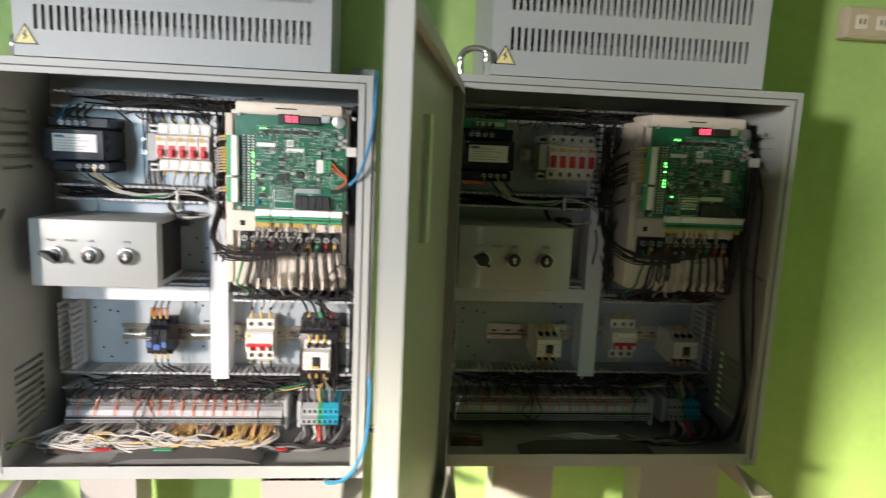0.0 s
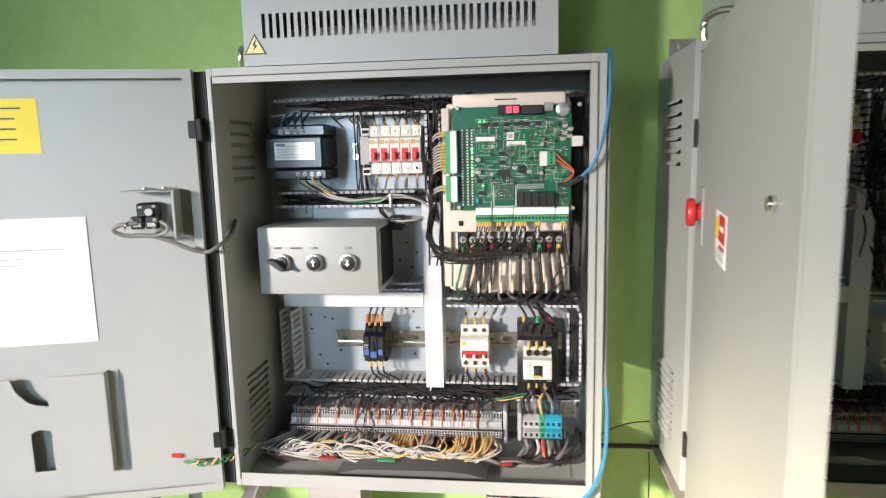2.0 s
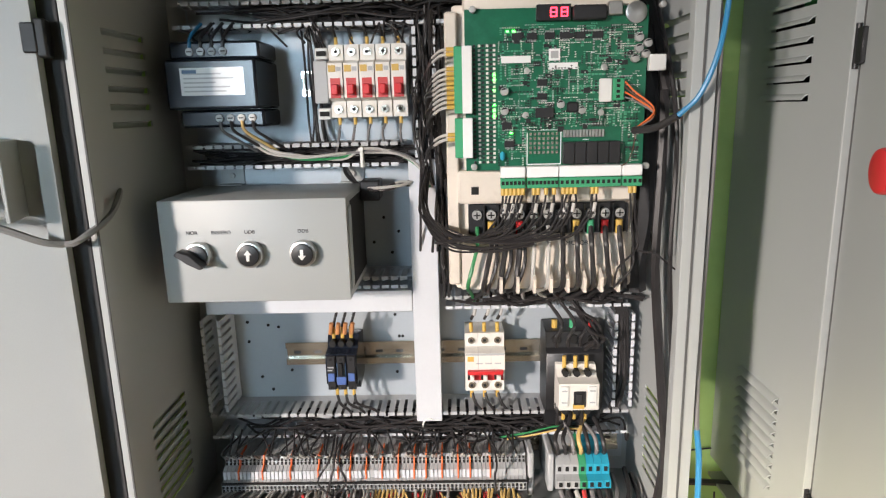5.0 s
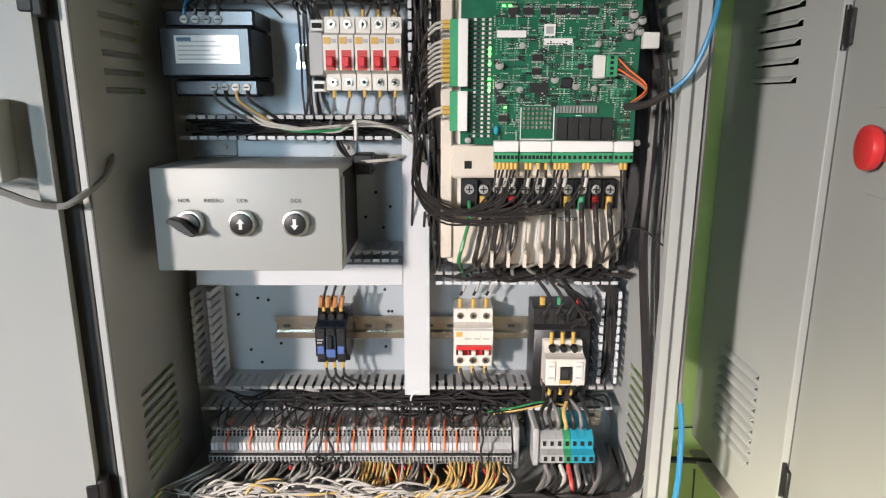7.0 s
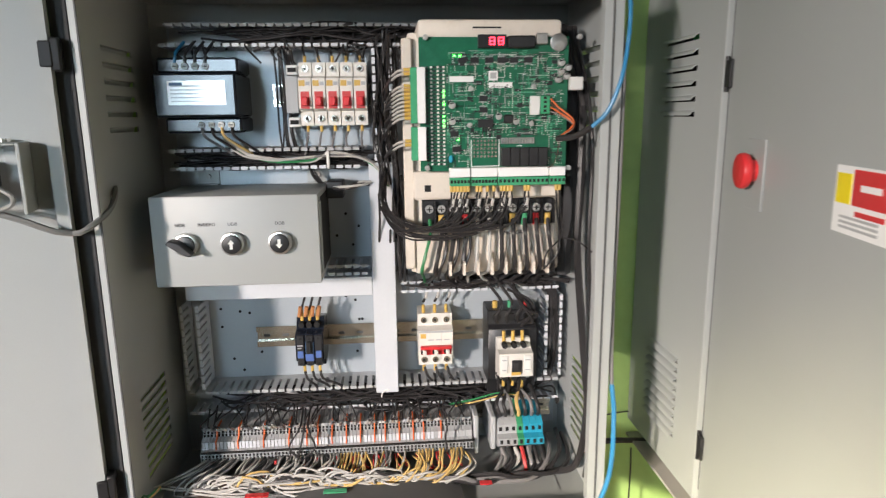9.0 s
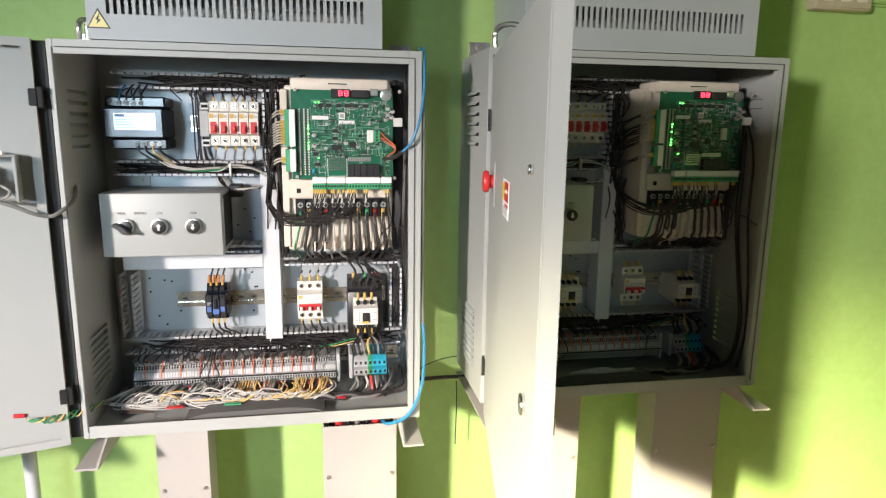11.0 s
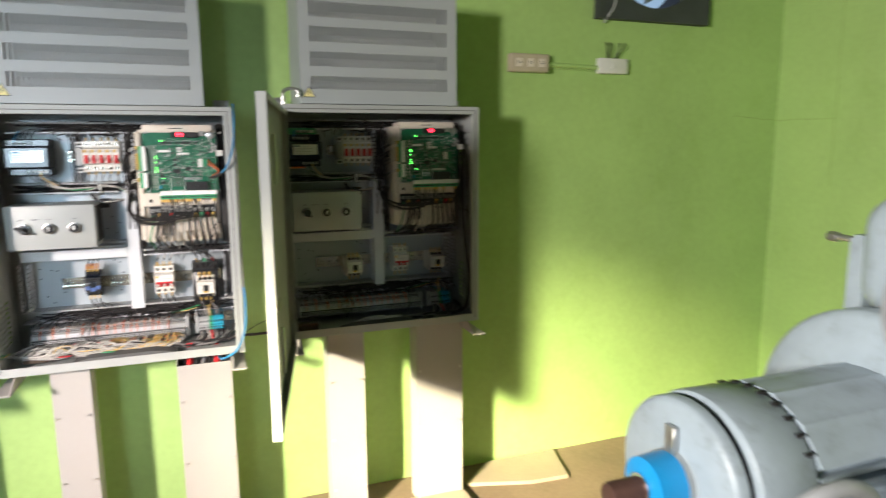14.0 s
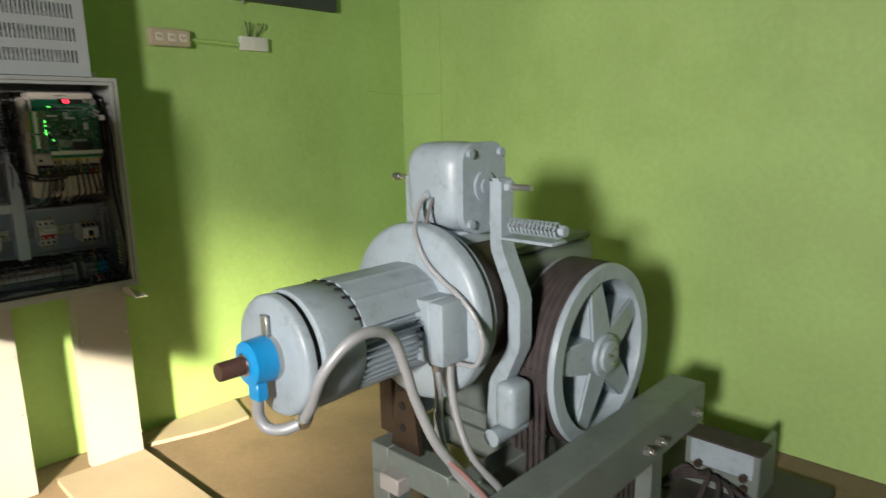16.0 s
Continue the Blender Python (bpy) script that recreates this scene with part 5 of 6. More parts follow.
# bottom terminals, gathered into a loom that runs to the left
h = harness("black loom from the board's lower terminals across the drive")
for x0, ks in ((272, range(6)), (400, (0, 1, 3, 5)), (520, (0, 1, 2, 3)), (640, (0, 1)), (795, (0, 1))):
    for k in ks:
        c = x0 + 9 + k * 16.5
        x = px(c)
        pcyl("ferrule", (x, 1.190, 1.071), (x, 1.190, 1.081), 0.0024, YELLOW, h, seg=8)
        if x0 != 795:
            wire(h, [(x, 1.190, 1.072), jit((x - 0.002, 1.185, 1.062), .002), jit((x - 0.004, 1.183, 1.053), .002)], 0.0013, WIRE_BLACK)
            if k % 2:
                pcyl("wire_sleeve", (x - 0.002, 1.1845, 1.062), (x - 0.004, 1.183, 1.052), 0.0021, WIRE_WHITE, h, seg=8)
            wire(h, [(x - 0.004, 1.183, 1.053), jit((x - 0.010, 1.180, 1.042), .002), jit((x - 0.022, 1.178, 1.031), .003), jit((x - 0.045, 1.183, 1.024), .003), jit((min(x - 0.075, -0.200), 1.187, 1.021), .003), jit((-0.25, 1.192, 1.022), .003), *([jit((-0.275, 1.21, 1.034), .004), jit((-0.293, 1.25, 1.052), .006), jit((-0.292, 1.30, 1.09), .006), jit((-0.288, 1.33, 1.13), .005)] if k % 3 == 0 else [])], 0.0013, WIRE_BLACK)
        else:
            wire(h, [(x, 1.190, 1.072), (x + 0.002, 1.188, 1.04), (x + 0.006, 1.19, 1.01), (x + 0.005 - k * 0.02, 1.19, 0.985), (x - 0.012 - k * 0.004, 1.20, 0.960)], 0.0013, WIRE_BLACK)
wire(h, [(-0.288, 1.33, 1.13), (-0.296, 1.295, 1.09), (-0.295, 1.25, 1.055), (-0.272, 1.20, 1.032), (-0.245, 1.187, 1.022), (-0.20, 1.181, 1.019), (-0.165, 1.181, 1.021), (-0.140, 1.183, 1.026)], 0.0022, WIRE_BLACK)
wire(h, [(-0.284, 1.33, 1.12), (-0.290, 1.295, 1.08), (-0.293, 1.25, 1.045), (-0.270, 1.205, 1.022), (-0.24, 1.19, 1.013), (-0.20, 1.188, 1.013), (-0.17, 1.188, 1.017)], 0.0017, WIRE_BLACK)
for k in range(4):
    wire(h, [jit((-0.288, 1.33, 1.13), .004), jit((-0.294, 1.295, 1.09), .004), jit((-0.294, 1.25, 1.050 - k * 0.006), .004), jit((-0.265, 1.20, 1.020 - k * 0.003), .003), jit((-0.22, 1.19, 1.010), .004), jit((-0.17, 1.186, 1.016), .003)], 0.0013, WIRE_BLACK)
wire(h, [(-0.051, 1.19, 1.005), (-0.035, 1.175, 1.004), (-0.020, 1.165, 0.992), (-0.010, 1.16, 0.985)], 0.0012, WIRE_BLACK)
# power cables of the drive
h = harness("thick black and white power cables below the drive's terminals")
for k, x in enumerate(TERM):
    m, r = (WIRE_WHITE, 0.0026) if k in (4, 5) else (WIRE_BLACK, 0.0032)
    if k == 0:
        m, r = WIRE_GREEN, 0.0024
    e = x + (-0.012 + 0.0024 * k if k < 4 else 0.004 * (5.5 - k) * -0.4)
    wire(h, [(x, 1.221, 1.030), (x, 1.212, 1.010), ((x + e) / 2, 1.212, 0.985), (e, 1.216, 0.958), (e + WR.uniform(-.006, .006), 1.27, 0.936), (e + WR.uniform(-.02, .02), 1.30, 0.915)], r, m)
    if k in (1, 2, 3):
        wire(h, [(x + 0.004, 1.220, 1.028), (x + 0.006, 1.214, 0.99), (x - 0.004, 1.218, 0.955), (x, 1.28, 0.93)], 0.0022, WIRE_BLACK)
for k in range(16):
    s = WR.uniform(-0.27, -0.15)
    wire(h, [jit((s + i * 0.04, WR.uniform(1.285, 1.335), 0.918), 0.006) for i in range(5)], 0.0022, WIRE_BLACK)
# wires of breakers and contactors
h = harness("short black wires of the breakers and contactors")
for k in range(5):
    x = BX + BP * (k + 0.5)
    wire(h, [(x, 1.318, 1.256), jit((x - 0.004, 1.312, 1.268), .003), jit((x - 0.008, 1.32, 1.285), .004)], 0.0017, WIRE_BLACK)
    wire(h, [(x, 1.318, 1.150), jit((x - 0.001, 1.314, 1.140), .003), jit((x - 0.004, 1.322, 1.118), .004)], 0.0017, WIRE_GREY)
for k in range(4):
    x = -0.426 + k * 0.004
    wire(h, [(x, 1.322, 1.243), jit((x - 0.006, 1.318, 1.262), .003), (x - 0.01, 1.325, 1.285)], 0.0012, WIRE_BLACK)
for k in range(8):
    x = -0.447 + k * 0.003
    wire(h, [jit((x, 1.345, 1.285), .004), jit((x + 0.004, 1.340, 1.22), .004), jit((x + 0.002, 1.34, 1.16), .004), jit((x + 0.006, 1.33, 1.12), .004)], 0.0015, WIRE_BLACK)
for k in range(3):
    x = -0.2365 + k * 0.018
    pcyl("wire_sleeve", (x + 0.004, 1.316, 0.890), (x + 0.007, 1.314, 0.905), 0.0024, WIRE_WHITE, h, seg=8)
    wire(h, [(x, 1.32, 0.883), (x + 0.004, 1.316, 0.893), (x + 0.010, 1.312, 0.915)], 0.0022, WIRE_BLACK)
    wire(h, [(x, 1.32, 0.775), (x + 0.005, 1.312, 0.762), (x + 0.020, 1.312, 0.742)], 0.0022, WIRE_BLACK)
    y = -0.425 + k * 0.012
    wire(h, [(y, 1.309, 0.878), (y + 0.004, 1.305, 0.892), (y + 0.010, 1.315, 0.912)], 0.0020, WIRE_BLACK)
    wire(h, [(y, 1.309, 0.781), (y + 0.005, 1.304, 0.768), (y + 0.016 + k * 0.006, 1.304, 0.758), (y + 0.022 + k * 0.008, 1.312, 0.742)], 0.0020, WIRE_BLACK)
    z = -0.126 + k * 0.016
    wire(h, [(z, 1.276, 0.858), (z - 0.002, 1.270, 0.872), (z + 0.006, 1.272, 0.892), (z - 0.01, 1.30, 0.915)], 0.0024, WIRE_BLACK)
    wire(h, [(z, 1.276, 0.778), (z + 0.002, 1.270, 0.765), (z + 0.004, 1.285, 0.742)], 0.0024, WIRE_BLACK)
for k in range(5):
    wire(h, [jit((-0.10, 1.30, 0.905), .01), jit((-0.085, 1.268, 0.89), .008), jit((-0.07, 1.27, 0.872), .008), jit((-0.085, 1.28, 0.855), .006)], 0.0022, WIRE_BLACK)
for k in range(7):
    x = -0.036 + k * 0.0022
    wire(h, [(x - 0.04, 1.315, 0.912), (x - 0.006, 1.31, 0.900), jit((x, 1.312, 0.85), .003), jit((x, 1.312, 0.79), .003), (x - 0.012, 1.312, 0.745)], 0.0022, WIRE_BLACK)
# upper wires of the terminal strip
h = harness("black wires with white sleeves above the terminal strip")
for k in range(0, N - 2):
    if WR.random() < 0.62:
        x = -0.578 + (k + 0.5) * PITCH
        lean = WR.uniform(-0.006, 0.006)
        pcyl("wire_sleeve", (x, 1.276, 0.701), (x + lean, 1.262, 0.7125 + WR.uniform(-.002, .003)), 0.0018, WIRE_WHITE if WR.random() < 0.8 else WIRE_GREY, h, seg=6)
        wire(h, [(x + lean, 1.262, 0.713), jit((x + lean * 2, 1.262, 0.720), .003), jit((x + WR.uniform(-.02, .02), 1.300, 0.728), .005)], 0.0013, WIRE_BLACK)
for k in range(4):
    x = WR.uniform(-0.55, -0.2)
    wire(h, [(x, 1.29, 0.725), jit((x + .004, 1.245, 0.712), .006), jit((x + WR.uniform(-.02, .02), 1.238, 0.690), .006), jit((x + WR.uniform(-.02, .02), 1.240, 0.665), .006), jit((x, 1.26, 0.645), .004)], 0.0015, WIRE_BLACK)
# lower wires
h = harness("looping white, grey and yellow field wires below the terminal strip")
for k in range(0, N - 3):
    x = -0.578 + (k + 0.5) * PITCH
    u = k / N
    if u < 0.50 or 0.66 < u < 0.78:
        r = WR.random()
        m = WIRE_WHITE if r < 0.62 else (WIRE_GREY if r < 0.9 else WIRE_BLACK)
        if WR.random() < (0.9 if u < 0.5 else 0.7):
            left = 0.030 * max(0.0, 1 - u / 0.25)
            fall = WR.uniform(0.012, 0.022)
            dx = WR.uniform(-0.01, 0.05)
            bulge = WR.uniform(0.0, 0.022)
            wire(h, [(x, 1.252, 0.667), jit((x - left * 0.5, 1.234 - bulge * 0.4, 0.6685), .003), jit((x - bulge - left, 1.216 - bulge * 0.6, 0.661), .004), jit((x - bulge * 1.2 - left, 1.205 + WR.uniform(-.010, .008), 0.664 - fall), .004), jit((x + dx, 1.212 + WR.uniform(-.02, .01), 0.641), .006), jit((x + dx + WR.uniform(0.02, 0.09), 1.240, 0.637), .008)], WR.uniform(0.0014, 0.0018), m)
    else:
        r = WR.random()
        m = WIRE_YELLOW if r < 0.78 else (WIRE_GREEN if r < 0.84 else WIRE_WHITE)
        if WR.random() < 0.85:
            run = WR.uniform(0.04, 0.11)
            wire(h, [(x, 1.252, 0.667), jit((x - 0.002, 1.232, 0.661), .002), jit((x - 0.010, 1.219, 0.651), .003), jit((x - 0.035, 1.212, 0.643), .004), jit((x - 0.02 - run * 0.6, 1.214, 0.641), .004), jit((x - run - 0.03, 1.235, 0.638), .006)], WR.uniform(0.0014, 0.0018), m)
for k in range(9):
    x = -0.47 + k * 0.031
    pbox("cross_link", (x, x + 0.004, 1.2485, 1.2505, 0.656, 0.664), WIRE_RED, h, 0.0006, "small red jumper")
for k in range(52):
    x = WR.uniform(-0.585, -0.30)
    d, up = WR.uniform(0.016, 0.045), WR.uniform(0.650, 0.672)
    m = WIRE_WHITE if k % 4 else (WIRE_GREY, WIRE_BLACK, WIRE_YELLOW)[k % 3]
    wire(h, [jit((x, 1.225, 0.641), .005), jit((x - d * 0.5, 1.205, (0.641 + up) / 2), .006), jit((x, 1.198, up), .006), jit((x + d, 1.203, up - 0.006), .006), jit((x + d * 1.5, 1.208, 0.645), .006), jit((x + d * 2.4, 1.215, 0.648), .006), jit((x + d * 3.0, 1.23, 0.638), .005)], WR.uniform(0.0014, 0.0018), m)
for k in range(16):
    x = WR.uniform(-0.34, -0.16)
    d = WR.uniform(0.03, 0.07)
    wire(h, [jit((x, 1.245, 0.662), .004), jit((x + 0.004, 1.215, 0.660), .006), jit((x - d * 0.4, 1.200, 0.648), .006), jit((x - d, 1.205, 0.641), .005), jit((x - d * 2.0, 1.22, 0.638), .005)], 0.0015, WIRE_YELLOW if k % 4 else WIRE_WHITE)
for k in range(14):
    x = -0.40 + k * 0.016
    wire(h, [(x, 1.252, 0.661), jit((x + 0.004, 1.238, 0.654), .003), jit((x + 0.010, 1.236, 0.648), .004), jit((x + 0.002, 1.25, 0.642), .003)], 0.0013, WIRE_RED)
# power terminal cables
h = harness("thick black, grey and pink cables of the power terminals")
for k in range(7):
    x = -0.122 + k * 0.0103
    m = (WIRE_GREY, WIRE_BLACK, WIRE_WHITE, WIRE_RED, WIRE_GREY, WIRE_BLACK, WIRE_BLACK)[k]
    wire(h, [(x, 1.249, 0.664), (x + 0.002, 1.232, 0.650), (x + 0.004 - (0.03 if k < 3 else 0), 1.225, 0.636), (x - (0.08 if k < 3 else -0.01), 1.22, 0.634), (x - (0.12 if k < 3 else -0.02), 1.25, 0.633)], 0.0032, m)
    u = (WIRE_BLACK, WIRE_BLACK, WIRE_GREY, WIRE_YELLOW, WIRE_BLACK, WIRE_GREY, WIRE_BLACK)[k]
    wire(h, [(x, 1.275, 0.704), (x - 0.002, 1.262, 0.716), (x - 0.004, 1.272, 0.732), (x + WR.uniform(-.02, .02), 1.30, 0.745)], 0.0030, u)
for k in range(9):
    x = -0.15 + k * 0.012
    wire(h, [jit((x - 0.09, 1.22, 0.634), .005), jit((x - 0.04, 1.205, 0.642), .006), jit((x, 1.21, 0.638), .006), jit((x + 0.03, 1.24, 0.650), .006), jit((x + 0.04, 1.30, 0.66), .005)], 0.0034, WIRE_BLACK if k % 3 else WIRE_GREY)
# riser at the right side
h = harness("thick black cable sleeve beside the drive")
wire(h, [(-0.032, 1.30, 1.29), (-0.030, 1.26, 1.24), (-0.032, 1.24, 1.15), (-0.030, 1.24, 1.06), (-0.034, 1.25, 0.99), (-0.030, 1.26, 0.94)], 0.012, RUBBER)
wire(h, [(-0.024, 1.28, 1.29), (-0.018, 1.23, 1.2), (-0.020, 1.22, 1.1), (-0.022, 1.215, 0.98), (-0.014, 1.20, 0.85), (-0.008, 1.19, 0.75), (-0.018, 1.20, 0.66), (-0.05, 1.22, 0.637)], 0.0055, WIRE_BLACK)
wire(h, [(-0.020, 1.27, 1.29), (-0.012, 1.20, 1.15), (-0.014, 1.19, 1.0), (-0.010, 1.175, 0.86), (-0.006, 1.17, 0.74), (-0.012, 1.18, 0.65)], 0.0028, WIRE_BLACK)
h = harness("short wires of the transformer and switch box")
for k in range(4):
    x = -0.543 + k * 0.0135
    m = (WIRE_GREY, WIRE_BLACK, WIRE_YELLOW, WIRE_BLACK)[k]
    wire(h, [(x, 1.283, 1.158), (x + 0.004, 1.278, 1.146), (x + 0.015, 1.29, 1.135), (x + 0.035, 1.31, 1.118)], 0.0020, m)
    wire(h, [(-0.572 + k * 0.0135, 1.283, 1.245), (-0.570 + k * 0.0135, 1.285, 1.258), (-0.565 + k * 0.0135, 1.31, 1.275)], 0.0022, WIRE_BLACK if k else BLUE_CABLE)
for k in range(5):
    wire(h, [jit((-0.365, 1.30, 1.066), .003), jit((-0.345, 1.285, 1.070), .003), jit((-0.325, 1.29, 1.074), .003), jit((-0.312, 1.30, 1.074), .003)], 0.0021, WIRE_WHITE if k % 2 else WIRE_BLACK)
for k in range(3):
    wire(h, [jit((-0.405, 1.34, 1.10), .003), jit((-0.398, 1.335, 1.085), .003), jit((-0.385, 1.34, 1.07), .003)], 0.0018, WIRE_BLACK)
# things on the cabinet's floor
bus = inner("earth_bar", "brown copper earth bar with a row of screws", "earth bar")
pbox("bar", (-0.592, -0.528, 1.205, 1.225, 0.628, 0.650), RUST, bus, 0.001)
for k in range(8):
    pcyl("bar_screw", (-0.587 + k * 0.0075, 1.215, 0.650), (-0.587 + k * 0.0075, 1.215, 0.656), 0.0034, BRASS, bus, seg=8)
pbox("bar_label", (-0.592, -0.528, 1.2035, 1.205, 0.629, 0.642), DRUM, bus)
cv = inner("cable_cover", "bent dark grey sheet over the cable entry", "cover plate")
bm = bmesh.new()
prism(bm, [(-0.46, 0.632), (-0.42, 0.642), (-0.26, 0.644), (-0.22, 0.640), (-0.19, 0.632), (-0.19, 0.629), (-0.46, 0.629)], "y", 1.155, 1.205)
part("cover_sheet", bm, GASKET, cv)
for name, x0, x1, m in (("red_tag", -0.50, -0.455, RED), ("green_tag", -0.39, -0.345, TERMGREEN), ("pink_tag", -0.165, -0.135, RED)):
    bm = bmesh.new()
    box(bm, x0, x1 - 0.012, 1.180, 1.190, 0.6455, 0.6475, 0.0005)
    ob = part("cable_tag", bm, m)
    ob.matrix_basis = Matrix.Translation((0, 0, -0.0005))
    tagged(ob, "small coloured cable tag lying on the cabinet floor", "cable tag", "cable tags")

# ---- the second cabinet holds the same fittings ----
SHIFT = Matrix.Translation((0.762, 0, 0.0135))
for ob in list(INSIDE):
    if "looping" in ob["label"] or "short black wires" in ob["label"]:
        continue
    if ob.name.startswith("white_contactor"):
        copy_thing(ob, Matrix.Translation((0.762 - 0.285, 0.02, 0.0135)))
        copy_thing(ob, Matrix.Translation((0.762 + 0.01, 0.02, 0.0135)))
        continue
    if ob.name.startswith("contactor_socket"):
        continue
    c = copy_thing(ob, SHIFT @ ob.matrix_basis)
    if c.name.startswith("control_transformer"):
        c["label"] = "control transformer with a green top in the dark cabinet"
tg = thing("orange_tag", "orange warning tag under the dark cabinet's transformer", "tag")
pbox("tag_plate", (0.178, 0.225, 1.288, 1.290, 1.158, 1.171), ORANGE, tg)
gl = thing("green_label_strip", "green label strip above the dark cabinet's transformer", "label")
pbox("strip", (0.165, 0.262, 1.292, 1.296, 1.266, 1.285), TERMGREEN, gl)
pbox("strip_print", (0.20, 0.255, 1.2905, 1.292, 1.271, 1.279), PAPER, gl)
h = thing("wire_harness", "a few loose white wires on the dark cabinet's floor", "wiring")
for k in range(12):
    x = 0.762 + WR.uniform(-0.42, -0.30)
    wire(h, [jit((x, 1.23, 0.652), .004), jit((x + 0.04, 1.21, 0.662), .006), jit((x + 0.08, 1.215, 0.656), .006)], 0.0021, WIRE_WHITE)

# ---- fittings on the doors ----
R_A = door_a
pbox("yellow_sticker", (0.238, 0.365, 0.0018, 0.0024, 1.209, 1.294), YELLOW_STICKER, R_A, 0, "yellow instruction sticker")
for k in range(4):
    pbox("sticker_print", (0.262 + (0.01 if k else 0), 0.30 + 0.012 * (k % 3), 0.0024, 0.0027, 1.278 - k * 0.016, 1.2805 - k * 0.016), PRINT, R_A)
bm = bmesh.new()
wave = [(0.184 + 0.297 * i / 14, 0.003 + 0.0022 * math.sin(i * 0.9) ** 2) for i in range(15)]
prism(bm, wave + [(u, y + 0.0004) for u, y in reversed(wave)], "z", 0.897, 1.106)
bmesh.ops.recalc_face_normals(bm, faces=list(bm.faces))
part("wiring_diagram", bm, PAPER, R_A, "white sheet of paper taped to the door", smooth=False)
pbox("print_line", (0.22, 0.385, 0.0062, 0.0064, 1.054, 1.0555), DUCT_GREY, R_A)
pbox("print_line", (0.285, 0.33, 0.0062, 0.0064, 1.040, 1.0412), DUCT_GREY, R_A)
pbox("print_line", (0.285, 0.323, 0.0062, 0.0064, 1.030, 1.0312), DUCT_GREY, R_A)
# back of the stop switch
sw = pbox("switch_bracket", (0.034, 0.038, 0.0018, 0.050, 1.070, 1.147), GREY, R_A, 0.0008, "bent steel switch bracket")
pbox("bracket_top", (0.038, 0.114, 0.0018, 0.050, 1.144, 1.147), GREY, R_A, 0.0008)
pbox("bracket_back", (0.038, 0.060, 0.0018, 0.0035, 1.070, 1.144), GREY, R_A, 0.0004)
body = pbox("switch_body", (0.066, 0.098, 0.0018, 0.030, 1.096, 1.126), BLACK, R_A, 0.003, "black contact block")
pcyl("switch_shaft", (0.078, 0.030, 1.112), (0.078, 0.035, 1.112), 0.006, ZINC, body, seg=18)
for u, z in ((0.070, 1.121), (0.091, 1.120), (0.090, 1.103)):
    pbox("contact_tab", (u - 0.003, u + 0.003, 0.030, 0.033, z - 0.002, z + 0.002), ZINC, body, 0.0005)
for u in (0.072, 0.094):
    blk_ = pbox("contact_block", (u - 0.009, u + 0.009, 0.030, 0.046, 1.086, 1.106), BLACK, R_A, 0.0015)
    pbox("terminal_window", (u - 0.006, u + 0.006, 0.0455, 0.0468, 1.090, 1.096), DUCT_GREY, blk_)
for u in (0.066, 0.100):
    pcyl("clamp_screw", (u, 0.046, 1.100), (u, 0.049, 1.100), 0.0032, BRASS, R_A, seg=10)
for u in (0.057, 0.087):
    pcyl("bracket_screw", (u, 0.012, 1.147), (u, 0.012, 1.151), 0.004, STEEL, R_A, seg=8)
ptube("switch_cable", [(0.092, 0.047, 1.096), (0.118, 0.052, 1.094), (0.128, 0.050, 1.086), (0.112, 0.046, 1.077), (0.075, 0.042, 1.074), (0.048, 0.038, 1.064), (0.018, 0.032, 1.048), (0.0, 0.024, 1.042)], 0.0036, CABLE_GREY, R_A, n=8)
ptube("switch_cable", [(0.058, 0.047, 1.098), (0.046, 0.054, 1.090), (0.050, 0.052, 1.080), (0.072, 0.048, 1.075), (0.10, 0.045, 1.078)], 0.0026, CABLE_GREY, R_A, n=8)
for u in (0.062, 0.104):
    ptube("core", [(u, 0.049, 1.099), (u + 0.004, 0.054, 1.095), (u + 0.006, 0.052, 1.088)], 0.0016, BRASS, R_A, n=4)
# document pocket
bm = bmesh.new()
box(bm, 0.176, 0.264, 0.022, 0.0235, 0.674, 0.846, 0.0004)
box(bm, 0.264, 0.296, 0.022, 0.0235, 0.674, 0.684)
prism(bm, [(0.264, 0.752), (0.272, 0.756), (0.280, 0.757), (0.288, 0.756), (0.296, 0.750), (0.296, 0.806), (0.283, 0.800), (0.267, 0.797), (0.264, 0.797)], "y", 0.022, 0.0235)
prism(bm, [(0.296, 0.674), (0.46, 0.674), (0.46, 0.846), (0.318, 0.846), (0.312, 0.826), (0.296, 0.806)], "y", 0.022, 0.0235)
part("pocket_front", bm, GREY, R_A, "bent steel document pocket with a thumb cut")
pbox("pocket_side", (0.1745, 0.176, 0.0018, 0.0235, 0.674, 0.846), GREY, R_A)
pbox("pocket_floor", (0.176, 0.46, 0.0018, 0.022, 0.672, 0.674), GREY, R_A)
pbox("pocket_flange", (0.158, 0.1745, 0.0018, 0.0035, 0.674, 0.846), GREY_IN, R_A)
# earth braid
for m, ph in ((WIRE_GREEN, 0.0), (WIRE_YELLOW, 2.1), (WIRE_GREEN, 4.2)):
    line = []
    for k in range(40):
        u = 0.062 - 0.118 * k / 39
        base = 0.016 + 0.010 * math.sin(k * 0.16) - (0.05 * ((k - 24) / 15) ** 2 if k > 24 else 0)
        a = k * 0.62 + ph
        wide = 0.0055 if 8 < k < 34 else 0.002
        line.append((u, base + wide * math.cos(a), 0.676 - 0.006 * k / 39 + wide * math.sin(a)))
    ptube("earth_wire", line, 0.0017, m, R_A, n=2, label="green and yellow twisted earth wire")
pcyl("earth_lug", (0.068, 0.004, 0.681), (0.085, 0.003, 0.683), 0.0038, RED, R_A, seg=10)
cb = thing("switch_cable", "grey cable from the door switch into the cabinet", "cable")
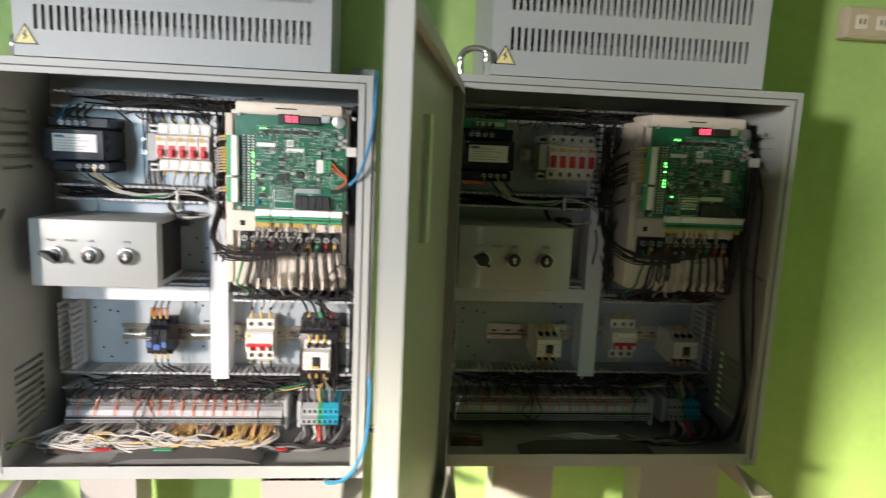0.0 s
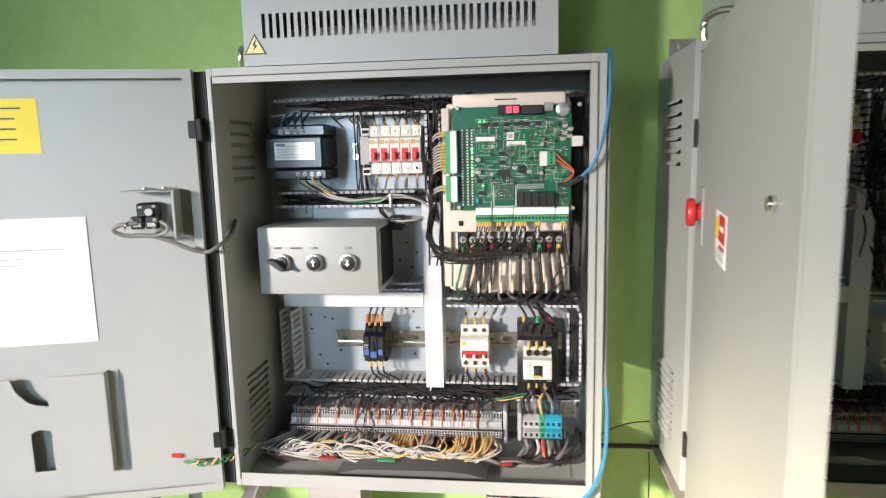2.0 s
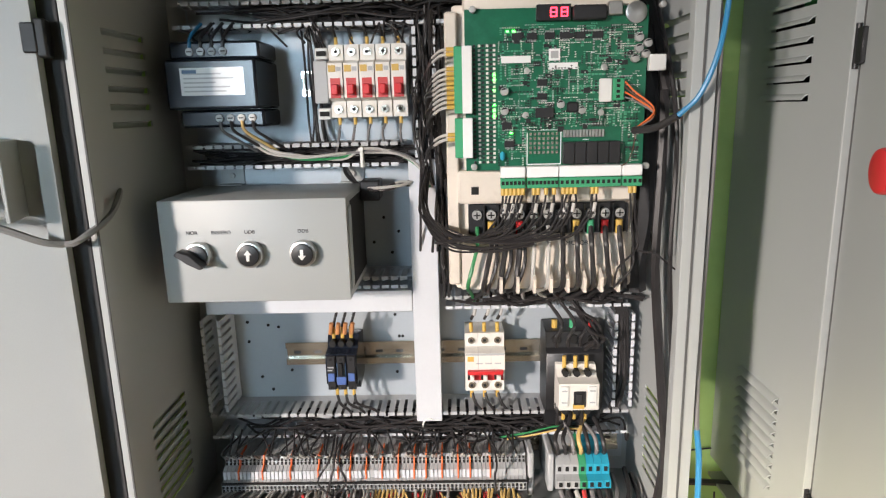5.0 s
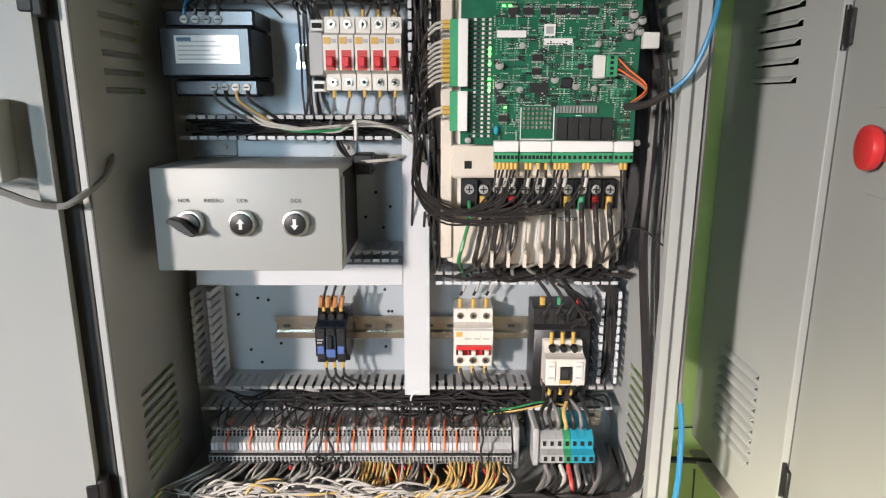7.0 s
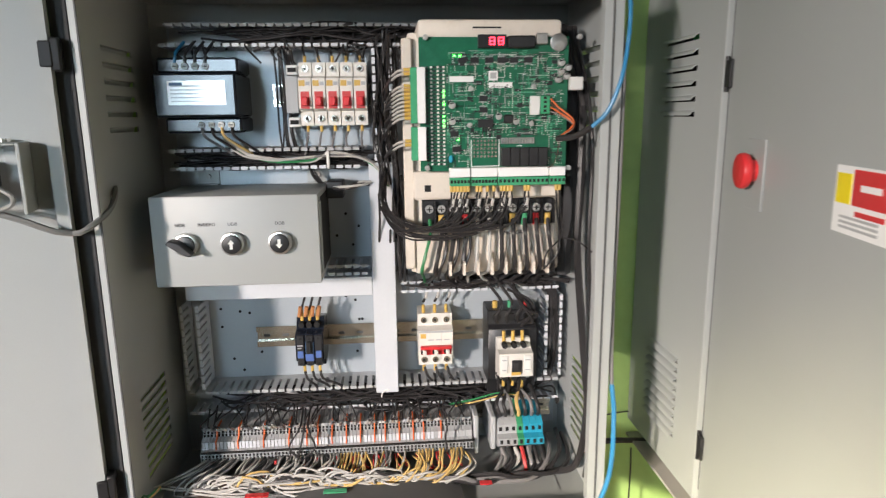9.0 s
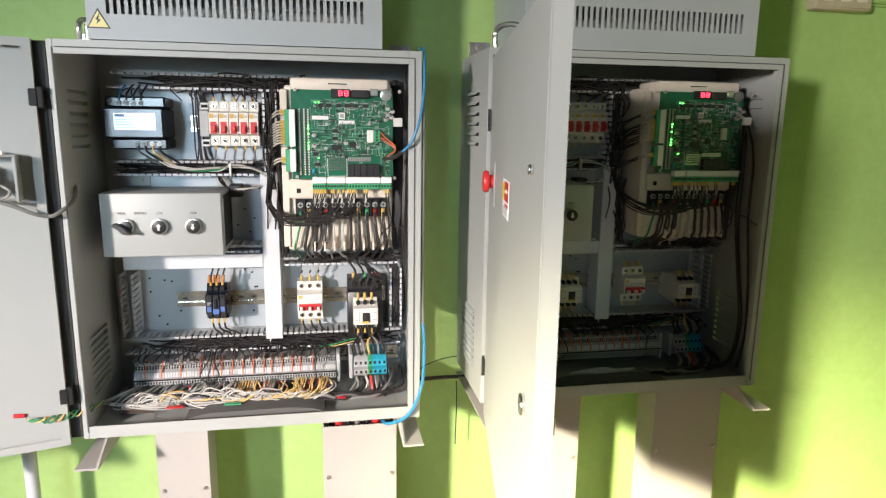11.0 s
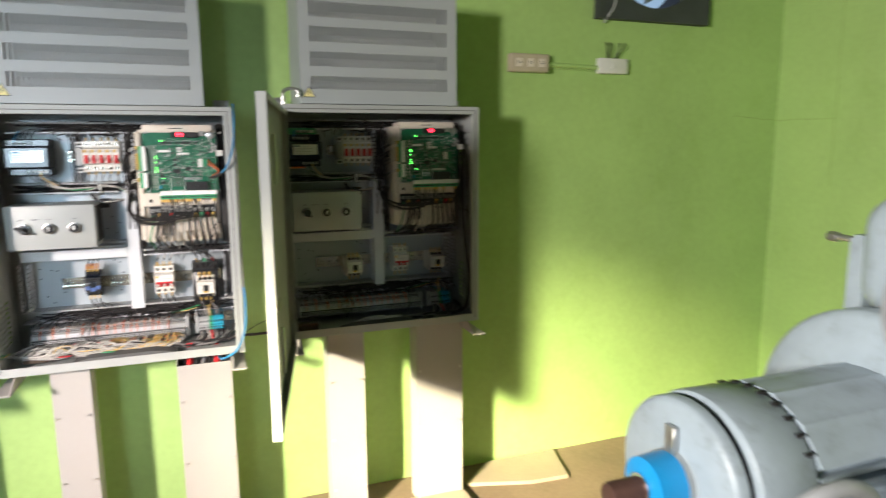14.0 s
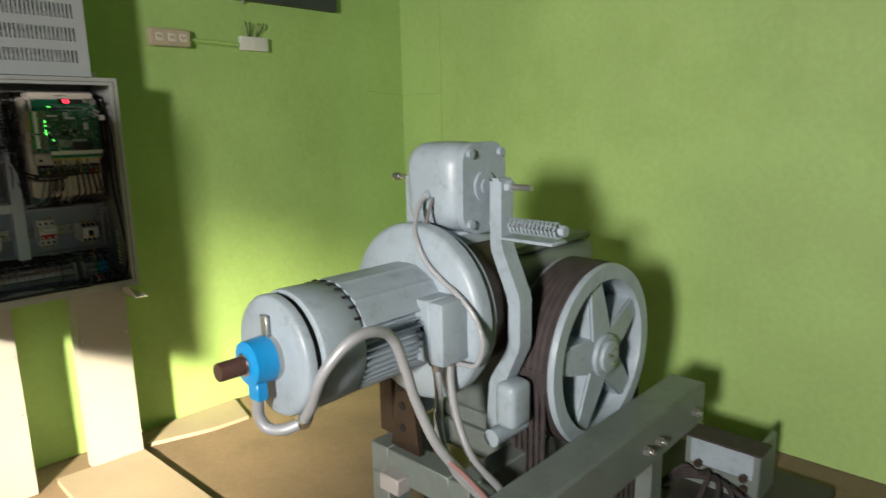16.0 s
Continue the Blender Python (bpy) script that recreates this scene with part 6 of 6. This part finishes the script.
ptube("cable_run", [(-0.651, 1.108, 1.042), (-0.640, 1.108, 1.043), (-0.630, 1.118, 1.050), (-0.622, 1.145, 1.062), (-0.624, 1.17, 1.075), (-0.6325, 1.195, 1.085)], 0.0036, CABLE_GREY, cb, n=8)

R_B = door_b
for z in (1.216, 0.722):
    hb = pbox("hinge_cover", (-0.006, 0.010, -0.0050, 0.0, z - 0.017, z + 0.017), BLACK, R_B, 0.0012, "small black hinge")
    pcyl("hinge_pin", (-0.004, -0.0035, z - 0.021), (-0.004, -0.0035, z + 0.021), 0.0026, BLACK, hb, seg=10)
pbox("stop_plate", (0.082, 0.130, -0.0022, 0.0, 1.066, 1.142), GREY, R_B, 0.0006, "square metal plate of the stop button")
pcyl("stop_stem", (0.106, -0.010, 1.108), (0.106, -0.002, 1.108), 0.012, RED, R_B, seg=20)
pcyl("stop_button", (0.106, -0.020, 1.108), (0.106, -0.009, 1.108), 0.0195, RED, R_B, seg=32, bevel=0.004, label="red mushroom stop button")
pbox("notice_sticker", (0.278, 0.358, -0.0008, 0.0, 1.074, 1.128), PAPER, R_B, 0, "red and white notice sticker")
pbox("red_field", (0.306, 0.356, -0.0014, -0.0008, 1.098, 1.126), RED, R_B)
pbox("notice_print", (0.318, 0.346, -0.0019, -0.0014, 1.110, 1.115), PAPER, R_B)
pbox("yellow_field", (0.281, 0.303, -0.0014, -0.0008, 1.098, 1.122), YELLOW_STICKER, R_B)
pbox("red_field", (0.312, 0.352, -0.0014, -0.0008, 1.090, 1.094), RED, R_B)
for z in (1.0865, 1.0825, 1.0785):
    pbox("notice_print", (0.29, 0.345, -0.0014, -0.0008, z, z + 0.002), DUCT_GREY, R_B)
for z in (0.905, 1.16):
    pcyl("door_lock", (0.585, -0.006, z), (0.585, 0.0, z), 0.0125 if z < 1 else 0.006, CHROME, R_B, seg=24, bevel=0.002, label="round chrome door lock")
pbox("lock_tongue", (0.600, 0.640, 0.020, 0.024, 0.895, 0.915), BRASS, R_B, 0.001)
for z in (1.20, 0.80):
    pcyl("latch_rod", (0.60, 0.026, z - 0.05), (0.60, 0.026, z + 0.05), 0.004, STEEL, R_B, seg=8)

# warning triangles
TRIANGLE = material("faded_yellow_sticker", (0.82, 0.74, 0.34), 0.5, 0, 0.05, 6, 200, 0.05)
for x, z, par in ((-0.553, 1.3735, res_a), (0.222, 1.3855, res_b)):
    bm = bmesh.new()
    prism(bm, [(x - 0.019, z - 0.015), (x + 0.019, z - 0.015), (x, z + 0.018)], "y", 1.1412, 1.142)
    part("warning_triangle", bm, PRINT, par, "yellow warning triangle sticker with a dark border")
    bm = bmesh.new()
    prism(bm, [(x - 0.0155, z - 0.0130), (x + 0.0155, z - 0.0130), (x, z + 0.0138)], "y", 1.1408, 1.1414)
    part("triangle_field", bm, TRIANGLE, par)
    bm = bmesh.new()
    prism(bm, [(x - 0.0035, z - 0.009), (x + 0.004, z - 0.001), (x + 0.0005, z), (x + 0.0025, z + 0.010), (x - 0.004, z - 0.0005), (x - 0.0005, z - 0.002)], "y", 1.1402, 1.1408)
    part("flash_mark", bm, PRINT, par)

# handle and lug on the second cabinet's top corner
hk = thing("lifting_hook", "bent steel lifting hook on the cabinet top", "hook")
ptube("hook_rod", [(0.150, 1.17, 1.352), (0.150, 1.17, 1.385), (0.165, 1.15, 1.395), (0.185, 1.13, 1.39), (0.188, 1.128, 1.372)], 0.0055, STEEL, hk, n=8, seg=8)
hk2 = thing("lifting_hook", "bent steel lifting hook behind the resistor box", "hook")
ptube("hook_rod", [(-0.604, 1.2, 1.34), (-0.604, 1.2, 1.372), (-0.594, 1.19, 1.378), (-0.584, 1.18, 1.372), (-0.584, 1.18, 1.345)], 0.0045, STEEL, hk2, n=8, seg=8)

# ---- cables outside ----
bc = thing("blue_cable", "bright blue cable hanging over the cabinet's edge", "cable")
ptube("blue_run", [(-0.036, 1.125, 1.155), (-0.020, 1.114, 1.175), (-0.006, 1.111, 1.215), (0.002, 1.116, 1.265), (0.0045, 1.126, 1.31), (0.006, 1.150, 1.344), (0.006, 1.20, 1.350)], 0.0026, BLUE_CABLE, bc, n=8, seg=8)
ptube("dark_run", [(0.006, 1.19, 1.330), (0.005, 1.142, 1.25), (0.005, 1.136, 1.15), (0.005, 1.136, 1.05), (0.0045, 1.138, 0.95), (0.005, 1.136, 0.86), (0.006, 1.132, 0.81)], 0.003, WIRE_GREY, bc, n=8, seg=8)
ptube("blue_run", [(0.006, 1.132, 0.815), (0.008, 1.124, 0.77), (0.002, 1.116, 0.69), (-0.025, 1.115, 0.63), (-0.065, 1.14, 0.602), (-0.075, 1.21, 0.59)], 0.0033, BLUE_CABLE, bc, n=8, seg=8)
ptube("black_sleeve", [(-0.068, 1.165, 1.140), (-0.052, 1.145, 1.143), (-0.036, 1.125, 1.155)], 0.004, WIRE_BLACK, bc, n=8, seg=8)
for k, m in enumerate((ORANGE, RUST, ORANGE, WIRE_GREY)):
    ptube("core", [(px(766), 1.1895, pz(305 + k * 20)), (px(800), 1.184, pz(345 + k * 12)), (px(870), 1.175, pz(420 + k * 6)), (-0.068, 1.165, 1.140)], 0.0010, m, bc)
ptube("bare_wire", [(-0.066, 1.165, 1.137), (-0.067, 1.168, 1.12), (-0.070, 1.18, 1.105), (-0.078, 1.19, 1.100)], 0.0006, RUST, bc)
kc = thing("black_cable", "black cable lying between the two cabinets", "cable")
ptube("cable_run", [(0.0, 1.34, 0.612), (0.045, 1.355, 0.606), (0.10, 1.355, 0.607), (0.15, 1.345, 0.610)], 0.005, WIRE_BLACK, kc, n=6)
ptube("thin_wire", [(0.01, 1.36, 0.612), (0.05, 1.378, 0.63), (0.09, 1.378, 0.645), (0.14, 1.37, 0.655)], 0.0012, WIRE_BLACK, kc, n=6)
ptube("thin_wire", [(0.118, 1.33, 0.606), (0.120, 1.332, 0.55), (0.119, 1.335, 0.44)], 0.0014, WIRE_BLACK, kc, n=6)
# plugs in the open trunking
pl_ = thing("cable_plugs", "red and black cable plugs in the open trunking", "cable")
for k, (x, m) in enumerate(((-0.18, WIRE_BLACK), (-0.165, RED), (-0.145, WIRE_BLACK), (-0.125, WIRE_GREY), (-0.105, WIRE_BLACK), (-0.085, RED), (-0.065, WIRE_BLACK))):
    ptube("plug_cable", [(x, 1.235, 0.54), (x + 0.006, 1.225, 0.585), (x + 0.012, 1.222, 0.602), (x + 0.004, 1.24, 0.618)], 0.0065 if m is not RED else 0.0085, m, pl_, n=6, seg=8)
# conduit and bracket at the far end of the wall
cd = thing("wall_conduit", "pale steel conduit standing against the wall", "conduit")
pcyl("conduit_pipe", (-0.795, 1.27, FLOOR), (-0.795, 1.27, 0.575), 0.013, DUCT_WHITE, cd, seg=16)
wb = thing("wall_bracket", "pressed steel angle bracket fixed to the wall", "bracket")
bm = bmesh.new()
prism(bm, [(1.06, 0.560), (1.385, 0.560), (1.385, 0.556), (1.06, 0.556)], "x", -0.885, -0.815)
prism(bm, [(1.06, 0.560), (1.385, 0.560), (1.385, 0.600), (1.14, 0.600)], "x", -0.819, -0.815)
part("angle", bm, LEG, wb)

# ---- fittings on the wall ----
so = thing("socket_outlet", "off-white surface socket box on the green wall", "socket")
bm = bmesh.new()
box(bm, 0.985, 1.145, 1.352, WALL_N, 1.494, 1.560, 0.006, 2)
AGED = material("aged_beige_plastic", (0.50, 0.43, 0.32), 0.5, 0, 0.08, 14, 200, 0.08, (0.32, 0.25, 0.17), 0.4)
part("socket_box", bm, AGED, so)
pbox("face_plate", (0.990, 1.140, 1.349, 1.352, 1.499, 1.555), AGED, so, 0.001)
for x in (1.018, 1.066, 1.112):
    pbox("outlet", (x - 0.014, x + 0.014, 1.346, 1.349, 1.512, 1.542), CREAM, so, 0.002)
    for dx in (-0.005, 0.005):
        pbox("pin_slot", (x + dx - 0.0012, x + dx + 0.0012, 1.3452, 1.346, 1.522, 1.533), DARK, so)
sw2 = thing("switch_box", "white surface junction box on the green wall", "switch box")
bm = bmesh.new()
box(bm, 1.368, 1.497, 1.358, WALL_N, 1.500, 1.558, 0.004, 2)
part("box_body", bm, WHITE, sw2)
pbox("rocker", (1.420, 1.445, 1.355, 1.358, 1.518, 1.540), WHITE, sw2, 0.001)
tr = thing("surface_conduit", "thin painted conduit between socket and switch", "conduit")
pcyl("conduit_pipe", (1.145, 1.376, 1.527), (1.368, 1.376, 1.522), 0.0085, GREEN_WALL, tr, seg=12)
pcyl("shadow_gap", (1.145, 1.380, 1.516), (1.368, 1.380, 1.511), 0.003, GREEN_WALL, tr, seg=8)
lw = thing("loose_wires", "short loose black wires above the switch box", "wiring")
for x, dx in ((1.412, -0.012), (1.418, 0.0), (1.445, 0.012), (1.450, 0.028)):
    ptube("wire", [(x, 1.372, 1.556), (x + dx * 0.4, 1.370, 1.578), (x + dx, 1.362, 1.600), (x + dx * 1.2, 1.368, 1.618)], 0.0024, WIRE_BLACK, lw, n=6)
fan = thing("exhaust_fan", "dusty black square exhaust fan set in the wall", "exhaust fan")
FX, FZ, FR = 1.615, 1.965, 0.212
bm = bmesh.new()
seg = 64
ring_f, ring_b, sq_f, sq_b = [], [], [], []
for k in range(seg):
    a = k * math.tau / seg
    c, s_ = math.cos(a), math.sin(a)
    m = 0.262 / max(abs(c), abs(s_))
    for lst, r, y in ((ring_f, FR, 1.355), (ring_b, FR, 1.50), (sq_f, m, 1.352), (sq_b, m, WALL_N)):
        lst.append(bm.verts.new((FX + r * c, y, FZ + r * s_)))
for k in range(seg):
    j = (k + 1) % seg
    bm.faces.new((ring_f[k], ring_f[j], sq_f[j], sq_f[k]))
    bm.faces.new((ring_f[k], ring_b[k], ring_b[j], ring_f[j]))
    bm.faces.new((sq_f[k], sq_f[j], sq_b[j], sq_b[k]))
part("fan_frame", bm, FAN_BLACK, fan)
pcyl("fan_motor", (FX, 1.37, FZ), (FX, 1.47, FZ), 0.062, FAN_BLACK, fan, seg=28, bevel=0.006)
for k in range(5):
    a = radians(-90 + 24 + k * 72)
    bm = bmesh.new()
    vs = []
    for r, w, t0 in ((0.055, 0.40, 0.02), (0.12, 0.55, 0.03), (0.198, 0.60, 0.035)):
        for sg in (-1, 1):
            aa = a + sg * w
            vs.append(bm.verts.new((FX + r * math.cos(aa), 1.42 + sg * t0, FZ + r * math.sin(aa))))
    for f in ((0, 1, 3, 2), (2, 3, 5, 4)):
        bm.faces.new([vs[i] for i in f])
    bmesh.ops.solidify(bm, geom=list(bm.faces), thickness=0.002)
    part("fan_blade", bm, FAN_BLADE, fan)
for k in range(4):
    a = radians(45 + 90 * k)
    pcyl("guard_arm", (FX + 0.05 * math.cos(a), 1.362, FZ + 0.05 * math.sin(a)), (FX + 0.22 * math.cos(a), 1.358, FZ + 0.22 * math.sin(a)), 0.005, FAN_BLACK, fan, seg=8)
ptube("fan_cord", [(1.43, 1.350, 1.80), (1.415, 1.345, 1.745), (1.395, 1.352, 1.712), (1.39, 1.372, 1.69)], 0.004, DUCT_GREY, fan, n=8)

# ---- conduits of the machine ----
ptube("motor_conduit", [(0.552, -0.185, 0.622), (0.543, -0.225, 0.665), (0.545, -0.262, 0.735), (0.585, -0.29, 0.792), (0.64, -0.298, 0.803), (0.69, -0.295, 0.775), (0.722, -0.295, 0.70), (0.742, -0.30, 0.63), (0.778, -0.32, 0.528), (0.84, -0.34, 0.433), (0.91, -0.36, 0.34), (0.95, -0.37, 0.24)], 0.0105, CONDUIT, machine, seg=12, n=14, ridged=0.09, label="grey ribbed flexible conduit")
pcyl("conduit_gland", (0.556, -0.172, 0.612), (0.550, -0.192, 0.632), 0.016, BRASS, machine, seg=12)
ptube("encoder_conduit", [(0.495, -0.118, 0.668), (0.497, -0.112, 0.630), (0.505, -0.125, 0.604), (0.522, -0.155, 0.603), (0.545, -0.178, 0.614)], 0.011, CONDUIT, machine, seg=12, n=10, ridged=0.06)
for x, e in ((0.845, 0.0), (0.885, 0.02)):
    pcyl("box_gland", (x, -0.262, 0.655), (x, -0.262, 0.674), 0.013, STEEL, machine, seg=10)
    ptube("branch_conduit", [(x, -0.262, 0.658), (x, -0.265, 0.60), (x - 0.02 + e, -0.285, 0.52), (x - 0.01 + e, -0.320, 0.44), (x + 0.05 + e, -0.350, 0.35), (x + 0.09 + e, -0.36, 0.25)], 0.0095, CONDUIT, machine, seg=10, n=10, ridged=0.05)
ptube("pink_cable", [(0.80, -0.335, 0.485), (0.85, -0.352, 0.42), (0.91, -0.372, 0.33), (0.94, -0.382, 0.25)], 0.006, material("pink_cable_sheath", (0.45, 0.25, 0.24), 0.5), machine, seg=8)
ptube("brake_cable", [(0.978, -0.115, 1.015), (0.955, -0.112, 1.0), (0.925, -0.125, 0.965), (0.90, -0.150, 0.93), (0.893, -0.185, 0.88), (0.893, -0.235, 0.842), (0.893, -0.285, 0.815), (0.893, -0.330, 0.775), (0.895, -0.350, 0.72), (0.893, -0.330, 0.668), (0.89, -0.275, 0.662)], 0.006, CONDUIT, machine, seg=8, n=8, label="grey brake cable over the flange")
ptube("brake_cable", [(0.978, -0.13, 1.01), (0.95, -0.14, 0.97), (0.905, -0.165, 0.90), (0.895, -0.20, 0.86), (0.893, -0.24, 0.84)], 0.004, WIRE_GREY, machine, seg=8, n=8)
pcyl("cable_gland", (0.984, -0.112, 1.02), (0.970, -0.114, 1.012), 0.010, MACHINE, machine, seg=10)

# hairline cracks in the plaster near the corner
CRACK = material("dirty_plaster_crack", (0.27, 0.40, 0.11), 0.8, 0, 0.3, 30, 200, 0.1)
crack = thing("wall_crack", "hairline cracks in the green plaster", "crack", kind="structure")
CR = random.Random(8)
ptube("upright_crack", [(WALL_E, 1.1 + CR.uniform(-0.003, 0.003), 1.053 + (2.232 - 1.053) * k / 14) for k in range(15)], 0.0012, CRACK, crack, n=2)
ptube("level_crack", [(WALL_E, 1.1 + (WALL_N - 1.1) * k / 6, 1.329 + CR.uniform(-0.003, 0.003)) for k in range(7)], 0.0011, CRACK, crack, n=2)
ptube("level_crack", [(WALL_E - 0.24 * k / 6, WALL_N, 1.329 + 0.003 * k + CR.uniform(-0.003, 0.003)) for k in range(7)], 0.0009, CRACK, crack, n=2)
